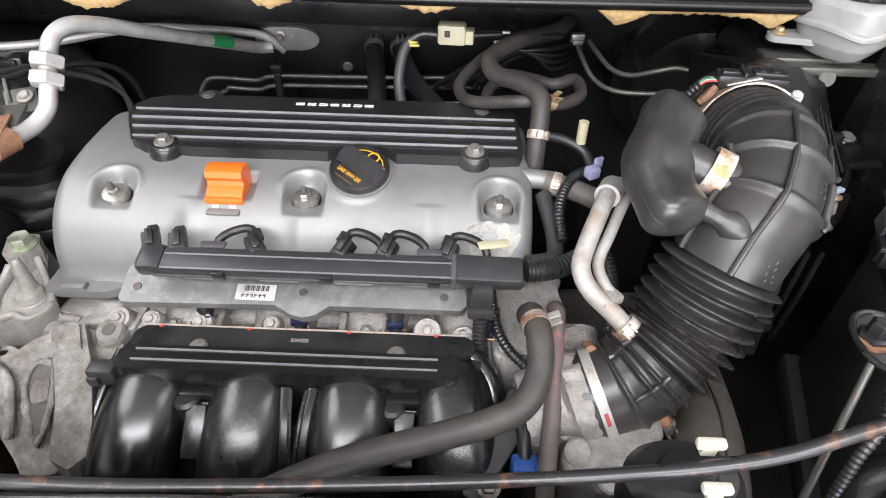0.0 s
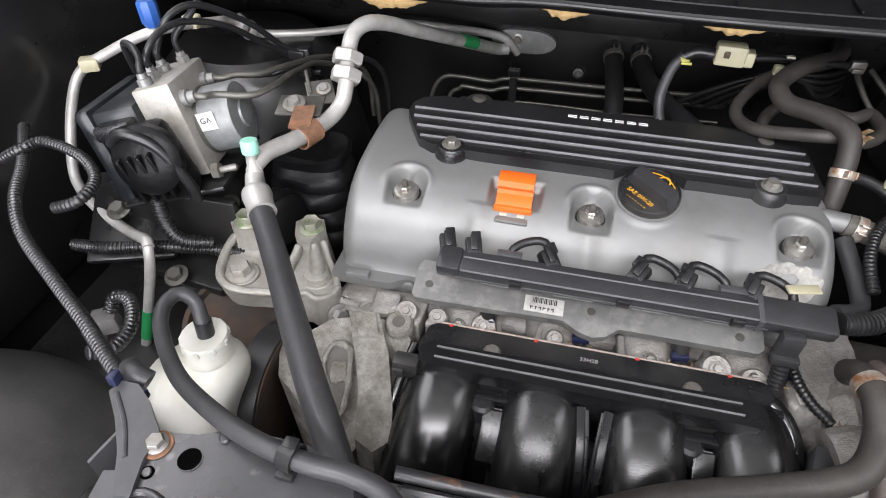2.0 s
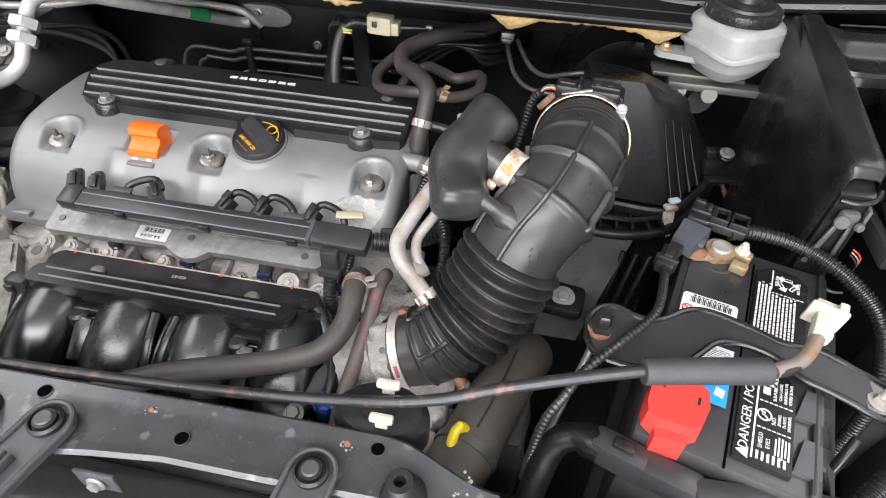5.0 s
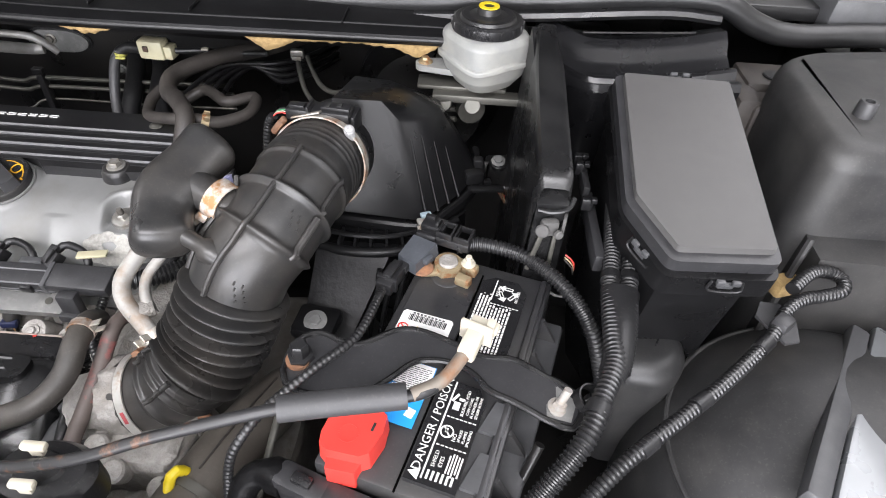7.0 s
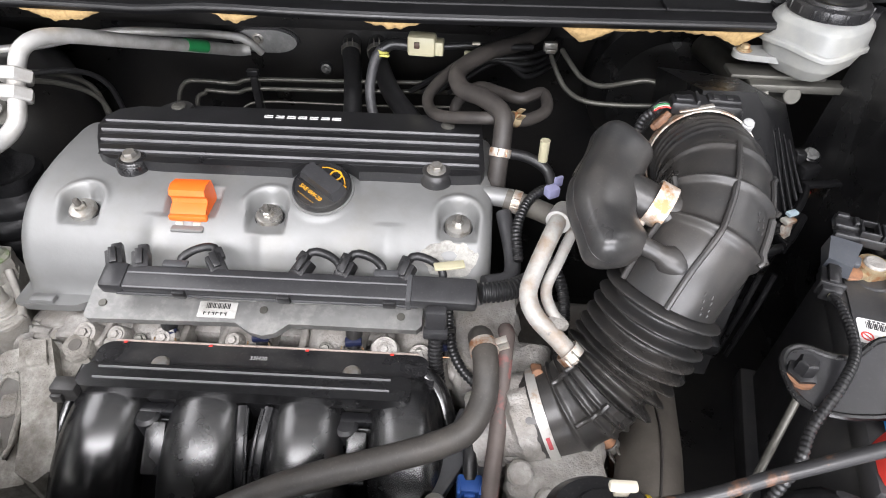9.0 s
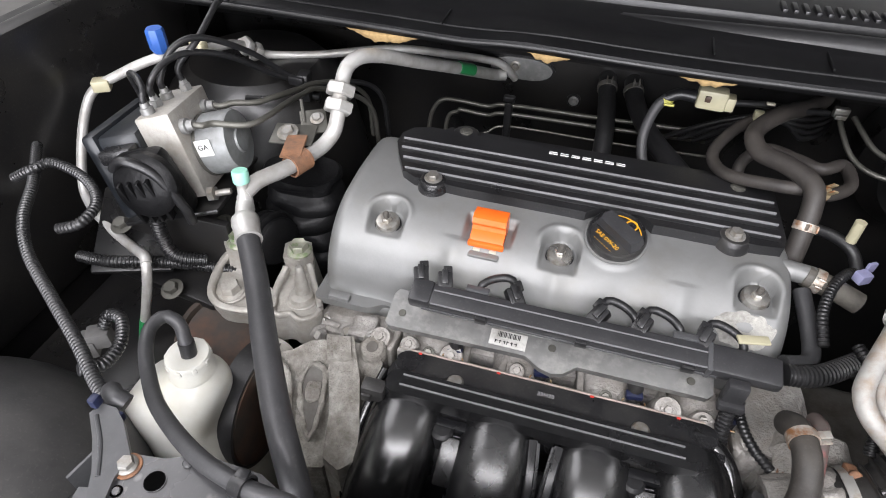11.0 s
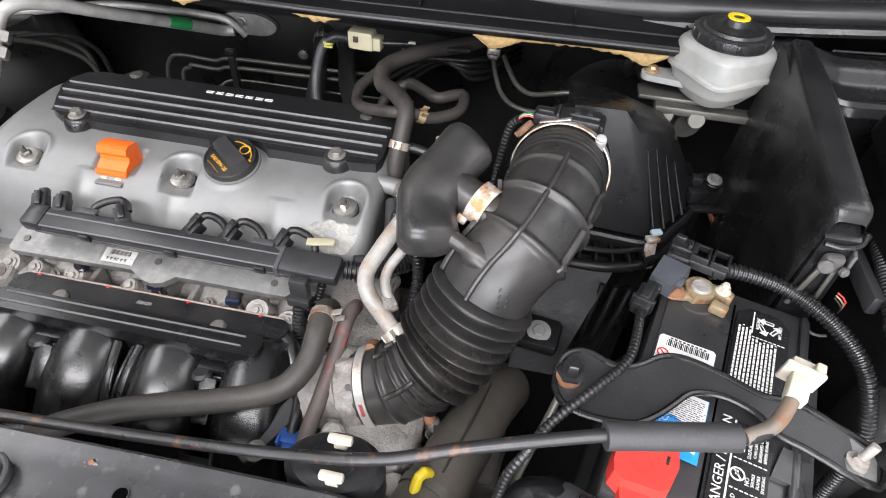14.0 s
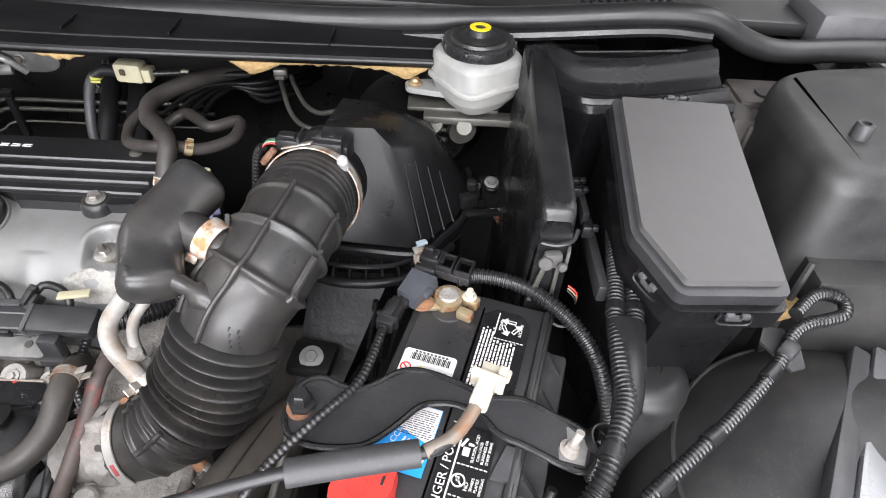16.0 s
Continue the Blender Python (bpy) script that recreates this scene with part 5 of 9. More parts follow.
def hose(name, pts, r, mat, label, clamps=(), n=16, group="", step=0.005, cat="hose"):
    h = single(name, tube(pts, r, n, step), M[mat], label, cat, group)
    line = smooth_path(pts, 0.004)
    for f, cm, side in clamps:
        i = min(len(line) - 2, max(1, int(f * (len(line) - 1))))
        part("spring_clamp", spring_clamp(line[i], line[i + 1] - line[i - 1], r + 0.0003, side), M[cm], h, "spring hose clamp")
    return h


hose("breather_hose", [(0.185, 1.00, 0.150), (0.172, 0.92, 0.170), (0.140, 0.85, 0.183), (0.092, 0.80, 0.190), (0.055, 0.745, 0.190), (0.059, 0.71, 0.185), (0.083, 0.68, 0.191), (0.104, 0.65, 0.190), (0.106, 0.63, 0.174), (0.103, 0.612, 0.148), (0.102, 0.60, 0.115)], 0.0105, "rubber",
     "brown-black rubber breather hose with a rusty clamp", ((0.91, "rusty_band", (0, -1, 0)),))
hose("vacuum_hose", [(0.085, 0.82, 0.178), (0.048, 0.79, 0.170), (0.020, 0.748, 0.158), (0.020, 0.722, 0.152), (0.036, 0.692, 0.158), (0.08, 0.662, 0.175), (0.11, 0.66, 0.178), (0.134, 0.67, 0.170), (0.160, 0.70, 0.167), (0.158, 0.735, 0.170), (0.130, 0.715, 0.172), (0.108, 0.735, 0.168), (0.08, 0.762, 0.160), (0.055, 0.745, 0.148), (0.05, 0.72, 0.13)], 0.0072, "rubber",
     "looped brown-black vacuum hose with a brass clamp", ((0.50, "brass", (0, -0.6, 1)),))
hose("heater_hose", [(-0.121, 0.992, 0.110), (-0.119, 0.965, 0.107), (-0.114, 0.94, 0.090), (-0.109, 0.90, 0.066), (-0.106, 0.86, 0.035), (-0.09, 0.80, -0.02)], 0.0142, "rubber_black", "black heater hose out of the firewall", ((0.12, "steel", (0, 0, 1)),), group="heater hoses")
hose("heater_hose", [(-0.080, 0.992, 0.110), (-0.078, 0.965, 0.107), (-0.066, 0.93, 0.094), (-0.042, 0.86, 0.091), (-0.003, 0.78, 0.092), (0.03, 0.73, 0.08)], 0.0142, "rubber_black", "black heater hose running down behind the engine", ((0.10, "steel", (0, 0, 1)),), group="heater hoses")
hose("coolant_hose", [(0.086, 0.412, 0.096), (0.087, 0.398, 0.110), (0.090, 0.372, 0.113), (0.089, 0.345, 0.101), (0.076, 0.321, 0.092), (0.052, 0.309, 0.086), (0.008, 0.297, 0.079), (-0.04, 0.284, 0.075), (-0.08, 0.270, 0.070), (-0.13, 0.250, 0.055), (-0.17, 0.235, 0.02)], 0.0112, "hose_mid",
     "thick brown-black coolant hose crossing the intake runners", ((0.09, "rusty_band", (1, -0.6, 0.4)),))
hose("overflow_hose", [(0.110, 0.422, 0.096), (0.110, 0.408, 0.104), (0.108, 0.395, 0.101), (0.105, 0.363, 0.083), (0.102, 0.328, 0.067), (0.098, 0.298, 0.050), (0.095, 0.265, 0.015)], 0.0074, "hose_red", "faded rubber hose with a red stripe")
hose("pcv_hose", [(0.112, 0.580, 0.126), (0.140, 0.572, 0.122), (0.165, 0.566, 0.115)], 0.0115, "hose_dusty", "dusty beige-grey rubber stub hose on the valve cover", ((0.22, "rusty_band", (0, -1, 0.6)),))
hose("breather_pipe_lower", [(0.110, 0.565, 0.118), (0.119, 0.52, 0.10), (0.116, 0.492, 0.094), (0.09, 0.478, 0.098)], 0.0085, "hose_grey", "short grey rubber hose beside the valve cover")
hose("purge_line", [(0.105, 0.625, 0.155), (0.135, 0.625, 0.150), (0.158, 0.615, 0.140), (0.165, 0.59, 0.125)], 0.0060, "rubber_black", "thin black rubber purge line")
single("sensor_sleeve", loom([(0.168, 0.60, 0.125), (0.150, 0.585, 0.135), (0.132, 0.56, 0.135), (0.122, 0.53, 0.125), (0.124, 0.50, 0.11)], 0.0055), M["loom"], "black corrugated sensor cable sleeve", "cable")
single("sensor_sleeve", loom([(0.150, 0.50, 0.12), (0.162, 0.47, 0.115), (0.165, 0.44, 0.10), (0.160, 0.41, 0.08)], 0.0060), M["loom"], "black corrugated sensor cable sleeve", "cable")
single("cable_clip", join(box((0.160, 0.578, 0.140), (0.014, 0.012, 0.012), 0.002, rz=30), box((0.167, 0.588, 0.146), (0.010, 0.004, 0.012), 0.001, rz=30)), M["lilac"], "pale lilac plastic cable clip", "clip")
single("vacuum_stub", join(tube([(0.152, 0.62, 0.15), (0.152, 0.622, 0.175)], 0.0055, 14)), M["ivory"], "cream plastic vacuum cap", "cap")


def coolant_pipe():
    p = thing("coolant_pipe", (0.145, 0.43, 0.1), "stained aluminium twin coolant pipe with brown drips", "pipe")
    part("main_pipe", tube([(0.172, 0.520, 0.165), (0.158, 0.497, 0.178), (0.146, 0.470, 0.178), (0.130, 0.437, 0.160), (0.124, 0.418, 0.150), (0.131, 0.402, 0.140), (0.150, 0.388, 0.128), (0.166, 0.376, 0.116)], 0.0080, 18), M["alu_stained"], p)
    part("side_pipe", tube([(0.178, 0.505, 0.165), (0.166, 0.480, 0.170), (0.152, 0.452, 0.158), (0.141, 0.430, 0.146), (0.145, 0.412, 0.138), (0.156, 0.398, 0.130)], 0.0052, 14), M["alu_stained"], p)
    part("bracket", box((0.146, 0.398, 0.134), (0.024, 0.016, 0.010), 0.003, rz=35), M["cast_alu"], p)
    part("collar", tube([(0.160, 0.500, 0.176), (0.151, 0.481, 0.179)], 0.0115, 18), M["alu_pipe"], p)
    part("clamp", spring_clamp((0.161, 0.380, 0.120), (0.018, -0.012, -0.012), 0.0105, (0, -1, 0.6)), M["rusty_band"], p, "rusty spring clamp")


coolant_pipe()


def throttle_casting():
    """Corroded lumps of the throttle flange and water outlet beside the duct's end."""
    t = thing("throttle_flange", (0.13, 0.35, -0.15), "corroded pale cast aluminium throttle flange", "casting")
    lumps = ((0.112, 0.372, 0.010, 0.050, 0.075, 0.075, 10), (0.140, 0.330, 0.002, 0.062, 0.045, 0.080, -20), (0.182, 0.318, -0.006, 0.050, 0.040, 0.080, 15), (0.100, 0.328, -0.008, 0.035, 0.05, 0.07, 0), (0.098, 0.415, 0.020, 0.045, 0.040, 0.06, 25))
    for k, (x, y, z, a, b, c, rz) in enumerate(lumps):
        part("casting", rough_up(cut_up(box((x, y, z), (a, b, c), 0.012, rz=rz, taper=(0.75, 0.75), seg=3), 5), 0.0050, 0.009, 5.0 + k), M["cast_alu"], t)
    for x, y, z in ((0.118, 0.330, 0.044), (0.176, 0.318, 0.038), (0.098, 0.385, 0.050)):
        part("boss", rough_up(cut_up(lathe([(0.013, -0.02), (0.012, 0.004), (0.009, 0.006)], pose(x, y, z), 18), 1), 0.0006, 0.006), M["cast_alu"], t)
    part("bolt", hexbolt((0.176, 0.318, 0.043), (0, -0.2, 1), 0.006, 0.006, 0.009), M["steel"], t)
    part("bolt", hexbolt((0.098, 0.385, 0.055), (0, -0.2, 1), 0.006, 0.006, 0.009), M["rust"], t, "rusty bolt")
    part("drain_hose", tube([(0.190, 0.352, 0.045), (0.205, 0.345, 0.040), (0.214, 0.335, 0.02), (0.216, 0.32, -0.03)], 0.0065, 12), M["rust"], t, "rust-brown small hose")
    part("hose_clip", spring_clamp((0.208, 0.343, 0.037), (0.02, -0.01, -0.02), 0.0068, (0, -1, 0.5)), M["steel"], t)


throttle_casting()
single("wire_loom", loom([(0.056, 0.466, 0.070), (0.058, 0.444, 0.064), (0.063, 0.420, 0.060), (0.073, 0.402, 0.056), (0.088, 0.388, 0.050), (0.096, 0.372, 0.040)], 0.0052), M["loom"], "thin black corrugated loom beside the throttle", "cable", "wire looms")

# ---------------------------------------------------------------- passenger side: brake unit, air-con lines, bottle
def abs_unit():
    a = thing("abs_unit", (-0.60, 0.55, 0.02), "grey aluminium ABS pump block with black control box", "ABS unit")
    d = Vector((-0.022, 0.092, 0)).normalized()
    yaw = math.degrees(math.atan2(d.y, d.x)) - 90
    m = pose(-0.592, 0.558, 0.162, -8, -13, yaw)
    part("block", box((0, 0, 0), (0.042, 0.094, 0.104), 0.003, m=m), M["mount_alu"], a, "machined pale aluminium block")
    motor = part("motor", lathe([(0.037, 0.0), (0.037, 0.036), (0.035, 0.041), (0.016, 0.043), (0.015, 0.0455)], m @ pose(0.020, 0.004, -0.008, 0, 90, 0), 40), M["motor_grey"], a, "round dull grey pump motor")
    part("label_plate", box((0, 0, 0), (0.019, 0.0008, 0.020), 0.0002, m=m @ pose(0.036, -0.0337, 0.002)), M["print_white"], motor, "white label")
    part("writing", words("GA", 0.009, m @ pose(0.035, -0.0343, 0.003, 90, 0, 0)), M["print_black"], motor)
    part("seam", lathe([(0.0378, 0.002), (0.0382, 0.003), (0.0378, 0.006)], m @ pose(0.020, 0.004, -0.008, 0, 90, 0), 40), M["steel_dark"], motor)
    ecu = part("control_box", join(box((0, 0, 0), (0.052, 0.118, 0.100), 0.008, m=m @ pose(-0.047, 0.004, -0.008)), box((0, 0, 0), (0.018, 0.125, 0.108), 0.006, m=m @ pose(-0.078, 0.004, -0.008))), surf("ecu_plastic", (0.012, 0.014, 0.017), 0.38, bump=0.1, bump_size=600), a, "blue-black plastic control box")
    mp = m @ pose(0.026, -0.006, 0.024)
    plug = part("plug", join(box((0, 0, 0), (0.060, 0.035, 0.088), 0.012, m=mp @ pose(-0.040, -0.066, -0.040, 12, 0, 0)), lathe([(0.036, 0), (0.036, 0.010), (0.030, 0.016), (0.014, 0.018)], mp @ pose(-0.034, -0.082, -0.030, 80, 0, 0), 30)), M["boot_rubber"], ecu, "black harness plug with lever")
    part("lever", tube([mp @ Vector(p) for p in ((-0.062, -0.088, -0.005), (-0.040, -0.098, 0.006), (-0.014, -0.096, -0.016), (-0.004, -0.090, -0.062), (-0.010, -0.080, -0.085))], 0.0055, 10), M["dark_plastic"], ecu)
    for k in range(4):
        part("plug_rib", box((0, 0, 0), (0.004, 0.012, 0.055), 0.001, m=mp @ pose(-0.056 + 0.011 * k, -0.094, -0.045, 12, 0, 0)), M["boot_rubber"], ecu)
    part("latch", box((0, 0, 0), (0.04, 0.02, 0.016), 0.003, m=m @ pose(-0.045, -0.062, 0.022)), M["black_plastic"], ecu)
    for k, (x, y) in enumerate(((-0.008, -0.034), (-0.010, -0.010), (-0.008, 0.012), (0.006, 0.034))):
        f = part("fitting", lathe([(0.0075, 0), (0.0075, 0.007), (0.0055, 0.008), (0.0048, 0.013)], m @ pose(x, y, 0.052), 6 if k % 2 else 18), M["zinc"], a, "brake line union nut")
    for y, z in ((-0.030, 0.030), (0.028, 0.030)):
        part("fitting", lathe([(0.009, 0), (0.009, 0.006), (0.0065, 0.007), (0.0060, 0.014)], m @ pose(0.021, y, z, 0, 90, 0), 18), M["zinc"], a, "brake line union nut")
    part("stud", join(lathe([(0.009, 0), (0.009, 0.008), (0.006, 0.009)], m @ pose(0.024, -0.045, -0.050, 0, 90, 0), 6), lathe([(0.004, 0), (0.004, 0.026), (0.003, 0.028)], m @ pose(0.024, -0.045, -0.050, 0, 90, 0), 12)), M["steel"], a)
    part("bracket", join(box((0, 0, 0), (0.12, 0.14, 0.006), 0.002, m=m @ pose(-0.02, 0.0, -0.062)), box((-0.60, 0.50, 0.05), (0.16, 0.012, 0.10), 0.004)), M["body_black"], a)
    return m


ABS = abs_unit()


def line_pipe(name, pts, r, mat, label, n=10, cat="pipe", group="brake lines"):
    return single(name, tube(pts, r, n, 0.005), M[mat], label, cat, group)


p1, p2 = ABS @ Vector((0.034, 0.028, 0.030)), ABS @ Vector((0.034, -0.030, 0.030))
line_pipe("brake_line", [p1 - Vector((0.004, 0, 0)), p1 + Vector((0.010, 0.001, 0)), (-0.552, 0.606, 0.196), (-0.531, 0.622, 0.192), (-0.519, 0.650, 0.188), (-0.514, 0.700, 0.174), (-0.512, 0.735, 0.164), (-0.500, 0.80, 0.135), (-0.482, 0.845, 0.09), (-0.478, 0.85, 0.02)], 0.0037, "steel_dark", "olive-grey steel brake line from the ABS block")
line_pipe("brake_line", [p2 - Vector((0.004, 0, 0)), p2 + Vector((0.010, 0.001, 0)), (-0.545, 0.552, 0.200), (-0.512, 0.566, 0.196), (-0.501, 0.592, 0.194), (-0.502, 0.640, 0.186), (-0.506, 0.69, 0.172), (-0.506, 0.73, 0.160), (-0.485, 0.79, 0.125), (-0.468, 0.83, 0.08), (-0.465, 0.84, 0.01)], 0.0037, "steel_dark", "olive-grey steel brake line from the ABS block")
tops = [ABS @ Vector((x, y, 0.062)) for x, y in ((-0.008, -0.034), (-0.010, -0.010), (-0.008, 0.012), (0.006, 0.034))]
line_pipe("brake_line", [tops[0], tops[0] + Vector((0, 0, 0.010)), (-0.610, 0.535, 0.240), (-0.626, 0.548, 0.246), (-0.645, 0.56, 0.240), (-0.66, 0.58, 0.20)], 0.0038, "dark_plastic", "black coated brake line rising from the ABS block")
line_pipe("brake_line", [tops[1], tops[1] + Vector((0, 0, 0.015)), (-0.608, 0.572, 0.252), (-0.596, 0.605, 0.253), (-0.575, 0.65, 0.232), (-0.555, 0.70, 0.190), (-0.532, 0.74, 0.160)], 0.0038, "dark_plastic", "black coated brake line rising from the ABS block")
line_pipe("brake_line", [tops[2], tops[2] + Vector((0, 0, 0.015)), (-0.606, 0.595, 0.262), (-0.588, 0.625, 0.264), (-0.566, 0.68, 0.226), (-0.548, 0.72, 0.183), (-0.528, 0.745, 0.158)], 0.0038, "dark_plastic", "black coated brake line rising from the ABS block")
line_pipe("brake_line", [tops[3], tops[3] + Vector((0, 0, 0.02)), (-0.592, 0.62, 0.262), (-0.60, 0.68, 0.28), (-0.62, 0.72, 0.27)], 0.0038, "dark_plastic", "black coated brake line rising from the ABS block")
line_pipe("brake_line", [(-0.60, 0.70, 0.145), (-0.56, 0.70, 0.152), (-0.53, 0.73, 0.155), (-0.48, 0.80, 0.14), (-0.455, 0.84, 0.10), (-0.45, 0.85, 0.02)], 0.0038, "dark_plastic", "black coated brake line")
single("line_clip", join(box((-0.524, 0.732, 0.160), (0.016, 0.022, 0.040), 0.003, rz=10), box((-0.530, 0.722, 0.172), (0.022, 0.010, 0.012), 0.002), box((-0.518, 0.738, 0.144), (0.024, 0.012, 0.008), 0.002)), M["dark_plastic"], "black plastic clip holding the brake lines", "clip")
for k, z in enumerate((0.074, 0.058)):
    line_pipe("firewall_line", [(-0.405 + 0.03 * k, 0.92, -0.02), (-0.398 + 0.03 * k, 0.92, 0.035), (-0.380 + 0.03 * k, 0.92, z - 0.010), (-0.35, 0.92, z - 0.006), (-0.30, 0.92, z - 0.008), (-0.268, 0.92, z), (-0.12, 0.92, z + 0.003), (0.05, 0.92, z + 0.008)], 0.0035, "steel_dark", "thin steel line along the firewall", group="firewall lines")
line_pipe("firewall_line", [(-0.34, 0.90, 0.012), (-0.30, 0.91, 0.022), (-0.262, 0.92, 0.035), (-0.1, 0.92, 0.036), (0.05, 0.92, 0.04)], 0.002, "steel_dark", "thin steel line along the firewall", group="firewall lines")
single("line_clip", join(box((-0.266, 0.918, 0.045), (0.012, 0.014, 0.075), 0.003), box((-0.266, 0.916, 0.088), (0.018, 0.010, 0.010), 0.002)), M["dark_plastic"], "black plastic clip on the firewall lines", "clip")


def ac_line():
    a = thing("air_con_line", (-0.44, 0.62, 0.1), "bare aluminium air-conditioning pipe with hex union", "pipe")
    lower = [(-0.480, 0.492, 0.160), (-0.474, 0.512, 0.164), (-0.460, 0.545, 0.160), (-0.452, 0.575, 0.156), (-0.442, 0.606, 0.156), (-0.434, 0.626, 0.166), (-0.432, 0.638, 0.182), (-0.434, 0.652, 0.197), (-0.436, 0.668, 0.211), (-0.435, 0.685, 0.224), (-0.425, 0.705, 0.229), (-0.41, 0.74, 0.217), (-0.385, 0.80, 0.186), (-0.345, 0.89, 0.140), (-0.305, 0.962, 0.102), (-0.285, 0.975, 0.098)]
    part("pipe", tube(lower, 0.0092, 20), M["alu_pipe"], a)
    for p in ((-0.4335, 0.646, 0.191), (-0.4355, 0.661, 0.205)):
        m = frm(p, (1, 0, 0), Vector((-0.002, 0.68, 0.66)))
        part("union_nut", lathe([(0.0165, -0.008), (0.0185, -0.006), (0.0185, 0.0045), (0.0165, 0.0065)], m, 6), M["alu_pipe"], a, "bright hex union nut")
    part("tape", tube([(-0.346, 0.887, 0.1425), (-0.330, 0.917, 0.127)], 0.0096, 18), M["green"], a, "green tape band")
    # bracket and its bolt
    part("clip_strap", join(band((-0.4535, 0.567, 0.1562), (0.010, 0.03, -0.001), 0.0112, 0.026, 0.0022), loft([(-0.478, 0.594, 0.170), (-0.456, 0.601, 0.170), (-0.447, 0.563, 0.166), (-0.470, 0.556, 0.166)], [(-0.478, 0.594, 0.173), (-0.456, 0.601, 0.173), (-0.447, 0.563, 0.169), (-0.470, 0.556, 0.169)], 0.0008)), M["rust"], a, "rust-brown pipe strap")
    part("strap_plate", join(box((0, 0, 0), (0.052, 0.036, 0.003), 0.001, m=pose(-0.476, 0.604, 0.168, 8, 0, 10)), box((0, 0, 0), (0.032, 0.034, 0.003), 0.001, m=pose(-0.462, 0.632, 0.172, 25, 0, 30)), box((0, 0, 0), (0.004, 0.034, 0.014), 0.001, m=pose(-0.480, 0.640, 0.176, 25, 0, 30))), M["steel_dark"], a, "dull steel bracket")
    part("bolt", hexbolt((-0.481, 0.600, 0.172), (0, -0.3, 0.95), 0.008, 0.007, 0.013), M["steel"], a)
    part("bolt", hexbolt((-0.458, 0.634, 0.176), (0, -0.4, 0.9), 0.006, 0.005, 0.009), M["steel"], a)
    # service port
    m = frm((-0.480, 0.490, 0.150), (1, 0, 0), (-0.05, 0.15, 1))
    part("service_port", lathe([(0.0085, -0.012), (0.0085, 0.006), (0.0065, 0.010), (0.0060, 0.024), (0.007, 0.026)], m, 20), M["alu_pipe"], a)
    part("port_cap", lathe([(0.0085, 0.024), (0.0090, 0.026), (0.0090, 0.036), (0.0080, 0.038)], m, 26), M["mint"], a, "mint green dust cap")
    part("crimp", tube([(-0.480, 0.488, 0.150), (-0.474, 0.475, 0.146), (-0.462, 0.458, 0.143), (-0.452, 0.444, 0.140)], lambda r, f: lerp_list([(0, 0.009), (0.35, 0.0095), (0.42, 0.0145), (0.62, 0.0155), (0.68, 0.0138), (0.9, 0.0138), (0.95, 0.015), (1, 0.0145)], f), 24), M["alu_pipe"], a, "bright crimped ferrule")
    part("rubber_hose", tube([(-0.456, 0.448, 0.141), (-0.438, 0.424, 0.134), (-0.410, 0.385, 0.132), (-0.372, 0.330, 0.136), (-0.335, 0.278, 0.132), (-0.310, 0.246, 0.118), (-0.29, 0.222, 0.08), (-0.28, 0.215, 0.0)], 0.0120, 22), M["hose_grey"], a, "dark grey rubber suction hose")


ac_line()


def liquid_line():
    a = thing("liquid_line", (-0.5, 0.8, 0.1), "thin aluminium air-con liquid line with hex union", "pipe")
    part("pipe", tube([(-0.596, 0.436, 0.072), (-0.604, 0.444, 0.074), (-0.650, 0.470, 0.055), (-0.705, 0.494, 0.058), (-0.742, 0.515, 0.066), (-0.758, 0.532, 0.085), (-0.768, 0.565, 0.125), (-0.774, 0.600, 0.158), (-0.764, 0.616, 0.176), (-0.738, 0.630, 0.190), (-0.705, 0.640, 0.206), (-0.676, 0.652, 0.216), (-0.658, 0.690, 0.211), (-0.650, 0.722, 0.202), (-0.645, 0.745, 0.196), (-0.652, 0.770, 0.186), (-0.650, 0.800, 0.170), (-0.640, 0.822, 0.150), (-0.610, 0.842, 0.143), (-0.5577, 0.862, 0.1434), (-0.450, 0.900, 0.1520), (-0.361, 0.940, 0.1365), (-0.305, 0.970, 0.1210), (-0.286, 0.976, 0.110), (-0.270, 0.985, 0.088)], 0.0062, 16), M["alu_pipe"], a)
    for p, d in (((-0.650, 0.796, 0.172), (0.004, 0.03, -0.026)), ((-0.646, 0.812, 0.157), (0.012, 0.024, -0.022))):
        m = frm(p, (0, 0, 1), d)
        part("union_nut", lathe([(0.0125, -0.007), (0.0140, -0.005), (0.0140, 0.005), (0.0125, 0.007)], m, 6), M["alu_pipe"], a, "bright hex union nut")
    part("drop", tube([(-0.600, 0.440, 0.0735), (-0.596, 0.431, 0.060), (-0.602, 0.424, 0.030), (-0.612, 0.414, -0.01), (-0.625, 0.402, -0.06)], 0.0058, 14), M["alu_pipe"], a)
    part("sleeve", tube([(-0.612, 0.414, -0.010), (-0.622, 0.405, -0.05)], 0.0066, 14), M["green"], a, "green tape sleeve")
    part("clip", box((-0.757, 0.619, 0.180), (0.022, 0.018, 0.016), 0.003, rz=30), M["ivory"], a, "cream pipe clip")
    part("clip", box((-0.656, 0.700, 0.212), (0.020, 0.016, 0.016), 0.003), M["ivory"], a, "cream pipe clip")
    m = frm((-0.676, 0.652, 0.216), (1, 0, 0), (0, 0, 1))
    part("port", lathe([(0.007, 0), (0.007, 0.022)], m, 14), M["alu_pipe"], a)
    part("port_cap", lathe([(0.0085, 0.006), (0.0115, 0.012), (0.0115, 0.034), (0.0098, 0.037)], m, 8), M["blue"], a, "bright blue dust cap")


liquid_line()


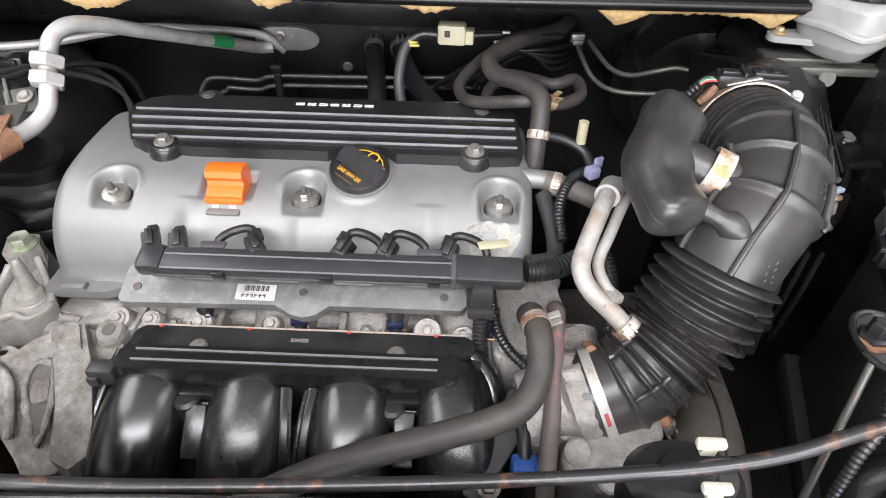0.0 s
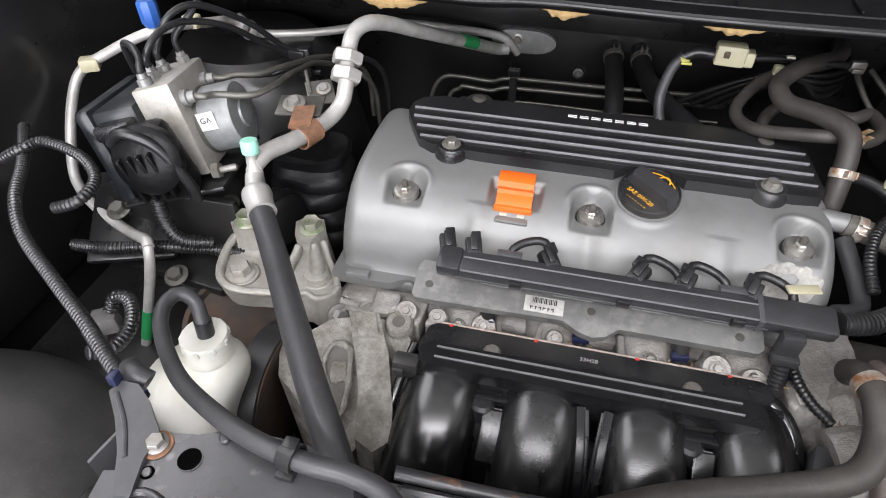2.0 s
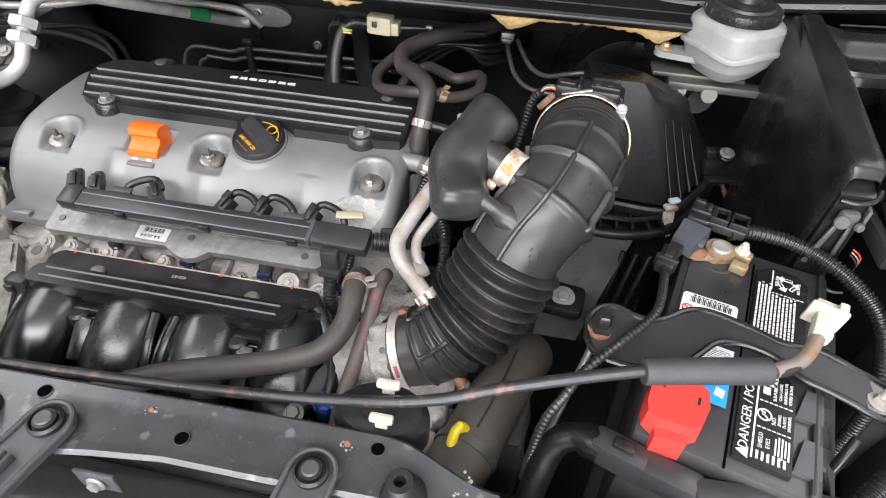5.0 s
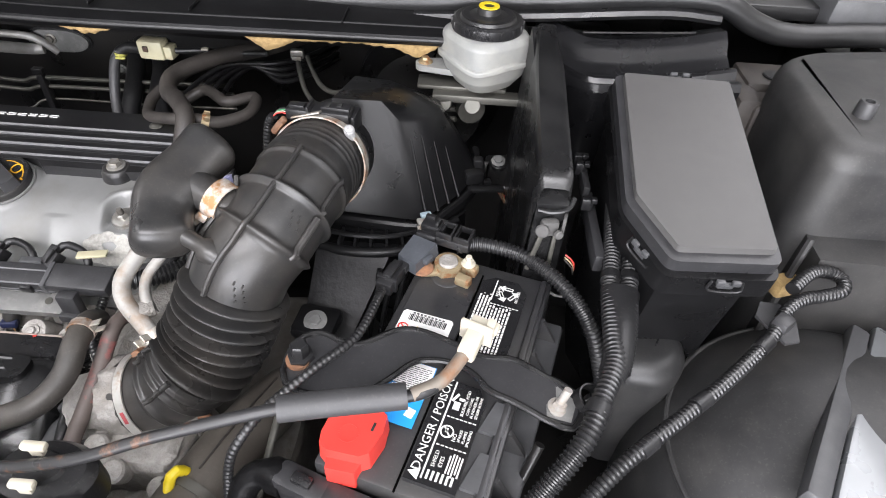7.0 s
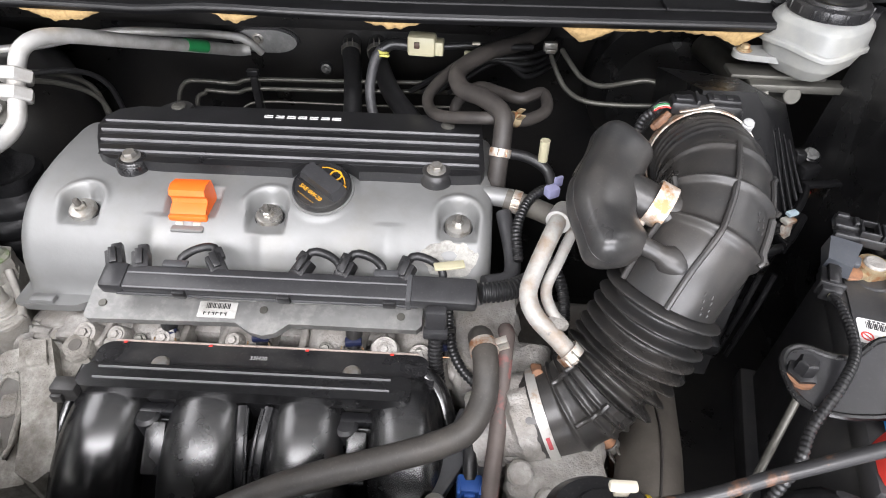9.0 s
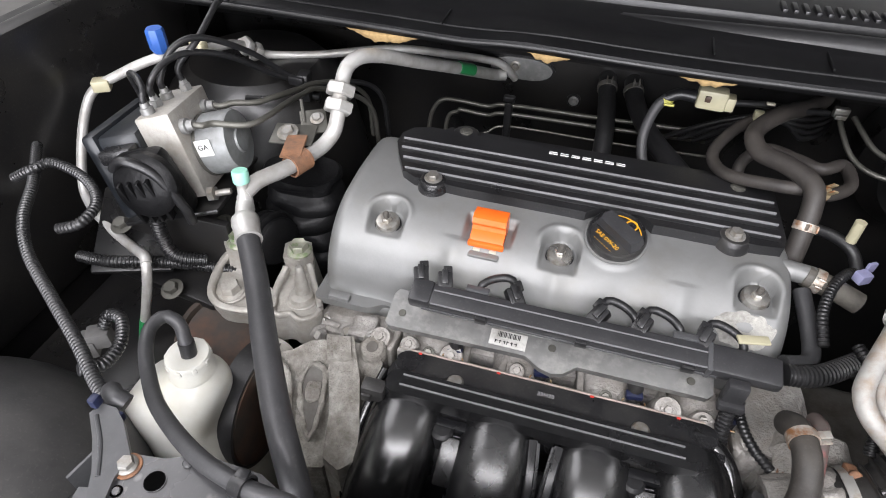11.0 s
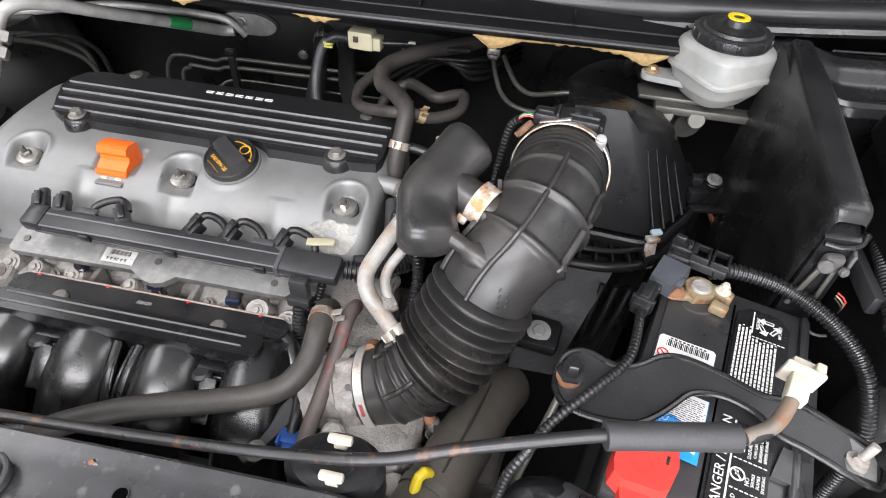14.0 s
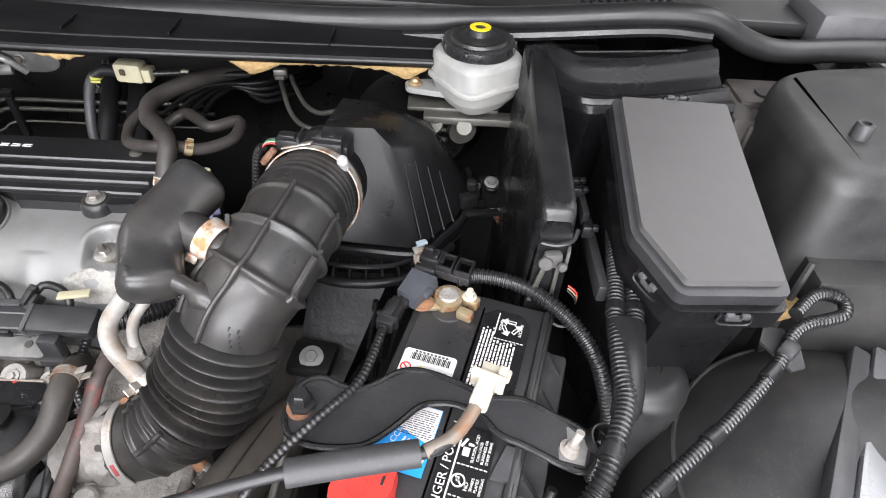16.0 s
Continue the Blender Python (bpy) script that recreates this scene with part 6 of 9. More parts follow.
def bottle():
    b = thing("coolant_bottle", (-0.475, 0.315, -0.22), "white plastic coolant overflow bottle with ribbed cap", "bottle")
    cx, cy = -0.458, 0.322

    def fn(u, v):
        a = 2 * math.pi * u
        z = 0.086 - 0.306 * v
        r = lerp_list([(-0.22, 0.080), (-0.10, 0.072), (-0.03, 0.063), (0.02, 0.052), (0.045, 0.042), (0.062, 0.034), (0.072, 0.026), (0.078, 0.0205), (0.086, 0.0195)], z)
        k = step01(0.078, 0.0, z)
        e = 1.0 / max(abs(math.cos(a)) ** (2 + 1.6 * k) + abs(math.sin(a)) ** (2 + 1.6 * k), 1e-6) ** (1 / (2 + 1.6 * k))
        return (cx - 0.037 * k + r * e * math.cos(a), cy - 0.006 * k + 0.88 * r * e * math.sin(a), z)

    part("tank", surface(fn, 48, 40, close_u=True), M["bottle_plastic"], b, "translucent white tank", sharp=50)
    m = pose(cx, cy, 0.077)
    part("cap", lathe([(0.0225, -0.004), (0.0228, 0.000), (0.0215, 0.003), (0.0208, 0.006), (0.0206, 0.015), (0.0212, 0.0190), (0.0200, 0.0215), (0.0160, 0.0225), (0.007, 0.0228)], m, 36), M["bottle_plastic"], b, "white screw cap")
    for k in range(9):
        a = 2 * math.pi * k / 9
        part("cap_notch", box((cx + 0.0205 * math.cos(a), cy + 0.0205 * math.sin(a), 0.0935), (0.0028, 0.0046, 0.0070), 0.0012, rz=math.degrees(a)), M["bottle_plastic"], b)
    part("hose_end", tube([(-0.455, 0.322, 0.099), (-0.456, 0.325, 0.114)], 0.0076, 18), M["rubber_black"], b, "black hose end in the cap")
    part("hose", tube([(-0.455, 0.322, 0.098), (-0.456, 0.325, 0.116), (-0.463, 0.332, 0.130), (-0.476, 0.332, 0.136), (-0.480, 0.317, 0.136), (-0.470, 0.296, 0.136), (-0.444, 0.268, 0.143), (-0.405, 0.236, 0.160), (-0.345, 0.203, 0.182), (-0.300, 0.191, 0.186), (-0.265, 0.189, 0.186), (-0.240, 0.181, 0.186), (-0.226, 0.163, 0.185), (-0.216, 0.137, 0.183), (-0.222, 0.112, 0.178), (-0.24, 0.07, 0.16)], 0.0063, 18), M["hose_grey"], b, "dark grey rubber overflow hose")
    c = Vector((-0.303, 0.192, 0.186))
    part("hose_clip", join(band(c, (0.045, -0.010, 0.003), 0.0072, 0.010, 0.0018), box(c + Vector((-0.002, -0.004, -0.010)), (0.011, 0.012, 0.005), 0.001), box(c + Vector((0, 0.004, 0.008)), (0.009, 0.007, 0.003), 0.001)), M["dark_plastic"], b, "black plastic hose clip")


bottle()


def alternator():
    a = thing("alternator", (-0.365, 0.36, -0.16), "dusty grey cast alternator and bracket", "alternator")
    ca = M["cast_dusty"]

    def sunk(pts, d):
        return [(x, y, z - d) for x, y, z in pts]

    shell = [(-0.425, 0.376, 0.027), (-0.417, 0.388, 0.031), (-0.396, 0.398, 0.034), (-0.380, 0.412, 0.038), (-0.346, 0.422, 0.042), (-0.308, 0.420, 0.042), (-0.295, 0.406, 0.037), (-0.295, 0.378, 0.026), (-0.301, 0.352, 0.014),
             (-0.310, 0.322, 0.002), (-0.323, 0.300, -0.008), (-0.351, 0.294, -0.010), (-0.372, 0.317, -0.001), (-0.395, 0.336, 0.007), (-0.416, 0.350, 0.014)]
    part("housing", rough_up(cut_up(loft([(x * 0.9 - 0.036, y * 0.9 + 0.036, -0.12) for x, y, z in shell], shell, 0.006, 3), 2), 0.0022, 0.016), ca, a, "pitted cast aluminium housing")
    bar = [(-0.360, 0.412, 0.057), (-0.330, 0.416, 0.058), (-0.309, 0.378, 0.047), (-0.292, 0.332, 0.031), (-0.285, 0.304, 0.020), (-0.300, 0.292, 0.014), (-0.319, 0.300, 0.017), (-0.326, 0.337, 0.033), (-0.341, 0.371, 0.046)]
    part("arm", rough_up(cut_up(loft(sunk(bar, 0.09), bar, 0.004, 3), 2), 0.0012, 0.014, 2.0), ca, a, "flat pale cast arm")
    side = [(-0.303, 0.408, 0.034), (-0.292, 0.400, 0.030), (-0.276, 0.330, 0.008), (-0.272, 0.302, -0.002), (-0.288, 0.296, -0.004)]
    part("side_web", rough_up(cut_up(loft(sunk(side, 0.08), side, 0.003, 3), 2), 0.0012, 0.012, 4.0), ca, a, "lower cast web")
    part("arm_pad", loft(sunk([(-0.353, 0.410, 0.050), (-0.331, 0.413, 0.051), (-0.320, 0.389, 0.043), (-0.341, 0.386, 0.042)], 0.006), [(-0.352, 0.409, 0.0595), (-0.332, 0.412, 0.0605), (-0.322, 0.390, 0.0540), (-0.341, 0.387, 0.0530)], 0.0012), ca, a)
    slot = [(-0.374, 0.366, 0.0225), (-0.370, 0.385, 0.030), (-0.351, 0.384, 0.0305), (-0.345, 0.362, 0.023), (-0.341, 0.334, 0.011), (-0.345, 0.318, 0.005), (-0.362, 0.342, 0.012)]
    # raised dark stained patch; the hollow's shade is put into its colour
    part("slot", rough_up(cut_up(loft(sunk(slot, 0.012), [(x, y, z + 0.0022) for x, y, z in slot], 0.001), 2), 0.0014, 0.008, 5.0), M["cast_dark"], a, "grimy dark patch for the shade in the recess")
    part("slot_rim", rough_up(tube([(x, y, z + 0.0030) for x, y, z in slot + slot[:1]], 0.0030, 10, 0.003), 0.0022, 0.007), ca, a, "rough cast rim of the recess")
    part("cooling_rib", rough_up(cut_up(box((0, 0, 0), (0.016, 0.022, 0.012), 0.003, m=pose(-0.356, 0.362, 0.0215, 20, 0, 14)), 2), 0.0022, 0.007), ca, a)
    part("cooling_rib", rough_up(tube([(-0.412, 0.384, 0.034), (-0.392, 0.372, 0.030), (-0.380, 0.350, 0.020), (-0.372, 0.322, 0.006)], 0.0042, 10, 0.004), 0.0012, 0.008), ca, a)
    part("ear", rough_up(cut_up(lathe([(0.015, -0.03), (0.015, 0.006), (0.012, 0.010), (0.005, 0.010)], frm((-0.309, 0.418, 0.040), (1, 0, 0), (0, -0.3, 0.95)), 24), 1), 0.0008, 0.008), ca, a, "bolt ear")
    # dark disc painted as the shade in the bolt hole
    part("ear_hole", disc((-0.3095, 0.4155, 0.0495), (0, -0.3, 0.95), 0.0062, 0.0012, 0.0003), M["cast_dark"], a)
    part("pivot_bolt", hexbolt((-0.286, 0.300, -0.030), (0.2, -0.8, 0.5), 0.010, 0.012, 0.013), M["steel"], a)
    part("bolt", hexbolt((-0.350, 0.443, 0.024), (0, -0.3, 0.95), 0.007, 0.007, 0.010), M["steel"], a)
    part("bolt", hexbolt((-0.300, 0.292, -0.06), (0.3, -0.8, 0.5), 0.009, 0.012, 0.012), M["rust"], a, "rusty bolt")
    part("pulley", lathe([(0.02, -0.012), (0.066, -0.012), (0.068, -0.010), (0.064, -0.006), (0.068, -0.002), (0.064, 0.002), (0.068, 0.006), (0.064, 0.010), (0.068, 0.013), (0.066, 0.016), (0.02, 0.016)], frm((-0.438, 0.362, -0.035), (0, 1, 0), (1, 0, 0)), 44), M["pulley"], a, "grooved dark belt pulley")
    part("belt", band((-0.436, 0.362, -0.035), (1, 0, 0), 0.0675, 0.026, 0.004, 44), M["rubber_black"], a, "black ribbed belt")


alternator()


def crank_pulley():
    p = thing("tensioner_pulley", (-0.475, 0.43, -0.1), "brown-black metal pulley disc under the engine mount", "pulley")
    m = frm((-0.500, 0.425, -0.025), (0, 1, 0), (0.25, -0.35, 0.9))
    part("disc", lathe([(0.02, 0), (0.062, 0.002), (0.066, 0.006), (0.066, 0.012), (0.060, 0.014), (0.056, 0.009), (0.02, 0.008)], m, 48), M["pulley"], p)


crank_pulley()


def engine_mount():
    e = thing("engine_mount", (-0.455, 0.45, -0.02), "pale cast aluminium engine mount bracket with green bolts", "engine mount")
    al = M["mount_alu"]

    def smooth_loop(pts, step=0.006):
        return [tuple(q[:2]) for q in smooth_path([(x, y, 0) for x, y in pts + pts[:1]], step)][:-1]

    tray = smooth_loop([(-0.512, 0.502), (-0.529, 0.500), (-0.534, 0.482), (-0.530, 0.456), (-0.521, 0.437), (-0.508, 0.425), (-0.492, 0.420), (-0.466, 0.423), (-0.444, 0.428), (-0.440, 0.448), (-0.456, 0.466), (-0.478, 0.474), (-0.492, 0.492)])
    part("tray", rough_up(prism(tray, 0.030, 0.043, 0.003, top_scale=0.985), 0.0006, 0.012), al, e, "shallow cast tray")
    part("tray_lip", rough_up(prism([(-0.49 + (x + 0.49) * 0.90, 0.455 + (y - 0.455) * 0.93) for x, y in tray], 0.020, 0.032, 0.003), 0.0006, 0.012), al, e, "recessed lower lip")
    rim = [(-0.508, 0.500, 0.057), (-0.526, 0.496, 0.053), (-0.531, 0.480, 0.048), (-0.527, 0.456, 0.045), (-0.519, 0.438, 0.0445), (-0.507, 0.427, 0.044), (-0.492, 0.423, 0.0435), (-0.466, 0.426, 0.0425), (-0.444, 0.431, 0.0415)]
    part("tray_rim", rough_up(sweep(smooth_path(rim, 0.004), 0.0048, 14, first=(0, 0, 1), power=2.8), 0.0005, 0.01), al, e, "rounded cast rim of the tray")
    part("tray_slope", rough_up(cut_up(loft([(-0.526, 0.476, 0.042), (-0.514, 0.505, 0.042), (-0.488, 0.500, 0.042), (-0.490, 0.470, 0.042)], [(-0.522, 0.484, 0.045), (-0.514, 0.500, 0.062), (-0.494, 0.497, 0.062), (-0.496, 0.482, 0.045)], 0.003), 1), 0.0006, 0.01), al, e, "sloping back of the tray")
    right = smooth_loop([(-0.454, 0.466), (-0.448, 0.492), (-0.446, 0.518), (-0.428, 0.522), (-0.416, 0.498), (-0.399, 0.474), (-0.388, 0.456), (-0.392, 0.440), (-0.406, 0.432), (-0.420, 0.437), (-0.434, 0.431), (-0.450, 0.432)], 0.005)
    part("bracket", rough_up(loft([(x, y, -0.004) for x, y in right], [(x, y, 0.037 + 0.010 * step01(0.47, 0.52, y)) for x, y in right], 0.004, 3), 0.0007, 0.012), al, e, "pale cast bracket")
    # stout limbs rising to the pads under the green bolts
    pad_r = [(-0.462, 0.519), (-0.4535, 0.497), (-0.432, 0.4955), (-0.4225, 0.513), (-0.432, 0.530), (-0.452, 0.531)]
    pad_l = [(-0.528, 0.492), (-0.521, 0.484), (-0.494, 0.485), (-0.490, 0.502), (-0.502, 0.514), (-0.522, 0.510)]
    for pad, z, foot, bolt in ((pad_r, 0.067, [(-0.457, 0.512), (-0.456, 0.478), (-0.428, 0.474), (-0.412, 0.492), (-0.424, 0.532), (-0.450, 0.532)], (-0.4395, 0.512)), (pad_l, 0.075, [(-0.526, 0.494), (-0.520, 0.474), (-0.492, 0.476), (-0.488, 0.502), (-0.502, 0.514), (-0.522, 0.512)], (-0.5095, 0.497))):
        limb = part("limb", rough_up(loft([(x, y, -0.01) for x, y in foot], [(x * 0.94 + bolt[0] * 0.06, y * 0.94 + bolt[1] * 0.06, z - 0.010) for x, y in pad], 0.004, 3), 0.0007, 0.012), al, e, "cast limb")
        part("pad", rough_up(prism(pad, z - 0.011, z, 0.0028, seg=3), 0.0005, 0.01), al, limb, "machined pad")
        part("bolt_flange", lathe([(0.0150, 0.0), (0.0150, 0.002), (0.0125, 0.004), (0.0110, 0.0045)], pose(bolt[0], bolt[1], z), 24), M["green_bolt"], limb, "bolt flange with green paint")
        part("bolt_head", lathe([(0.0112, 0.003), (0.0112, 0.0110), (0.0104, 0.0126), (0.0090, 0.0120)], pose(bolt[0], bolt[1], z, 0, 0, 20), 6), M["green_bolt"], limb, "hex head with green paint")
    for pts, r in (([(-0.4505, 0.496, 0.050), (-0.4520, 0.476, 0.041), (-0.4490, 0.456, 0.037), (-0.4440, 0.440, 0.036)], 0.0050), ([(-0.446, 0.437, 0.040), (-0.432, 0.434, 0.038), (-0.420, 0.440, 0.038), (-0.407, 0.435, 0.037), (-0.394, 0.444, 0.036), (-0.391, 0.456, 0.037)], 0.0036), ([(-0.424, 0.504, 0.056), (-0.414, 0.490, 0.046), (-0.400, 0.472, 0.039), (-0.391, 0.457, 0.037)], 0.0040)):
        part("web", rough_up(sweep(smooth_path(pts, 0.004), r, 14, flat=1.3, power=2.6), 0.0005, 0.009), al, e, "raised cast web")
    part("tray_washer", disc((-0.4975, 0.446, 0.043), (0, 0, 1), 0.0190, 0.003, 0.001), al, e)
    part("tray_bolt", hexbolt((-0.4975, 0.446, 0.0455), (0, -0.05, 1), 0.0118, 0.012, 0.0155, 12), al, e, "large pale hex bolt")
    part("stud_nut", join(disc((-0.418, 0.466, 0.036), (0, 0, 1), 0.0190, 0.003, 0.001), lathe([(0.0150, 0.038), (0.0135, 0.045), (0.0100, 0.0470)], pose(-0.418, 0.466, 0), 20)), al, e, "pale stud nut")
    part("stud", lathe([(0.0090, 0.045), (0.0086, 0.051), (0.0074, 0.056), (0.0080, 0.060), (0.0066, 0.065), (0.0070, 0.069), (0.0056, 0.076), (0.0050, 0.080), (0.0046, 0.083), (0.0030, 0.085)], pose(-0.418, 0.466, 0, -4, 0, 0), 18), al, e, "tapered threaded stud")
    part("side_bolt", hexbolt((-0.388, 0.440, 0.014), (0.8, -0.5, 0.2), 0.0085, 0.010, 0.0125), M["cast_alu"], e)
    part("arch", band((-0.425, 0.410, -0.010), (0.3, 0.95, 0), 0.016, 0.020, 0.007, 26), al, e, "cast arch under the bracket")
    # black rubber boot behind the bracket
    prof = []
    for k in range(5):
        z = 0.125 - 0.026 * k
        prof = [(0.046 + 0.004 * k, z - 0.013), (0.050 + 0.004 * k, z - 0.006), (0.051 + 0.004 * k, z + 0.002), (0.047 + 0.004 * k, z + 0.009)] + prof
    part("rubber_boot", rough_up(cut_up(lathe([(0.05, -0.15)] + prof + [(0.030, 0.132), (0.012, 0.134)], pose(-0.470, 0.600, -0.012), 40, squash=0.78), 1), 0.013, 0.042), M["boot_rubber"], e, "black folded rubber boot")
    for k in range(3):
        c = Vector((-0.496, 0.530, 0.062)) + Vector((0.9, -0.3, 0.1)) * 0.0125 * k
        r = (1.25, 1.32, 1.15)[k]
        part("rubber_ring", lathe([(0.010 * r, -0.0065), (0.022 * r, -0.0065), (0.026 * r, -0.003), (0.026 * r, 0.003), (0.022 * r, 0.0065), (0.010 * r, 0.0065)], frm(c, (0, 0, 1), (0.9, -0.3, 0.1)), 36), M["boot_rubber"], e, "black rubber buffer ring")


engine_mount()


def left_shell():
    tower = thing("strut_tower", (-0.62, 0.80, -0.3), "black painted strut tower with bolts", "strut tower", kind="structure")
    part("tower", lathe([(0.19, 0), (0.17, 0.25), (0.14, 0.40), (0.10, 0.44)], pose(-0.66, 0.83, -0.3), 40), M["body_black"], tower)
    part("rail", box((-0.67, 0.45, -0.17), (0.20, 0.5, 0.22), 0.03), M["body_black"], tower)
    part("shelf", box((-0.60, 0.490, 0.010), (0.16, 0.080, 0.012), 0.004, rz=-8), M["body_black"], tower)
    part("shelf", box((0, 0, 0), (0.10, 0.12, 0.01), 0.004, m=pose(-0.66, 0.50, 0.055, 25, 0, 20)), M["body_black"], tower)
    for p in ((-0.666, 0.485, 0.072), (-0.584, 0.445, 0.022), (-0.545, 0.520, 0.075)):
        part("bolt", hexbolt(p, (0, -0.3, 0.95), 0.009, 0.009, 0.014), M["steel_dark"], tower)
    part("inner_panel", box((0, 0, 0), (0.03, 0.7, 0.35), 0.01, m=pose(-0.812, 0.55, 0.10, 0, 3, 0)), M["body_black"], tower)
    h = thing("headlight_housing", (-0.62, 0.22, -0.2), "black plastic back of a headlight housing", "headlight", group="headlights")

    def dome(u, v):
        a, b = 2 * math.pi * u, math.pi * 0.5 * v
        return (-0.61 + 0.165 * math.cos(a) * math.cos(b), 0.165 + 0.145 * math.sin(a) * math.cos(b), -0.06 + 0.19 * math.sin(b) ** 0.6)

    part("shell", surface(dome, 48, 20, close_u=True), M["fender_plastic"], h)
    part("rim", tube([(-0.50, 0.25, 0.02), (-0.505, 0.20, 0.075), (-0.53, 0.14, 0.10), (-0.58, 0.09, 0.105)], 0.010, 12), M["black_plastic"], h)
    part("rim", tube([(-0.545, 0.22, 0.075), (-0.56, 0.17, 0.098), (-0.60, 0.12, 0.105)], 0.006, 10), M["grey_plastic"], h)
    part("bulb_plug", join(box((-0.552, 0.317, 0.096), (0.022, 0.018, 0.020), 0.003, rz=30), box((-0.562, 0.311, 0.088), (0.016, 0.022, 0.022), 0.003, rz=30)), M["chalky"], h, "pale grey bulb plug")
    bkt = thing("headlight_bracket", (-0.44, 0.2, 0.1), "dark grey plastic headlight bracket with a blue clip", "bracket")
    out = [(-0.4393, 0.2112), (-0.4231, 0.1947), (-0.4076, 0.1750), (-0.3940, 0.1515), (-0.3838, 0.1518), (-0.3900, 0.1749), (-0.3906, 0.1924), (-0.4113, 0.2122), (-0.4237, 0.2205), (-0.4360, 0.2203)]
    part("foot", prism([(-0.412, 0.165), (-0.392, 0.170), (-0.386, 0.09), (-0.402, 0.09)], 0.140, 0.1720, 0.002), M["grey_plastic"], bkt)
    part("arm", prism(out, 0.1715, 0.1775, 0.002), M["grey_plastic"], bkt, "flat grey bracket arm")
    part("rib", tube([(-0.4330, 0.2110, 0.1775), (-0.4150, 0.1930, 0.1775), (-0.4010, 0.1730, 0.1775)], 0.0016, 8), M["grey_plastic"], bkt)
    part("web", loft([(-0.4180, 0.2020, 0.130), (-0.4160, 0.2030, 0.130), (-0.4300, 0.1700, 0.130), (-0.4320, 0.1710, 0.130)], [(-0.4175, 0.2040, 0.172), (-0.4155, 0.2050, 0.172), (-0.4275, 0.1690, 0.166), (-0.4295, 0.1700, 0.166)], 0.0006), M["grey_plastic"], bkt, "upright stiffening web")
    part("collar", tube([(-0.4440, 0.2360, 0.168), (-0.4350, 0.2300, 0.172), (-0.4250, 0.2290, 0.168)], 0.0075, 14), M["hose_grey"], bkt, "grey cable collar")
    part("clip", join(box((-0.439, 0.219, 0.181), (0.0065, 0.008, 0.010), 0.0015), box((-0.420, 0.215, 0.172), (0.006, 0.010, 0.008), 0.0015)), M["blue_dark"], bkt, "dark blue plastic clip")
    single("wire_loom", loom([(-0.76, 0.50, 0.16), (-0.705, 0.437, 0.164), (-0.672, 0.387, 0.162), (-0.639, 0.352, 0.153), (-0.575, 0.311, 0.150), (-0.518, 0.276, 0.151), (-0.478, 0.249, 0.154), (-0.452, 0.233, 0.158)], 0.0060), M["loom"], "black corrugated wiring loom over the headlight", "cable", "wire looms")
    single("wire_loom", loom([(-0.735, 0.440, 0.160), (-0.712, 0.446, 0.172), (-0.696, 0.462, 0.174), (-0.645, 0.450, 0.172), (-0.611, 0.424, 0.168), (-0.606, 0.393, 0.166), (-0.63, 0.385, 0.158)], 0.0058), M["loom"], "thin black corrugated wiring loom", "cable", "wire looms")
    single("wire_loom", loom([(-0.548, 0.322, 0.105), (-0.544, 0.330, 0.116), (-0.526, 0.327, 0.120), (-0.508, 0.303, 0.120), (-0.505, 0.277, 0.122), (-0.515, 0.262, 0.130)], 0.0062), M["loom"], "black corrugated loom to the headlight plug", "cable", "wire looms")
    single("wire_loom", loom([(-0.70, 0.44, 0.05), (-0.65, 0.435, 0.060), (-0.60, 0.455, 0.055), (-0.54, 0.475, 0.045), (-0.49, 0.49, 0.03)], 0.0075), M["loom"], "black corrugated loom beneath the ABS block", "cable", "wire looms")
    single("wire_loom", loom([(-0.600, 0.478, 0.11), (-0.592, 0.468, 0.085), (-0.575, 0.462, 0.065), (-0.545, 0.475, 0.055)], 0.0085), M["loom"], "black corrugated loom from the ABS plug", "cable", "wire looms")


left_shell()

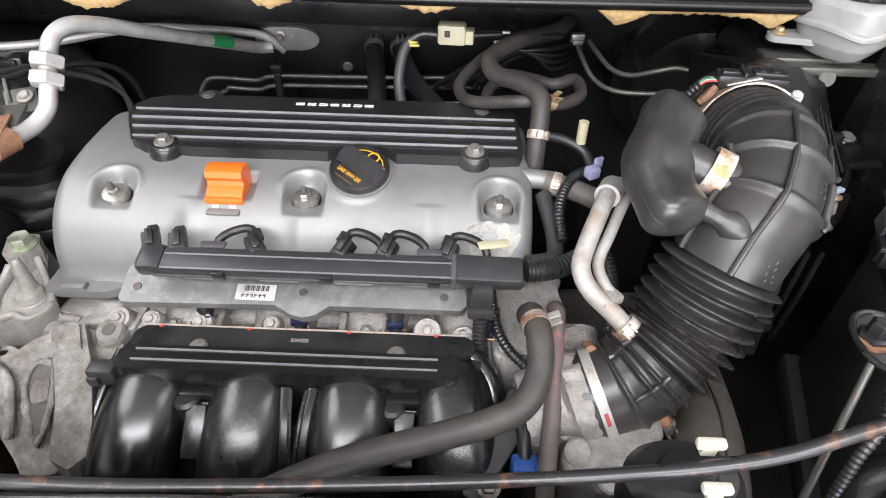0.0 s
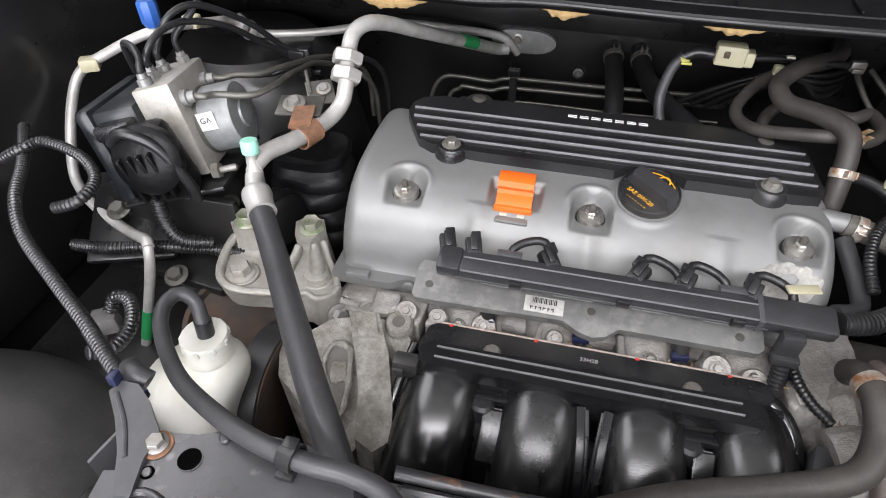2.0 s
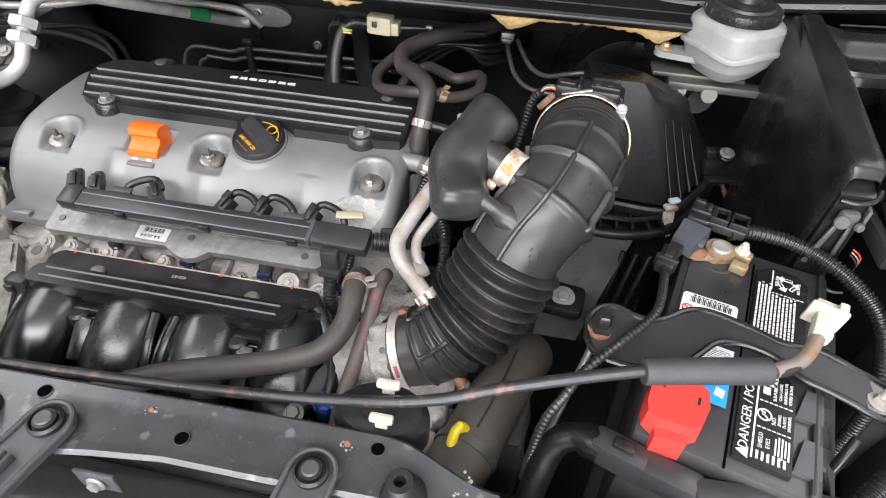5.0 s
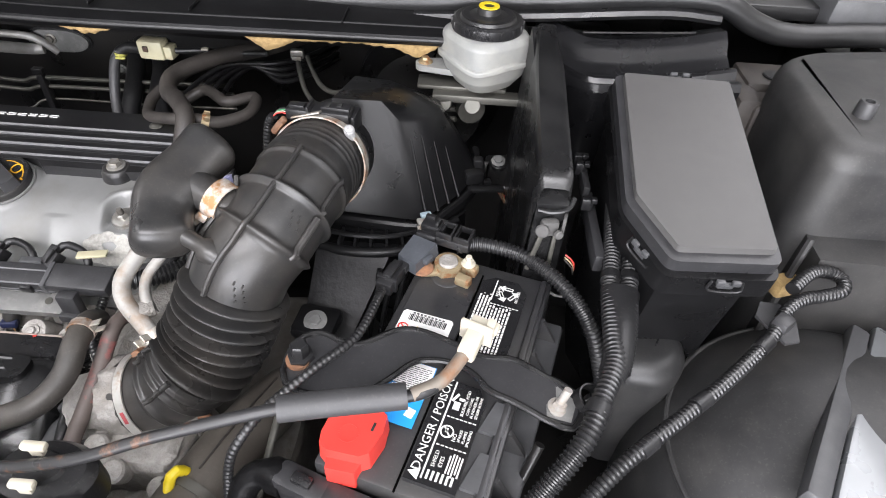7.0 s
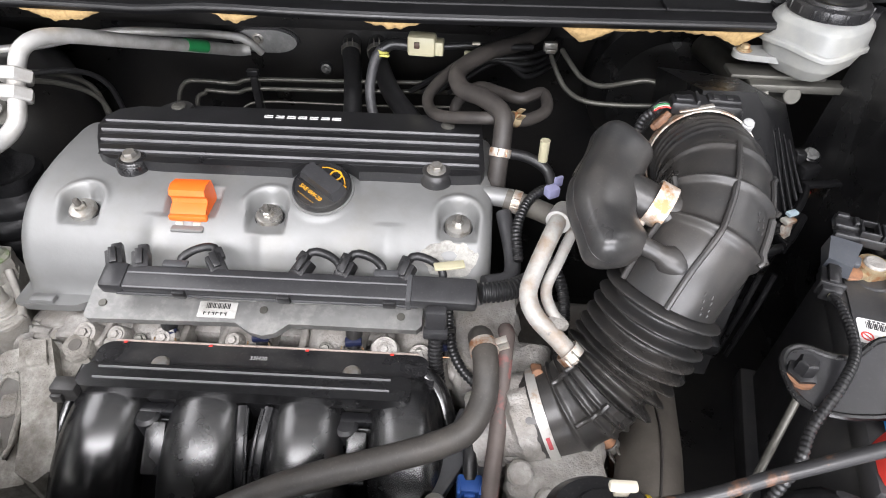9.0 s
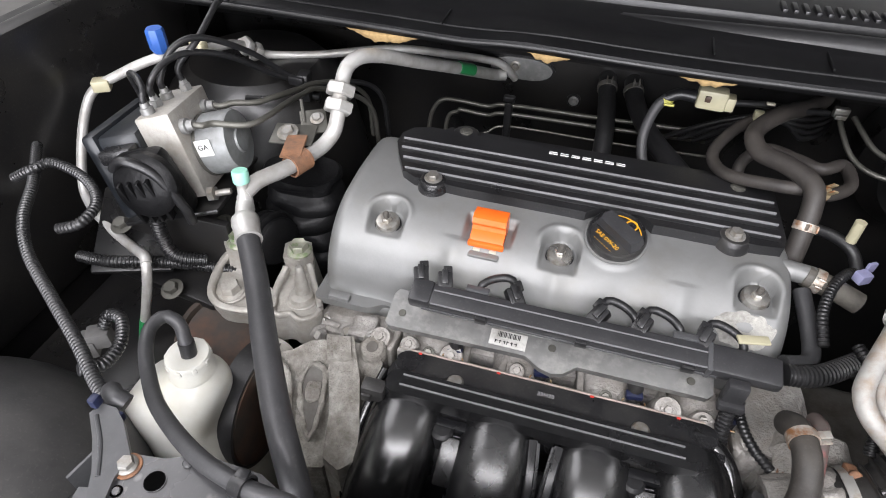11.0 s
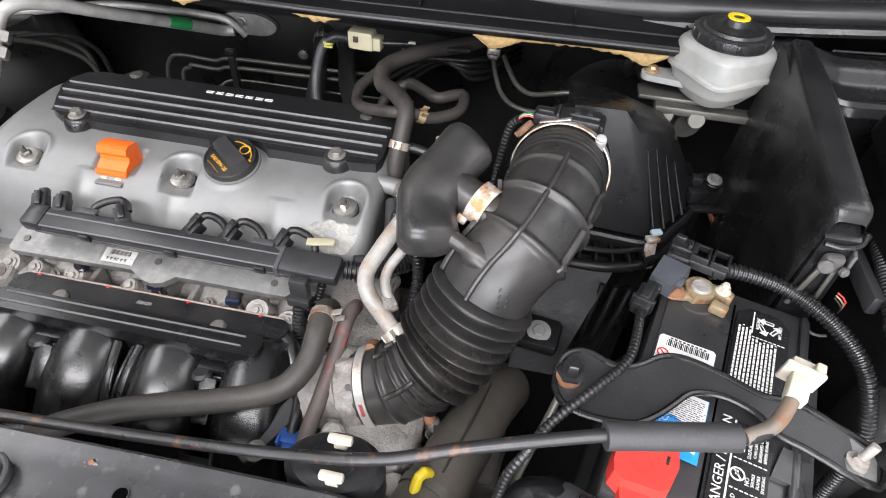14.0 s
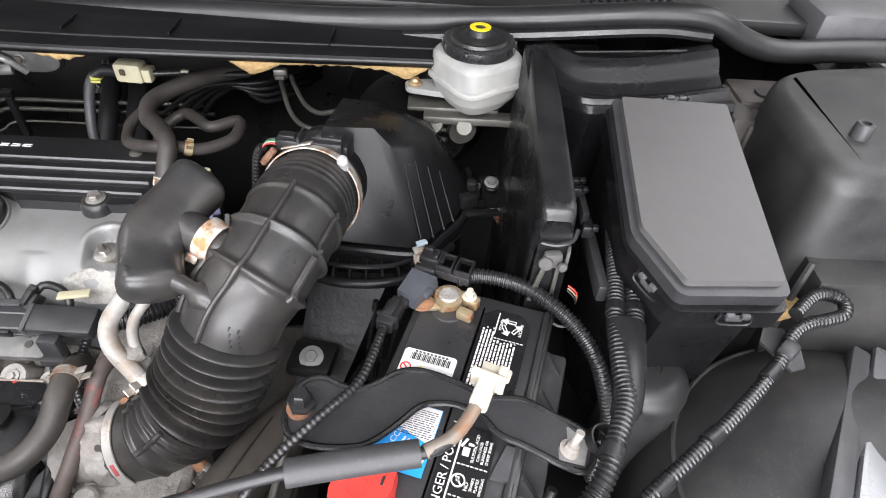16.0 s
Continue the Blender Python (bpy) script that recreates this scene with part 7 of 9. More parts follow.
# ---------------------------------------------------------------- driver side: air duct, battery, fuse box
def air_duct():
    d = thing("air_intake_duct", (0.24, 0.44, -0.02), "black rubber air intake duct with bellows and moulded ribs", "air duct")
    ctr = [(0.292, 0.596, 0.192), (0.287, 0.552, 0.205), (0.284, 0.522, 0.213), (0.281, 0.496, 0.216), (0.272, 0.464, 0.211), (0.260, 0.438, 0.199), (0.246, 0.423, 0.183), (0.236, 0.413, 0.162), (0.226, 0.403, 0.138), (0.212, 0.391, 0.110), (0.194, 0.377, 0.089), (0.172, 0.366, 0.070), (0.150, 0.361, 0.058), (0.128, 0.358, 0.050)]
    line = smooth_path(ctr, 0.0007)
    S = [0.0]
    for a, b in zip(line, line[1:]):
        S.append(S[-1] + (b - a).length)
    total = S[-1]

    def at(p):
        i = min(range(len(line)), key=lambda j: (line[j] - Vector(p)).length)
        return S[i]

    ring, x1, x2, x3, x4 = at(ctr[1]), at(ctr[3]), at(ctr[4]), at(ctr[5]), at((0.241, 0.418, 0.173))
    b0, b1, count = at((0.236, 0.413, 0.162)) - 0.002, at(ctr[10]) + 0.003, 8
    l1, l2, end = b1 + 0.002, at(ctr[11]) + 0.004, at(ctr[12])

    def rad(run, f):
        run = f * total
        r = lerp_list([(0, 0.046), (ring + 0.006, 0.046), (ring + 0.012, 0.0452), (x1 - 0.004, 0.0450), (x1, 0.0440), (x3, 0.0435), (b0, 0.0425), (b1, 0.0425), (l2, 0.0395), (total, 0.0400)], run)
        if b0 < run < b1:
            w = (run - b0) / (b1 - b0) * count
            r += 0.0125 * abs(math.sin(math.pi * w)) ** 2.6 - 0.0042
        for k in range(4):
            r += 0.0016 * math.exp(-(((run - (ring + 0.016 + 0.0085 * k)) / 0.0018) ** 2))
        for c, h, wd in ((x1 + 0.002, 0.0026, 0.0024), (x2, 0.0046, 0.0023), (x3, 0.0046, 0.0023), (l1 + 0.007, 0.0034, 0.0018), (l1 + 0.016, 0.0034, 0.0018), (l2 + 0.002, 0.0030, 0.0022)):
            r += h * math.exp(-(((run - c) / wd) ** 2))
        return r

    part("duct", sweep(line, rad, 64), M["duct_rubber"], d, "satin black rubber duct with eight bellows folds", sharp=70)
    fr = frames_along(line)

    def ridge(s0, s1, ang, r=0.0025, high=0.0020):
        pts = []
        for k in range(13):
            f = (s0 + (s1 - s0) * k / 12) / total
            i = min(range(len(S)), key=lambda j: abs(S[j] - f * total))
            p, t, s, u = fr[i]
            a = radians(ang)
            pts.append(p + (s * math.cos(a) + u * math.sin(a)) * (rad(0, f) + high))
        return tube(pts, r, 8, 0.004)

    for s0, s1, ang in ((x1, b0, 98), (x2, b0, 40), (x2 + 0.004, x3 + 0.002, 158), (l1, l2, 110), (l1, l2, 55), (x1, x2, 158)):
        part("rib", ridge(s0, s1, ang), M["duct_rubber"], d)
    part("fin", ridge(x2 + 0.004, x3, 160, 0.0028, 0.003), M["duct_rubber"], d)
    # raised moulding marks
    for s0, ang, n in ((b0 - 0.020, 128, 4), (x3 - 0.022, 135, 3)):
        for k in range(n):
            part("emboss", ridge(s0 + 0.004 * k, s0 + 0.004 * k + 0.0022, ang - 4 + 3 * k, 0.0009, 0), M["duct_rubber"], d)
            part("emboss", ridge(s0 + 0.004 * k, s0 + 0.004 * k + 0.0022, ang + 6 + 3 * k, 0.0009, 0), M["duct_rubber"], d)

    def clamp(run, r, w, mat, nm, lab):
        i = min(range(len(S)), key=lambda j: abs(S[j] - run))
        p, t, s, u = fr[i]
        return part(nm, band(p, t, r, w, 0.0016, 56), M[mat], d, lab), p, t, s, u

    c, p, t, s, u = clamp(ring + 0.002, 0.0478, 0.012, "rusty_band", "upper_clamp", "bright steel band clamp with rust")
    side = (s * math.cos(radians(38)) + u * math.sin(radians(38)))
    tang = t.cross(side)
    q = p + side * 0.0545
    part("clamp_screw", join(box((0, 0, 0), (0.009, 0.014, 0.007), 0.002, m=frm(q, t, side)), disc(q - tang * 0.011, tang, 0.0034, 0.021, 0.001, 14)), M["rust"], c, "rusty clamp screw")
    part("clamp_tail", box((0, 0, 0), (0.0095, 0.030, 0.0014), 0.0004, m=frm(p + (s * 0.28 + u * 0.96) * 0.0505, t, s * 0.28 + u * 0.96)), M["rusty_band"], c)
    c, p, t, s, u = clamp(end + 0.004, 0.0408, 0.0085, "pale_band", "lower_clamp", "shiny steel band clamp with red mark")
    part("clamp_screw", join(box((0, 0, 0), (0.010, 0.014, 0.008), 0.002, m=frm((0.137, 0.386, 0.086), t, (0, 0.4, 0.9))), disc((0.137, 0.380, 0.088), (0, -0.6, 0.8), 0.0055, 0.006)), M["rust"], c, "rusty clamp screw")
    a = radians(118)
    o = s * math.cos(a) + u * math.sin(a)
    part("red_mark", box((0, 0, 0), (0.0035, 0.012, 0.0006), 0.0002, m=frm(p + o * 0.0424, t, o)), surf("mark_red", (0.42, 0.07, 0.08), 0.55, var=0.3, grain=300), c, "red paint mark")
    # throttle body behind the clamp
    p, t, s, u = fr[-1]
    part("throttle_body", rough_up(cut_up(lathe([(0.040, -0.012), (0.042, -0.006), (0.0425, 0.004), (0.036, 0.010), (0.035, 0.045)], frm(p, s, t), 40), 2), 0.0030, 0.009), M["cast_alu"], d, "cast aluminium throttle body")
    # necks towards the resonator
    part("neck", tube([(0.196, 0.464, 0.232), (0.216, 0.455, 0.226), (0.238, 0.447, 0.219), (0.262, 0.440, 0.208)], lambda r, f: 0.0166 + 0.003 * f * f, 26), M["duct_rubber"], d)
    part("neck", tube([(0.200, 0.413, 0.220), (0.216, 0.408, 0.214), (0.236, 0.402, 0.204), (0.246, 0.398, 0.196)], lambda r, f: 0.0072 + 0.0045 * step01(0.35, 0.45, f), 20), M["duct_rubber"], d)
    return d


air_duct()


def resonator():
    r = thing("resonator", (0.19, 0.45, 0.18), "smooth black plastic air resonator with a rusty clamp", "resonator")
    line = smooth_path([(0.203, 0.517, 0.247), (0.194, 0.498, 0.243), (0.181, 0.468, 0.234), (0.1755, 0.451, 0.229), (0.1755, 0.438, 0.224), (0.181, 0.418, 0.217), (0.188, 0.399, 0.210)], 0.0025)

    def rad(run, f):
        e = min(1.0, f / 0.15, (1 - f) / 0.17)
        return max(0.003, 0.0262 * (1 - (1 - e) ** 3.0) ** 0.5 * (1 + 0.05 * math.cos(4 * math.pi * f)))

    part("shell", sweep(line, rad, 48, first=(0.35, -0.45, 0.8), flat=0.82, power=2.9), M["duct_rubber"], r)
    part("seam", sweep(line, lambda run, f: rad(run, f) * 1.012, 48, first=(0.35, -0.45, 0.8), flat=0.05, power=2.9), M["duct_rubber"], r)
    ax = Vector((0.020, -0.009, -0.006))
    c = part("clamp", band((0.2225, 0.4525, 0.2265), ax, 0.0176, 0.015, 0.0013, 40), M["rusty_clamp"], r, "rusty steel clamp")
    part("clamp_ear", box((0, 0, 0), (0.010, 0.008, 0.010), 0.0015, m=frm((0.206, 0.444, 0.214), ax, (0, -0.7, 0.5))), M["rusty_band"], c)


resonator()


def air_box():
    a = thing("air_filter_box", (0.37, 0.62, -0.1), "black plastic air filter box with clips", "air filter box")
    plan = [(0.286, 0.556), (0.280, 0.640), (0.292, 0.700), (0.345, 0.715), (0.410, 0.700), (0.438, 0.655), (0.436, 0.600), (0.400, 0.556), (0.345, 0.545)]
    part("lower_box", prism([(x + 0.002, y - 0.004) for x, y in plan], -0.10, 0.118, 0.010, top_scale=1.03), M["airbox_plastic"], a)
    part("ledge", prism([(0.36 + (x - 0.36) * 1.04, 0.625 + (y - 0.625) * 1.06) for x, y in plan], 0.108, 0.126, 0.003), M["airbox_plastic"], a, "moulded ledge between the halves")
    low = [(0.284, 0.560, 0.136), (0.392, 0.552, 0.136), (0.432, 0.606, 0.136), (0.452, 0.655, 0.134), (0.440, 0.702, 0.134), (0.292, 0.716, 0.136)]
    high = [(0.292, 0.604, 0.250), (0.343, 0.605, 0.250), (0.352, 0.668, 0.232), (0.334, 0.744, 0.202), (0.290, 0.742, 0.206)]
    mid = [(0.368, 0.604, 0.221), (0.404, 0.652, 0.213), (0.398, 0.716, 0.196)]
    bm = bmesh.new()
    L = [bm.verts.new(q) for q in low]
    H = [bm.verts.new(q) for q in high]
    S = [bm.verts.new(q) for q in mid]
    for f in ((L[0], L[1], S[0], H[1], H[0]), (L[1], L[2], S[1], S[0]), (L[2], L[3], S[1]), (L[3], L[4], S[2], S[1]), (L[4], L[5], H[4], H[3], S[2]), (L[5], L[0], H[0], H[4]),
              (H[1], S[0], S[1], H[2]), (H[2], S[1], S[2], H[3]), (H[0], H[1], H[2]), (H[0], H[2], H[3], H[4]), tuple(L[::-1])):
        bm.faces.new(f)
    lid = part("lid", bevel(bm, 0.0075, 4, 6), M["airbox_plastic"], a, "black moulded lid with creased sides", sharp=50)
    part("inlet_neck", lathe([(0.050, 0.0), (0.050, 0.020), (0.0455, 0.024), (0.0455, 0.056)], frm((0.297, 0.622, 0.186), (1, 0, 0), (-0.12, -0.95, 0.27)), 48), M["airbox_plastic"], lid, "round neck under the clamp")
    for f, g in ((0.10, 0.62), (0.38, 0.60), (0.66, 0.48), (0.92, 0.36)):
        foot, head = Vector(low[1]).lerp(Vector(low[2]), f), Vector(mid[0]).lerp(Vector(mid[1]), f)
        head = foot.lerp(head, g + 0.25)
        part("fin", sweep(smooth_path([foot + Vector((0.002, -0.004, 0.002)), foot.lerp(head, 0.5) + Vector((0.001, -0.002, 0)), head], 0.006), lambda r, q: 0.0020 * (1 - 0.7 * q), 8), M["boot_rubber"], lid)
    rim = [(0.278, 0.553, 0.132), (0.330, 0.547, 0.132), (0.394, 0.545, 0.132), (0.418, 0.572, 0.132), (0.438, 0.602, 0.132), (0.458, 0.652, 0.131), (0.448, 0.706, 0.131)]
    part("lid_rim", sweep(smooth_path(rim, 0.008), 0.0045, 10, flat=1.6, power=3), M["airbox_plastic"], lid)
    part("side_lug", join(box((0.447, 0.628, 0.146), (0.022, 0.014, 0.016), 0.003, rz=20), box((0.462, 0.618, 0.136), (0.044, 0.010, 0.006), 0.002, rz=8)), M["airbox_plastic"], lid)
    # slatted front edge
    part("front_bar", tube([(0.284, 0.520, 0.118), (0.32, 0.512, 0.120), (0.36, 0.514, 0.121), (0.394, 0.530, 0.121), (0.43, 0.575, 0.122)], 0.0055, 10), M["airbox_plastic"], a)
    part("front_bar", tube([(0.284, 0.534, 0.129), (0.32, 0.526, 0.131), (0.36, 0.528, 0.131), (0.392, 0.542, 0.131)], 0.0030, 8), M["airbox_plastic"], a)
    for k in range(7):
        part("front_rib", box((0.290 + 0.0165 * k, 0.527 + 0.001 * abs(k - 2), 0.124), (0.003, 0.024, 0.012), 0.0008, rz=4 * (k - 2)), M["airbox_plastic"], a)
    part("clip", join(box((0, 0, 0), (0.013, 0.005, 0.032), 0.002, m=pose(0.396, 0.538, 0.124, -14, 0, 25)), box((0.395, 0.543, 0.143), (0.014, 0.010, 0.005), 0.0015, rz=25)), M["rusty_band"], a, "rusty steel box clip")
    part("clip_tip", box((0.397, 0.546, 0.150), (0.012, 0.007, 0.004), 0.001, rz=25), surf("pale_blue", (0.30, 0.38, 0.42), 0.5), a, "pale blue clip end")
    part("side_clip", join(box((0.455, 0.655, 0.118), (0.03, 0.010, 0.008), 0.002, rz=10), box((0.452, 0.662, 0.140), (0.012, 0.012, 0.018), 0.002)), M["dark_plastic"], a)
    # stay that carries the box, with its bolt
    part("stay", loft([(0.270, 0.432, 0.030), (0.274, 0.500, 0.030), (0.345, 0.50, 0.030), (0.316, 0.432, 0.030)], [(0.282, 0.512, 0.118), (0.284, 0.530, 0.118), (0.372, 0.53, 0.118), (0.362, 0.515, 0.118)], 0.004), M["boot_rubber"], a, "black moulded stay")
    part("stay_foot", box((0.293, 0.444, 0.078), (0.046, 0.040, 0.016), 0.006, rz=-8), M["airbox_plastic"], a)
    for k in range(3):
        part("stay_rib", tube([(0.352 + 0.014 * k, 0.500, 0.108), (0.345 + 0.013 * k, 0.488, 0.06), (0.338 + 0.012 * k, 0.480, 0.0)], 0.003, 8), M["airbox_plastic"], a)
    part("bolt", hexbolt((0.2935, 0.4400, 0.0865), (0, -0.25, 0.97), 0.0066, 0.005, 0.0120), M["zinc"], a, "pale zinc bolt with wide washer")
    # flow sensor on the neck
    s = thing("air_flow_sensor", (0.295, 0.585, 0.262), "black air flow sensor with plug and coloured wires", "sensor")
    part("body", join(box((0.296, 0.577, 0.248), (0.044, 0.022, 0.013), 0.003, rz=-6), box((0.302, 0.578, 0.255), (0.030, 0.014, 0.005), 0.002, rz=-6), box((0.300, 0.584, 0.236), (0.046, 0.026, 0.026), 0.003, rz=-6)), M["dark_plastic"], s)
    part("plug", join(box((0.266, 0.574, 0.250), (0.026, 0.019, 0.013), 0.003, rz=-6), box((0.264, 0.573, 0.257), (0.016, 0.008, 0.004), 0.001, rz=-6), box((0.276, 0.574, 0.253), (0.003, 0.020, 0.014), 0.001, rz=-6)), M["dark_plastic"], s)
    for k in range(2):
        part("slot", box((0.294 + 0.012 * k, 0.577, 0.2578), (0.005, 0.008, 0.0012), 0.0003, rz=-6), M["print_black"], s)
    part("screw", join(disc((0.319, 0.557, 0.226), (0, -0.3, 1), 0.0055, 0.022), hexbolt((0.319, 0.551, 0.247), (0, -0.3, 1), 0.0030, 0.003, 0.0048)), M["hose_pale"], s, "pale stained screw boss")
    for k, mt in enumerate(("red", "white_clip", "green", "print_black")):
        part("wire", tube([(0.255, 0.568 + 0.003 * k, 0.249), (0.246, 0.569 + 0.003 * k, 0.250), (0.238, 0.570 + 0.002 * k, 0.244), (0.232, 0.571, 0.233)], 0.0007, 6), M[mt], s)
    part("wire_sleeve", loom([(0.239, 0.570, 0.245), (0.231, 0.572, 0.232), (0.226, 0.568, 0.20), (0.222, 0.56, 0.16)], 0.0045), M["loom"], s)
    return a


air_box()


def battery():
    base = Vector((0.4325, 0.3527, -0.06))
    top = m = pose(base.x, base.y, 0.157, 0, 0, -15.5)
    b = thing("car_battery", base, "black car battery with warning labels and red terminal cover", "battery")
    part("case", box((0, 0, 0), (0.122, 0.234, 0.20), 0.005, m=m @ pose(0, 0, -0.118)), M["battery_plastic"], b)
    part("lid", box((0, 0, 0), (0.127, 0.240, 0.024), 0.004, m=m @ pose(0, 0, -0.013)), M["battery_plastic"], b, "black moulded lid")
    part("lid_field", prism([(-0.056, -0.030), (-0.002, -0.030), (-0.002, 0.078), (-0.016, 0.090), (-0.056, 0.090)], -0.001, 0.0012, 0.0008, m), M["battery_plastic"], b)
    # black strip laid on the lid, painted as the groove's shade
    part("lid_groove", box((0, 0, 0), (0.0016, 0.225, 0.0012), 0.0003, m=m @ pose(-0.0008, -0.008, -0.0005)), M["hole_shade"], b)
    part("lid_edge", box((0, 0, 0), (0.006, 0.232, 0.006), 0.002, m=m @ pose(0.0565, 0, 0.0005)), M["battery_plastic"], b)
    # two raised panels with printed warnings
    random.seed(11)
    W = M["print_white"]

    def bar(x, y, sx, sy, pan, rz=0):
        part("print_bar", box((0, 0, 0), (sx, sy, 0.0003), 0, m=m @ pose(x, y, 0.0042, 0, 0, rz)), W, pan)

    def say(text, size, x, y, pan, label=""):
        part("writing", words(text, size, m @ pose(x, y, 0.0041, 0, 0, 90)), W, pan, label)

    pan = part("label_panel", prism([(0.0015, -0.004), (0.0445, -0.004), (0.0445, 0.090), (0.034, 0.102), (0.012, 0.102), (0.0015, 0.094)], -0.002, 0.0040, 0.0014, m), M["gloss_plastic"], b, "black panel with white warning print")
    bar(0.0150, 0.086, 0.0011, 0.026, pan)
    for k in range(3):
        a = radians(90 + 120 * k)
        mm = m @ pose(0.0275 + 0.0058 * math.cos(a), 0.0850 + 0.0058 * math.sin(a), 0.0041, 0, 0, math.degrees(a) + 90)
        part("symbol", join(box((0, 0, 0), (0.0085, 0.0038, 0.0004), 0, m=mm), prism([(0.004, -0.0042), (0.0085, 0), (0.004, 0.0042)], -0.0002, 0.0002, 0, mm)), W, pan, "white recycling arrows")
        part("symbol", box((0, 0, 0), (0.0060, 0.0016, 0.0004), 0, m=mm @ pose(-0.0004, 0, 0.0002)), M["gloss_plastic"], pan)
    say("RETURN", 0.0036, 0.0190, 0.0860, pan)
    say("RECYCLE", 0.0036, 0.0372, 0.0840, pan)
    for k in range(8):
        bar(0.0165 + 0.0034 * k, 0.0690, 0.0024, 0.0008, pan)
    for k in range(11):
        y, y1 = 0.000, 0.066 if k > 3 else 0.078
        while y < y1:
            w = 0.0018 + 0.0044 * random.random()
            bar(0.0048 + 0.0030 * k, y + w / 2, 0.0017, min(w, y1 - y), pan)
            y += w + 0.0010
    pan = part("label_panel", prism([(0.0020, -0.110), (0.0405, -0.110), (0.0405, -0.034), (0.033, -0.022), (0.009, -0.022), (0.0020, -0.030)], -0.002, 0.0040, 0.0014, m), M["gloss_plastic"], b, "black panel with white warning print")
    say("DANGER / POISON", 0.0096, 0.0082, -0.0610, pan, "white lettering")
    part("symbol", prism([(-0.0042, -0.0045), (-0.0042, 0.0045), (0.0042, 0)], 0, 0.0004, 0, m @ pose(0.0075, -0.1040, 0.0040, 0, 0, 180)), W, pan)
    bar(0.0140, -0.064, 0.0013, 0.084, pan)
    part("symbol", join(box((0, 0, 0), (0.0052, 0.0070, 0.0004), 0, m=m @ pose(0.0200, -0.0430, 0.0042)), box((0, 0, 0), (0.0020, 0.0080, 0.0004), 0, m=m @ pose(0.0172, -0.0360, 0.0042, 0, 0, -25)), box((0, 0, 0), (0.0040, 0.0022, 0.0004), 0, m=m @ pose(0.0225, -0.0365, 0.0042))), W, pan, "white acid hand sign")
    say("SULFURIC ACID", 0.0034, 0.0262, -0.0385, pan)
    say("CAN CAUSE", 0.0030, 0.0300, -0.0400, pan)
    say("BLINDNESS OR", 0.0030, 0.0335, -0.0395, pan)
    say("SEVERE BURNS", 0.0030, 0.0370, -0.0395, pan)
    part("symbol", join(lathe([(0.0042, 0), (0.0053, 0), (0.0053, 0.0004), (0.0042, 0.0004)], m @ pose(0.0200, -0.0660, 0.0040), 24, ring=True), box((0, 0, 0), (0.0012, 0.0088, 0.0004), 0, m=m @ pose(0.0200, -0.0660, 0.0042, 0, 0, 40)), box((0, 0, 0), (0.0022, 0.0034, 0.0004), 0, m=m @ pose(0.0195, -0.0650, 0.0042))), W, pan)
    say("NO", 0.0042, 0.0268, -0.0690, pan)
    for k, word in enumerate(("SPARKS", "FLAMES", "SMOKING")):
        say(word, 0.0031, 0.0304 + 0.0034 * k, -0.0665, pan)
    for y in (-0.0535, -0.0780):
        for k in range(7):
            bar(0.0170 + 0.0034 * k, y, 0.0023, 0.0009, pan)
    say("SHIELD", 0.0042, 0.0190, -0.0890, pan)
    say("EYES", 0.0042, 0.0240, -0.0900, pan)
    for k in range(5):
        bar(0.0290 + 0.0022 * k, -0.0905 + 0.001 * (k % 2), 0.0012, 0.014 + 0.002 * (k % 3), pan)
    for k in range(6):
        bar(0.0175 + 0.0036 * k, -0.1020, 0.0018, 0.007, pan)
    # stickers
    st = part("sticker", prism([(-0.0545, 0.010), (-0.0085, 0.011), (-0.0085, 0.0355), (-0.0105, 0.0380), (-0.0525, 0.0370), (-0.0545, 0.0345)], 0.0012, 0.0018, 0.0002, m), M["paper"], b, "white barcode sticker")
    for k in range(24):
        part("print_bar", box((0, 0, 0), (0.0005 + 0.0004 * (k * 7 % 3), 0.0072, 0.0003), 0, m=m @ pose(-0.0475 + 0.00145 * k, 0.0300, 0.0019)), M["print_black"], st)
    for k in range(9):
        part("print_bar", box((0, 0, 0), (0.0022, 0.0016, 0.0003), 0, m=m @ pose(-0.0445 + 0.0034 * k, 0.0352, 0.0019)), M["hose_grey"], st)
    part("symbol", join(prism([(-0.0050, -0.0040), (0.0050, -0.0040), (0, 0.0048)], 0, 0.0003, 0, m @ pose(-0.0365, 0.0170, 0.0018)), prism([(-0.0005, -0.002), (0.0005, -0.002), (0.0005, 0.002), (-0.0005, 0.002)], 0, 0.0005, 0, m @ pose(-0.0365, 0.0172, 0.0018))), M["yellow"], st, "yellow warning triangle")
    part("symbol", join(lathe([(0.0036, 0), (0.0048, 0), (0.0048, 0.0004), (0.0036, 0.0004)], m @ pose(-0.0487, 0.0172, 0.0018), 22, ring=True), box((0, 0, 0), (0.0011, 0.0085, 0.0003), 0, m=m @ pose(-0.0487, 0.0172, 0.0020, 0, 0, 45))), M["red"], st, "red prohibition ring")
    for k in range(3):
        part("print_bar", box((0, 0, 0), (0.0034, 0.0016, 0.0003), 0, m=m @ pose(-0.0270 + 0.0060 * k, 0.0195, 0.0019)), M["hose_pale"], st)
        part("print_bar", box((0, 0, 0), (0.0040, 0.0016, 0.0003), 0, m=m @ pose(-0.0260 + 0.0060 * k, 0.0150, 0.0019)), M["hose_pale"], st)
    wl = part("sticker", prism([(-0.052, -0.072), (-0.006, -0.072), (-0.006, -0.014), (-0.052, -0.014)], 0.0012, 0.0018, 0.0002, m), M["label_blue"], b, "blue and white rating sticker")
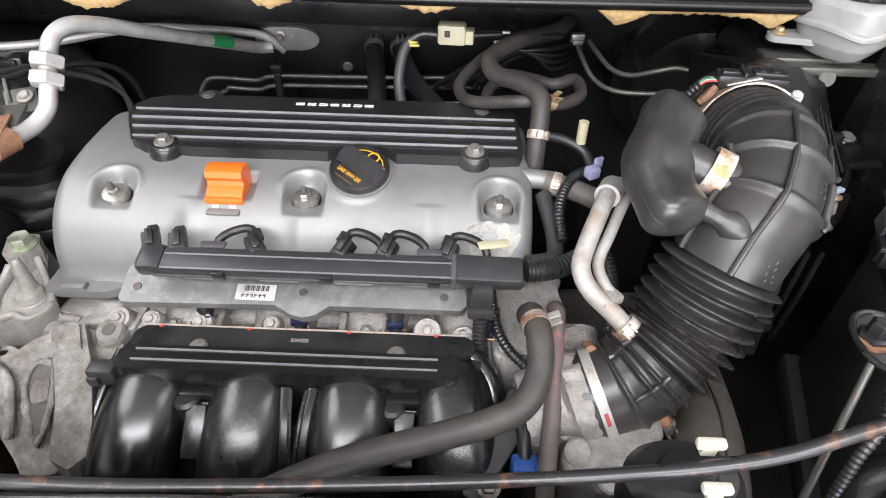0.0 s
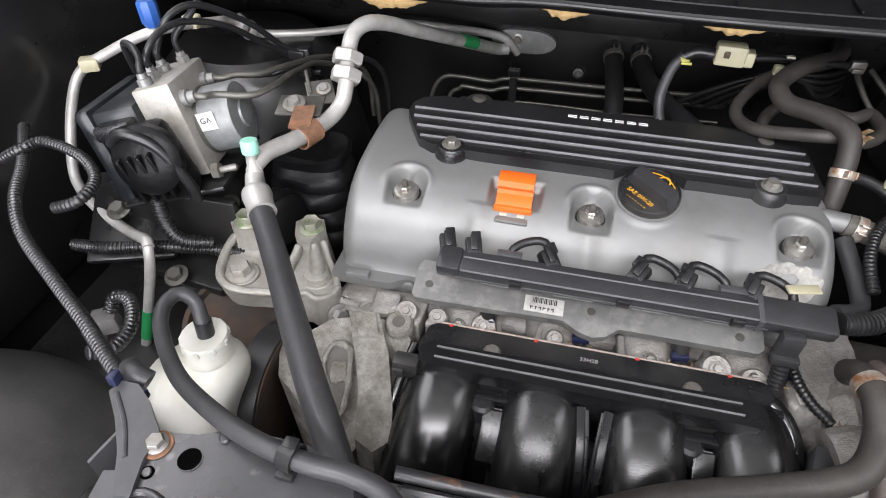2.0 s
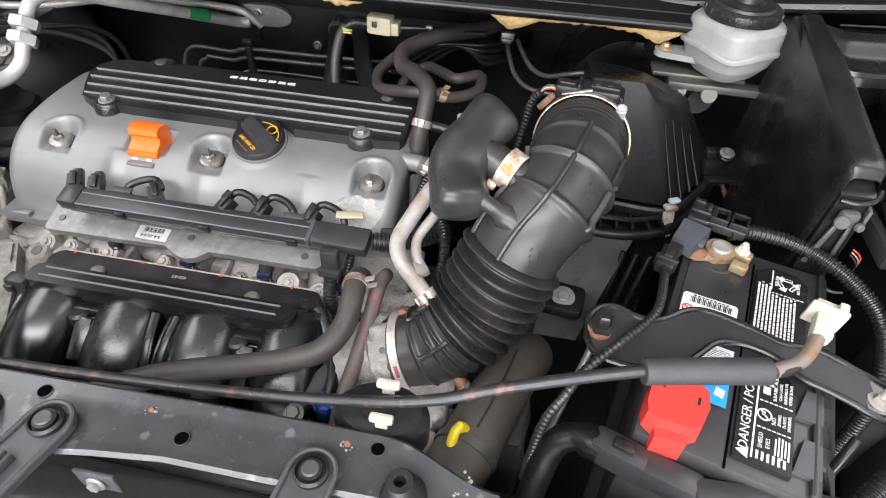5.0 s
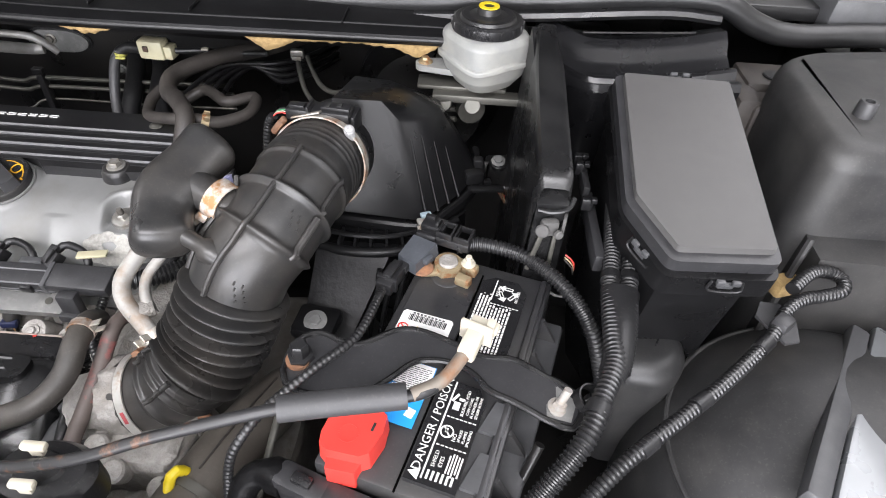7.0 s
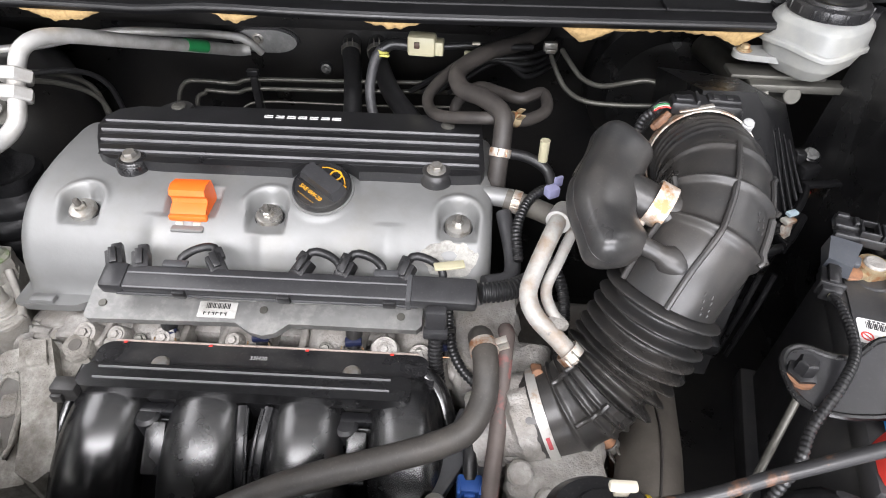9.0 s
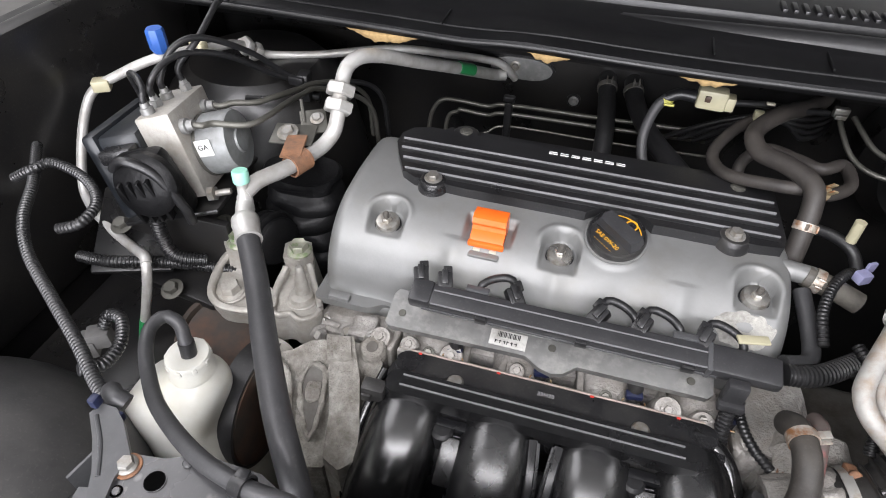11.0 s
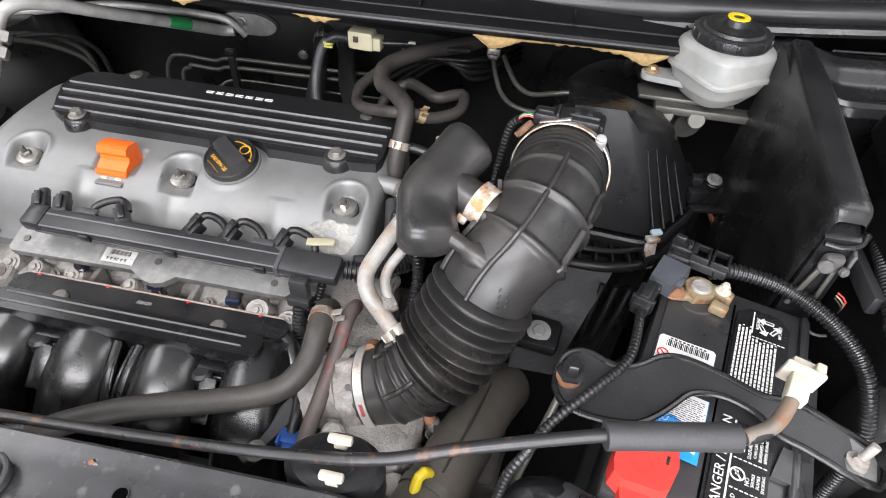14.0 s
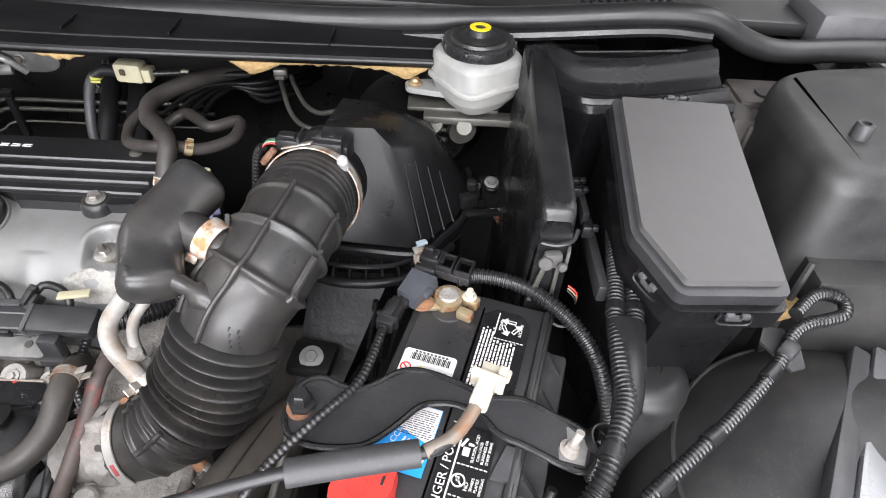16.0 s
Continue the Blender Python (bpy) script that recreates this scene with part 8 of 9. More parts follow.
    part("white_field", prism([(-0.052, -0.0145), (-0.052, -0.032), (-0.0065, -0.046), (-0.0065, -0.0145)], 0, 0.0003, 0, m @ pose(0, 0, 0.0018)), M["paper"], wl)
    for k in range(13):
        y, x = -0.0185 - 0.0011 * k, -0.044
        x1 = -0.009
        while x < x1:
            w = 0.0016 + 0.004 * random.random()
            if y > -0.030 - 0.30 * (x + 0.052):
                part("print_bar", box((0, 0, 0), (min(w, x1 - x), 0.0006, 0.0003), 0, m=m @ pose(x + w / 2, y - 0.0008 * k, 0.0022)), M["hose_grey"], wl)
            x += w + 0.0009
    part("writing", words("500 CCA", 0.0066, m @ pose(-0.0360, -0.0500, 0.0019, 0, 0, 74)), W, wl, "white lettering")
    for k in range(3):
        part("print_bar", box((0, 0, 0), (0.0015, 0.013 - 0.002 * k, 0.0003), 0, m=m @ pose(-0.0290 + 0.0034 * k, -0.0500, 0.0019, 0, 0, -16)), W, wl)
    part("symbol", box((0, 0, 0), (0.007, 0.008, 0.0003), 0.0, m=m @ pose(-0.0120, -0.0600, 0.0019, 0, 0, -10)), W, wl, "plain white maker's mark")
    # stepped sides of the case
    part("side_ledge", box((0, 0, 0), (0.024, 0.215, 0.012), 0.004, m=m @ pose(0.072, -0.010, -0.036)), M["grey_plastic"], b, "grey ledge along the case")
    for y in (0.075, 0.035, -0.005, -0.045, -0.085):
        part("ledge_rib", loft([m @ Vector(q) for q in ((0.060, y - 0.002, -0.034), (0.060, y + 0.002, -0.034), (0.082, y + 0.002, -0.034), (0.082, y - 0.002, -0.034))], [m @ Vector(q) for q in ((0.060, y - 0.002, -0.006), (0.060, y + 0.002, -0.006), (0.066, y + 0.002, -0.006), (0.066, y - 0.002, -0.006))], 0.0006), M["battery_plastic"], b)
    for y, w in ((-0.042, 0.028), (-0.088, 0.030)):
        part("step_block", prism([(0.0415, y - w / 2), (0.0600, y - w / 2), (0.0600, y + w / 2), (0.048, y + w / 2)], -0.004, 0.0032, 0.0015, m), M["grey_plastic"], b)
    # red terminal cover hanging over the front edge
    out = [(-0.0625, -0.106), (-0.060, -0.114), (-0.053, -0.118), (-0.028, -0.115), (-0.022, -0.110), (-0.0190, -0.092), (-0.0215, -0.077), (-0.029, -0.073), (-0.058, -0.078), (-0.0625, -0.084)]
    skirt = [(-0.050, -0.125), (-0.029, -0.122), (-0.027, -0.112), (-0.054, -0.112)]
    rc = part("terminal_cover", join(prism(out, 0.0, 0.020, 0.0045, m, 0.95, 3), prism(skirt, -0.012, 0.010, 0.003, m)), M["red"], b, "red plastic terminal cover")
    for x, y in ((-0.053, -0.086), (-0.028, -0.090)):
        part("slot", box((0, 0, 0), (0.0020, 0.0068, 0.002), 0.0003, m=m @ pose(x, y, 0.0196)), M["print_black"], rc)
    part("cover_mark", lathe([(0.0066, 0), (0.0076, 0), (0.0076, 0.0004), (0.0066, 0.0004)], m @ pose(-0.043, -0.100, 0.0200), 24, ring=True), M["red"], rc)
    # negative post and clamp
    m = top @ pose(-0.0342, 0.097, 0.0)
    part("post_ring", lathe([(0.0160, 0), (0.0165, 0.0012), (0.0155, 0.0020), (0.013, 0.0022)], m @ pose(0.002, -0.006, 0), 32), M["battery_plastic"], b)
    ring_out = [(0.0135 * math.cos(a), 0.0135 * math.sin(a)) for a in [radians(-25 + 22 * i) for i in range(14)]]
    n = part("negative_clamp", join(prism(ring_out, 0.002, 0.0125, 0.0018, m), box((0, 0, 0), (0.021, 0.010, 0.011), 0.002, m=m @ pose(0.018, 0.004, 0.0075, 0, 0, -12)), box((0, 0, 0), (0.015, 0.0095, 0.010), 0.002, m=m @ pose(0.019, -0.0125, 0.0065, 0, 0, -10)), box((0, 0, 0), (0.022, 0.016, 0.006), 0.0018, m=m @ pose(-0.014, -0.008, 0.0055, 0, 0, 25))), M["brass"], b, "corroded brass battery clamp")
    part("post", lathe([(0.0096, 0.004), (0.0092, 0.0140), (0.0080, 0.0152)], m, 28), M["cast_alu"], n, "grey lead post")
    part("bolt", join(hexbolt(m @ Vector((0.0185, 0.004, 0.0125)), (0, 0, 1), 0.0050, 0.007, 0.0068), disc(m @ Vector((0.0185, 0.004, 0.018)), (0, 0, 1), 0.0030, 0.005, 0.0006, 12)), M["white_clip"], n, "pale clamp bolt")
    part("washer", lathe([(0.0030, 0), (0.0105, 0), (0.0112, 0.0012), (0.0105, 0.0024), (0.0030, 0.0030)], m @ pose(-0.0215, -0.0135, 0.0085), 26), M["rust"], n, "rusty ring terminal")
    part("lug_tongue", box((0, 0, 0), (0.014, 0.012, 0.004), 0.0012, m=m @ pose(-0.020, -0.004, 0.0065, 0, 0, 60)), M["brass"], n)
    m = top
    part("tray", box((0, 0, 0), (0.15, 0.25, 0.03), 0.006, m=m @ pose(0, 0, -0.205)), M["battery_plastic"], b)
    return m


BAT = battery()


def battery_sensor():
    s = thing("battery_sensor", (0.42, 0.478, 0.165), "black battery current sensor and cable plug", "sensor")
    m = pose(0.423, 0.478, 0.181, 0, 0, -19)
    part("block", join(box((0, 0, 0), (0.050, 0.021, 0.010), 0.002, m=m), box((0, 0, 0), (0.024, 0.017, 0.009), 0.002, m=m @ pose(-0.016, 0.006, 0.004)), box((0, 0, 0), (0.020, 0.006, 0.008), 0.0015, m=m @ pose(-0.018, -0.010, 0.002))), M["dark_plastic"], s, "black clip block")
    for x in (-0.001, 0.0165):
        win = part("window_frame", join(*[box((0, 0, 0), q, 0.0006, m=m @ pose(x + a, b, 0.0075)) for q, a, b in (((0.0145, 0.0022, 0.007), 0, 0.0085), ((0.0145, 0.0022, 0.007), 0, -0.0085), ((0.0022, 0.019, 0.007), -0.0068, 0), ((0.0022, 0.019, 0.007), 0.0068, 0))]), M["dark_plastic"], s, "raised open frame")
        # black plate painted as the dark inside the open frame
        part("window", box((0, 0, 0), (0.010, 0.013, 0.001), 0.0002, m=m @ pose(x, 0, 0.0052)), M["hole_shade"], win)
    part("tab", join(box((0, 0, 0), (0.010, 0.005, 0.005), 0.001, m=m @ pose(-0.022, 0.010, 0.0095)), box((0, 0, 0), (0.004, 0.010, 0.006), 0.001, m=m @ pose(-0.012, 0.004, 0.0095))), M["dark_plastic"], s)
    part("arm", join(loft([(0.3780, 0.450, 0.166), (0.3900, 0.478, 0.166), (0.4160, 0.466, 0.166), (0.3960, 0.438, 0.166)], [(0.3785, 0.450, 0.180), (0.3905, 0.476, 0.183), (0.4135, 0.465, 0.183), (0.3955, 0.440, 0.178)], 0.0025), box((0, 0, 0), (0.018, 0.012, 0.006), 0.002, m=pose(0.401, 0.455, 0.174, 0, 0, -30))), M["arm_grey"], s, "blue-grey sensor arm")
    mp = pose(0.3740, 0.4275, 0.170, 0, 0, -21)
    part("plug", join(box((0, 0, 0), (0.016, 0.030, 0.013), 0.0022, m=mp), box((0, 0, 0), (0.008, 0.022, 0.005), 0.001, m=mp @ pose(0, 0.004, 0.0085)), box((0, 0, 0), (0.020, 0.005, 0.015), 0.0012, m=mp @ pose(0, -0.006, 0.001)), box((0, 0, 0), (0.010, 0.016, 0.009), 0.002, m=mp @ pose(0.004, 0.021, 0.001))), M["dark_plastic"], s, "black cable plug")
    part("wire_stub", box((0, 0, 0), (0.0040, 0.005, 0.004), 0.0008, m=mp @ pose(0, -0.0165, 0.001)), M["ivory"], s, "pale wire ends")
    part("cable", loom([(0.3685, 0.4105, 0.172), (0.3665, 0.394, 0.177), (0.356, 0.351, 0.180), (0.331, 0.318, 0.181), (0.302, 0.288, 0.172), (0.288, 0.266, 0.166), (0.276, 0.254, 0.14), (0.270, 0.24, 0.08)], 0.0040), M["loom"], s, "black corrugated cable")


battery_sensor()


def hold_down():
    h = thing("battery_hold_down", (0.42, 0.33, 0.16), "black stamped steel battery hold-down bracket with nuts", "bracket")
    out = [(0.3025, 0.322), (0.3045, 0.344), (0.3140, 0.357), (0.327, 0.360), (0.342, 0.353), (0.3575, 0.3515), (0.370, 0.358), (0.384, 0.368), (0.397, 0.3715), (0.412, 0.3690), (0.435, 0.360), (0.460, 0.3485), (0.483, 0.3485), (0.504, 0.3375), (0.520, 0.3310), (0.537, 0.3170), (0.5285, 0.2920), (0.508, 0.2960), (0.480, 0.3100), (0.465, 0.3165), (0.451, 0.3320), (0.430, 0.3410), (0.407, 0.3395), (0.395, 0.3290), (0.383, 0.3170), (0.372, 0.3080), (0.359, 0.3020), (0.330, 0.3010), (0.309, 0.3080)]
    fine = [tuple(p[:2]) for p in smooth_path([(x, y, 0) for x, y in out + out[:1]], 0.008)][:-1]
    zf = lambda x: 0.0 if x < 0.504 else -0.10 * (x - 0.504) - 0.0014
    fine = [(x, y, zf(x)) for x, y in fine]
    part("plate", prism(fine, 0.1665, 0.1690, 0.0006), M["channel_plastic"], h, "satin black stamped plate")
    part("edge", tube([(x, y, 0.1692 + d) for x, y, d in fine + fine[:1]], 0.0026, 8, 0.006), M["panel_plastic"], h, "rolled edge")
    nut = part("nut", lathe([(0.0110, 0.0), (0.0110, 0.005), (0.0075, 0.006), (0.0075, 0.016), (0.0060, 0.018)], pose(0.314, 0.334, 0.169), 6), M["dark_plastic"], h, "black capped nut")
    part("rust_washer", lathe([(0.0098, 0), (0.0098, 0.003), (0.008, 0.003)], pose(0.3125, 0.3310, 0.1688), 24), M["rust"], nut, "rusty washer")
    part("stud", join(hexbolt((0.5175, 0.3080, 0.1655), (0.2, 0, 1), 0.0058, 0.007, 0.0085), tube([(0.5175, 0.308, 0.167), (0.5230, 0.3125, 0.184)], 0.0034, 12)), M["alu_stained"], h, "corroded threaded stud")
    part("worn_patch", prism([(0.5085, 0.2995), (0.5265, 0.2955), (0.5325, 0.3140), (0.5185, 0.3270), (0.5090, 0.3200)], 0.1662, 0.1668, 0.0003), M["zinc"], h, "bare metal patch round the stud")
    part("rod", tube([(0.308, 0.318, 0.166), (0.29, 0.285, 0.10), (0.272, 0.25, 0.02)], 0.0030, 10), M["steel_dark"], h, "dull steel hold-down rod")
    part("hook", tube([(0.505, 0.285, 0.150), (0.49, 0.265, 0.11), (0.47, 0.24, 0.05)], 0.004, 10), M["body_black"], h)
    part("ring_clip", join(band((0.541, 0.314, 0.172), (0.3, -0.2, 1), 0.0098, 0.010, 0.0014, 24), disc((0.541, 0.314, 0.164), (0.3, -0.2, 1), 0.0065, 0.010, 0.002, 6), box((0.552, 0.305, 0.170), (0.010, 0.005, 0.008), 0.001, rz=-40)), M["dark_plastic"], h, "black plastic cable clip")
    # black disc on the plate, painted as the dark of a hole
    part("hole", disc((0.318, 0.357, 0.1688), (0, 0, 1), 0.003, 0.0006, 0.0001, 14), M["print_black"], h)


hold_down()


def fuse_box():
    f = thing("fuse_box", (0.65, 0.53, -0.05), "black fuse box with its lid top coloured paler for reflected light", "fuse box")
    tilt = math.degrees(math.atan2(0.0385, 0.205))
    m = pose(0.632, 0.51, 0.2755, tilt, 0, 0)
    lid = [(-0.0465, 0.1075), (0.0580, 0.1040), (0.0505, -0.1065), (-0.0280, -0.1105), (-0.0550, -0.0570)]

    def out(left, right, top, low, cut):
        a, b, c, d, e = lid
        return [(a[0] - left, a[1] + top), (b[0] + right, b[1] + top), (c[0] + right, c[1] - low), (d[0] - cut * 0.6, d[1] - low), (e[0] - left, e[1] - cut * 0.5)]

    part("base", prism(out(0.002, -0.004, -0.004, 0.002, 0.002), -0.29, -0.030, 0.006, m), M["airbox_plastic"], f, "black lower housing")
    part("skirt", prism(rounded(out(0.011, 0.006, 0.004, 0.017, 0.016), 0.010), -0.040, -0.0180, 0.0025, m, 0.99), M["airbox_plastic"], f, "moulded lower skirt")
    # rim stays dark; only the top panel carries the painted-in brightness
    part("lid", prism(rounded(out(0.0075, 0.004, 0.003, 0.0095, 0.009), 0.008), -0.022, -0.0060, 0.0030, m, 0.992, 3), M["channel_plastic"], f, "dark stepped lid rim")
    part("lid_panel", prism(rounded(lid, 0.004), -0.008, 0.0, 0.0022, m, 0.985, 3), M["lit_lid"], f, "flat raised lid panel, coloured pale as if lit")
    for p, rz in (((0.013, -0.1265, -0.023), 0), ((-0.0495, -0.098, -0.025), -59), ((0.010, 0.112, -0.008), 0)):
        frame_bar = [m @ pose(*p, 0, 0, rz) @ Vector(q) for q in ((-0.012, 0, 0.005), (-0.012, -0.002, -0.005), (0.012, -0.002, -0.005), (0.012, 0, 0.005))]
        c = part("catch", tube(frame_bar, 0.0013, 8, 0.003), M["dark_plastic"], f)
        part("catch_tongue", join(box(p, (0.013, 0.004, 0.006), 0.0012, m=m @ pose(*p, 0, 0, rz)), box(p, (0.007, 0.004, 0.005), 0.001, m=m @ pose(*p, 0, 0, rz) @ pose(-0.006, -0.002, 0.006)), box(p, (0.007, 0.004, 0.005), 0.001, m=m @ pose(*p, 0, 0, rz) @ pose(0.006, -0.002, 0.006))), M["grey_plastic"], c)
    # bracket rail that carries the looms along the side
    part("side_rail", join(box((0.563, 0.50, 0.185), (0.010, 0.10, 0.020), 0.003), box((0.560, 0.562, 0.196), (0.008, 0.040, 0.016), 0.003)), M["channel_plastic"], f)
    for y in (0.590, 0.575, 0.515):
        part("hinge_tab", join(box((0.556, y, 0.205), (0.012, 0.008, 0.014), 0.002), box((0.561, y - 0.004, 0.212), (0.006, 0.006, 0.006), 0.001)), M["dark_plastic"], f)
    return f


fuse_box()


def bulkhead_panel():
    p = thing("bulkhead_panel", (0.52, 0.56, -0.1), "glossy black plastic bulkhead panel", "panel")

    def fn(u, v):
        y = 0.463 + 0.255 * u
        e = min(1.0, u / 0.05)
        rnd = 1 - math.sqrt(max(0, 1 - (1 - e) ** 2))
        zt = 0.258 + 0.036 * step01(-0.6, 1.25, u) * 1.15 - 0.010 * rnd
        w = 0.0145 - 0.004 * step01(0.62, 0.95, u) - 0.003 * rnd
        c = 0.5130 + 0.004 * u
        prof = [(-0.030, -0.10), (-0.024, 0.10), (-w - 0.0040, zt - 0.030), (-w - 0.0008, zt - 0.004), (-w + 0.0012, zt - 0.0006), (-w + 0.004, zt), (w - 0.004, zt - 0.0005), (w - 0.001, zt - 0.0020), (w, zt - 0.006), (w + 0.003, zt - 0.05), (0.018, -0.10)]
        k = v * (len(prof) - 1)
        i = min(int(k), len(prof) - 2)
        g = k - i
        return (c + prof[i][0] + (prof[i + 1][0] - prof[i][0]) * g, y + (0.004 if v in (0, 1) else 0), prof[i][1] + (prof[i + 1][1] - prof[i][1]) * g)

    part("panel", surface(fn, 60, 40), M["panel_plastic"], p, "satin black panel with a narrow top")
    part("front_end", loft([(0.494, 0.470, -0.10), (0.494, 0.480, -0.10), (0.534, 0.480, -0.10), (0.534, 0.470, -0.10)], [(0.4985, 0.4595, 0.243), (0.4985, 0.476, 0.2500), (0.5265, 0.476, 0.2500), (0.5265, 0.4595, 0.243)], 0.004), M["panel_plastic"], p)
    part("top_gusset", loft([(0.490, 0.640, 0.10), (0.488, 0.72, 0.10), (0.53, 0.72, 0.10), (0.52, 0.64, 0.10)], [(0.503, 0.655, 0.270), (0.500, 0.72, 0.292), (0.520, 0.72, 0.292), (0.514, 0.655, 0.270)], 0.004), M["panel_plastic"], p)
    part("lip", tube([(0.500, 0.458, 0.238), (0.513, 0.4555, 0.238), (0.526, 0.458, 0.241), (0.531, 0.466, 0.247)], 0.0022, 8, 0.003), M["panel_plastic"], p)
    part("bracket", join(box((0.512, 0.455, 0.222), (0.017, 0.010, 0.017), 0.004, rz=10), disc((0.506, 0.450, 0.222), (-0.3, -1, 0.2), 0.0062, 0.004), disc((0.519, 0.449, 0.220), (0.4, -1, 0.2), 0.0040, 0.005), box((0.5245, 0.455, 0.227), (0.003, 0.010, 0.016), 0.0008, rz=-12)), M["chalky"], p, "zinc bracket and nut")
    part("bracket_leg", join(box((0, 0, 0), (0.005, 0.003, 0.050), 0.0012, m=pose(0.5035, 0.456, 0.192, 0, 10, 0)), box((0.519, 0.457, 0.190), (0.004, 0.003, 0.045), 0.0012)), M["steel_dark"], p, "dull steel stay")
    part("wire", tube([(0.518, 0.449, 0.150), (0.530, 0.444, 0.146), (0.541, 0.446, 0.145)], 0.0014, 6), M["chalky"], p, "bare grey wire")
    for k, mt in enumerate(("red", "brass", "rubber")):
        part("wire", tube([(0.532, 0.455, 0.19 - 0.003 * k), (0.540, 0.452, 0.185 - 0.004 * k), (0.543, 0.455, 0.172 - 0.003 * k)], 0.0008, 6), M[mt], p)
    # small harness parts in the dark gap beside the filter box
    g = thing("relay_plug", (0.497, 0.748, 0.05), "dirty relay plug with coloured wires in the gap", "plug")
    part("body", join(box((0.480, 0.690, 0.108), (0.034, 0.030, 0.045), 0.006, rz=10), disc((0.478, 0.683, 0.126), (0, -0.3, 1), 0.011, 0.008)), M["body_black"], g)
    part("nut", hexbolt((0.478, 0.682, 0.133), (0, -0.3, 1), 0.006, 0.005, 0.009), M["zinc"], g)
    part("tab", tube([(0.463, 0.680, 0.132), (0.460, 0.676, 0.115), (0.463, 0.672, 0.098), (0.470, 0.670, 0.094)], 0.0028, 8), M["chalky"], g, "pale worn edge")
    part("strip", box((0.489, 0.668, 0.103), (0.022, 0.003, 0.002), 0.0006, rz=8), M["hose_pale"], g)
    for k, mt in enumerate(("rust", "brass", "red")):
        part("wire", tube([(0.482, 0.672, 0.098 - 0.002 * k), (0.487 + 0.003 * k, 0.668, 0.088 - 0.002 * k), (0.493 + 0.003 * k, 0.668, 0.078 - 0.002 * k)], 0.0022, 6), M[mt], g)


bulkhead_panel()


def brake_reservoir():
    r = thing("brake_fluid_reservoir", (0.450, 0.733, 0.21), "translucent white brake fluid reservoir with black cap", "reservoir")
    base = Vector((0.450, 0.733, 0.0))
    turn = radians(35)
    stops = [(0, 0.212, 0.012), (0.06, 0.2125, 0.022), (0.14, 0.217, 0.031), (0.30, 0.232, 0.0415), (0.46, 0.2475, 0.0465), (0.50, 0.2485, 0.0500), (0.56, 0.2535, 0.0500), (0.60, 0.2550, 0.0470), (0.80, 0.2740, 0.0455), (0.88, 0.2805, 0.0420), (0.94, 0.2830, 0.0380), (1, 0.2870, 0.0375)]

    def fn(u, v):
        a = 2 * math.pi * u
        z, rr = lerp_list([(k, b) for k, b, c in stops], v), lerp_list([(k, c) for k, b, c in stops], v)
        p = 2 + 1.3 * (1 - step01(0.82, 0.93, v))
        e = 1.0 / (abs(math.cos(a)) ** p + abs(math.sin(a)) ** p) ** (1 / p)
        x, y = rr * e * math.cos(a), rr * e * math.sin(a)
        wave = 0.004 * step01(0.3, 0.5, v) * (1 - step01(0.6, 0.8, v)) * (abs(math.cos(2 * a)) - 0.5)
        return (base.x + x * math.cos(turn) - y * math.sin(turn), base.y + x * math.sin(turn) + y * math.cos(turn), z + wave)

    part("tank", surface(fn, 72, 60, close_u=True), M["white_plastic"], r, "translucent white tank", sharp=60)
    part("tank_floor", disc((base.x, base.y, 0.2115), (0, 0, 1), 0.014, 0.003), M["white_plastic"], r)
    ear = [(0.379 + 0.012 * math.cos(a), 0.735 + 0.012 * math.sin(a)) for a in [math.pi * (0.5 + i / 10) for i in range(11)]] + [(0.420, 0.716), (0.420, 0.752)]
    part("tab", prism(ear, 0.2270, 0.2340, 0.0022), M["white_plastic"], r, "mounting tab")
    part("tab_bolt", join(disc((0.379, 0.735, 0.2340), (0, 0, 1), 0.0088, 0.0016, 0.0005), hexbolt((0.379, 0.735, 0.2350), (0, 0, 1), 0.0052, 0.006, 0.0072)), M["brass"], r, "dull yellow flange bolt")
    prof = [(0.0372, 0.2815), (0.0410, 0.2825), (0.0415, 0.2850), (0.0405, 0.2930), (0.0375, 0.2950), (0.0330, 0.2945), (0.0310, 0.2975), (0.0170, 0.2985), (0.0135, 0.2995), (0.0128, 0.3060), (0.0105, 0.3070)]
    cap = part("cap", lathe(prof, pose(base.x, base.y, 0), 56), M["black_plastic"], r, "black screw cap")
    for i in range(16):
        a = 2 * math.pi * i / 16
        part("cap_grip", box((base.x + 0.0412 * math.cos(a), base.y + 0.0412 * math.sin(a), 0.2885), (0.0024, 0.0036, 0.009), 0.0007, rz=math.degrees(a)), M["black_plastic"], cap)
    part("cap_print", lathe([(0.0215, 0), (0.0285, 0), (0.0285, 0.0003), (0.0215, 0.0003)], pose(base.x, base.y, 0.2982), 40, ring=True), M["dark_plastic"], cap, "raised lettering ring")
    part("cap_label", lathe([(0.0060, 0), (0.0118, 0), (0.0118, 0.0012), (0.0060, 0.0012)], pose(base.x, base.y, 0.3066), 24, ring=True), M["yellow"], cap, "yellow ring label")
    part("bracket", join(box((0.425, 0.738, 0.207), (0.11, 0.03, 0.006), 0.002), disc((0.404, 0.716, 0.192), (-0.2, -0.9, 0.4), 0.011, 0.006), disc((0.440, 0.712, 0.192), (0, -0.9, 0.4), 0.010, 0.005), box((0.45, 0.72, 0.200), (0.12, 0.02, 0.01), 0.002)), M["steel_dark"], r, "steel mounting bracket")


brake_reservoir()


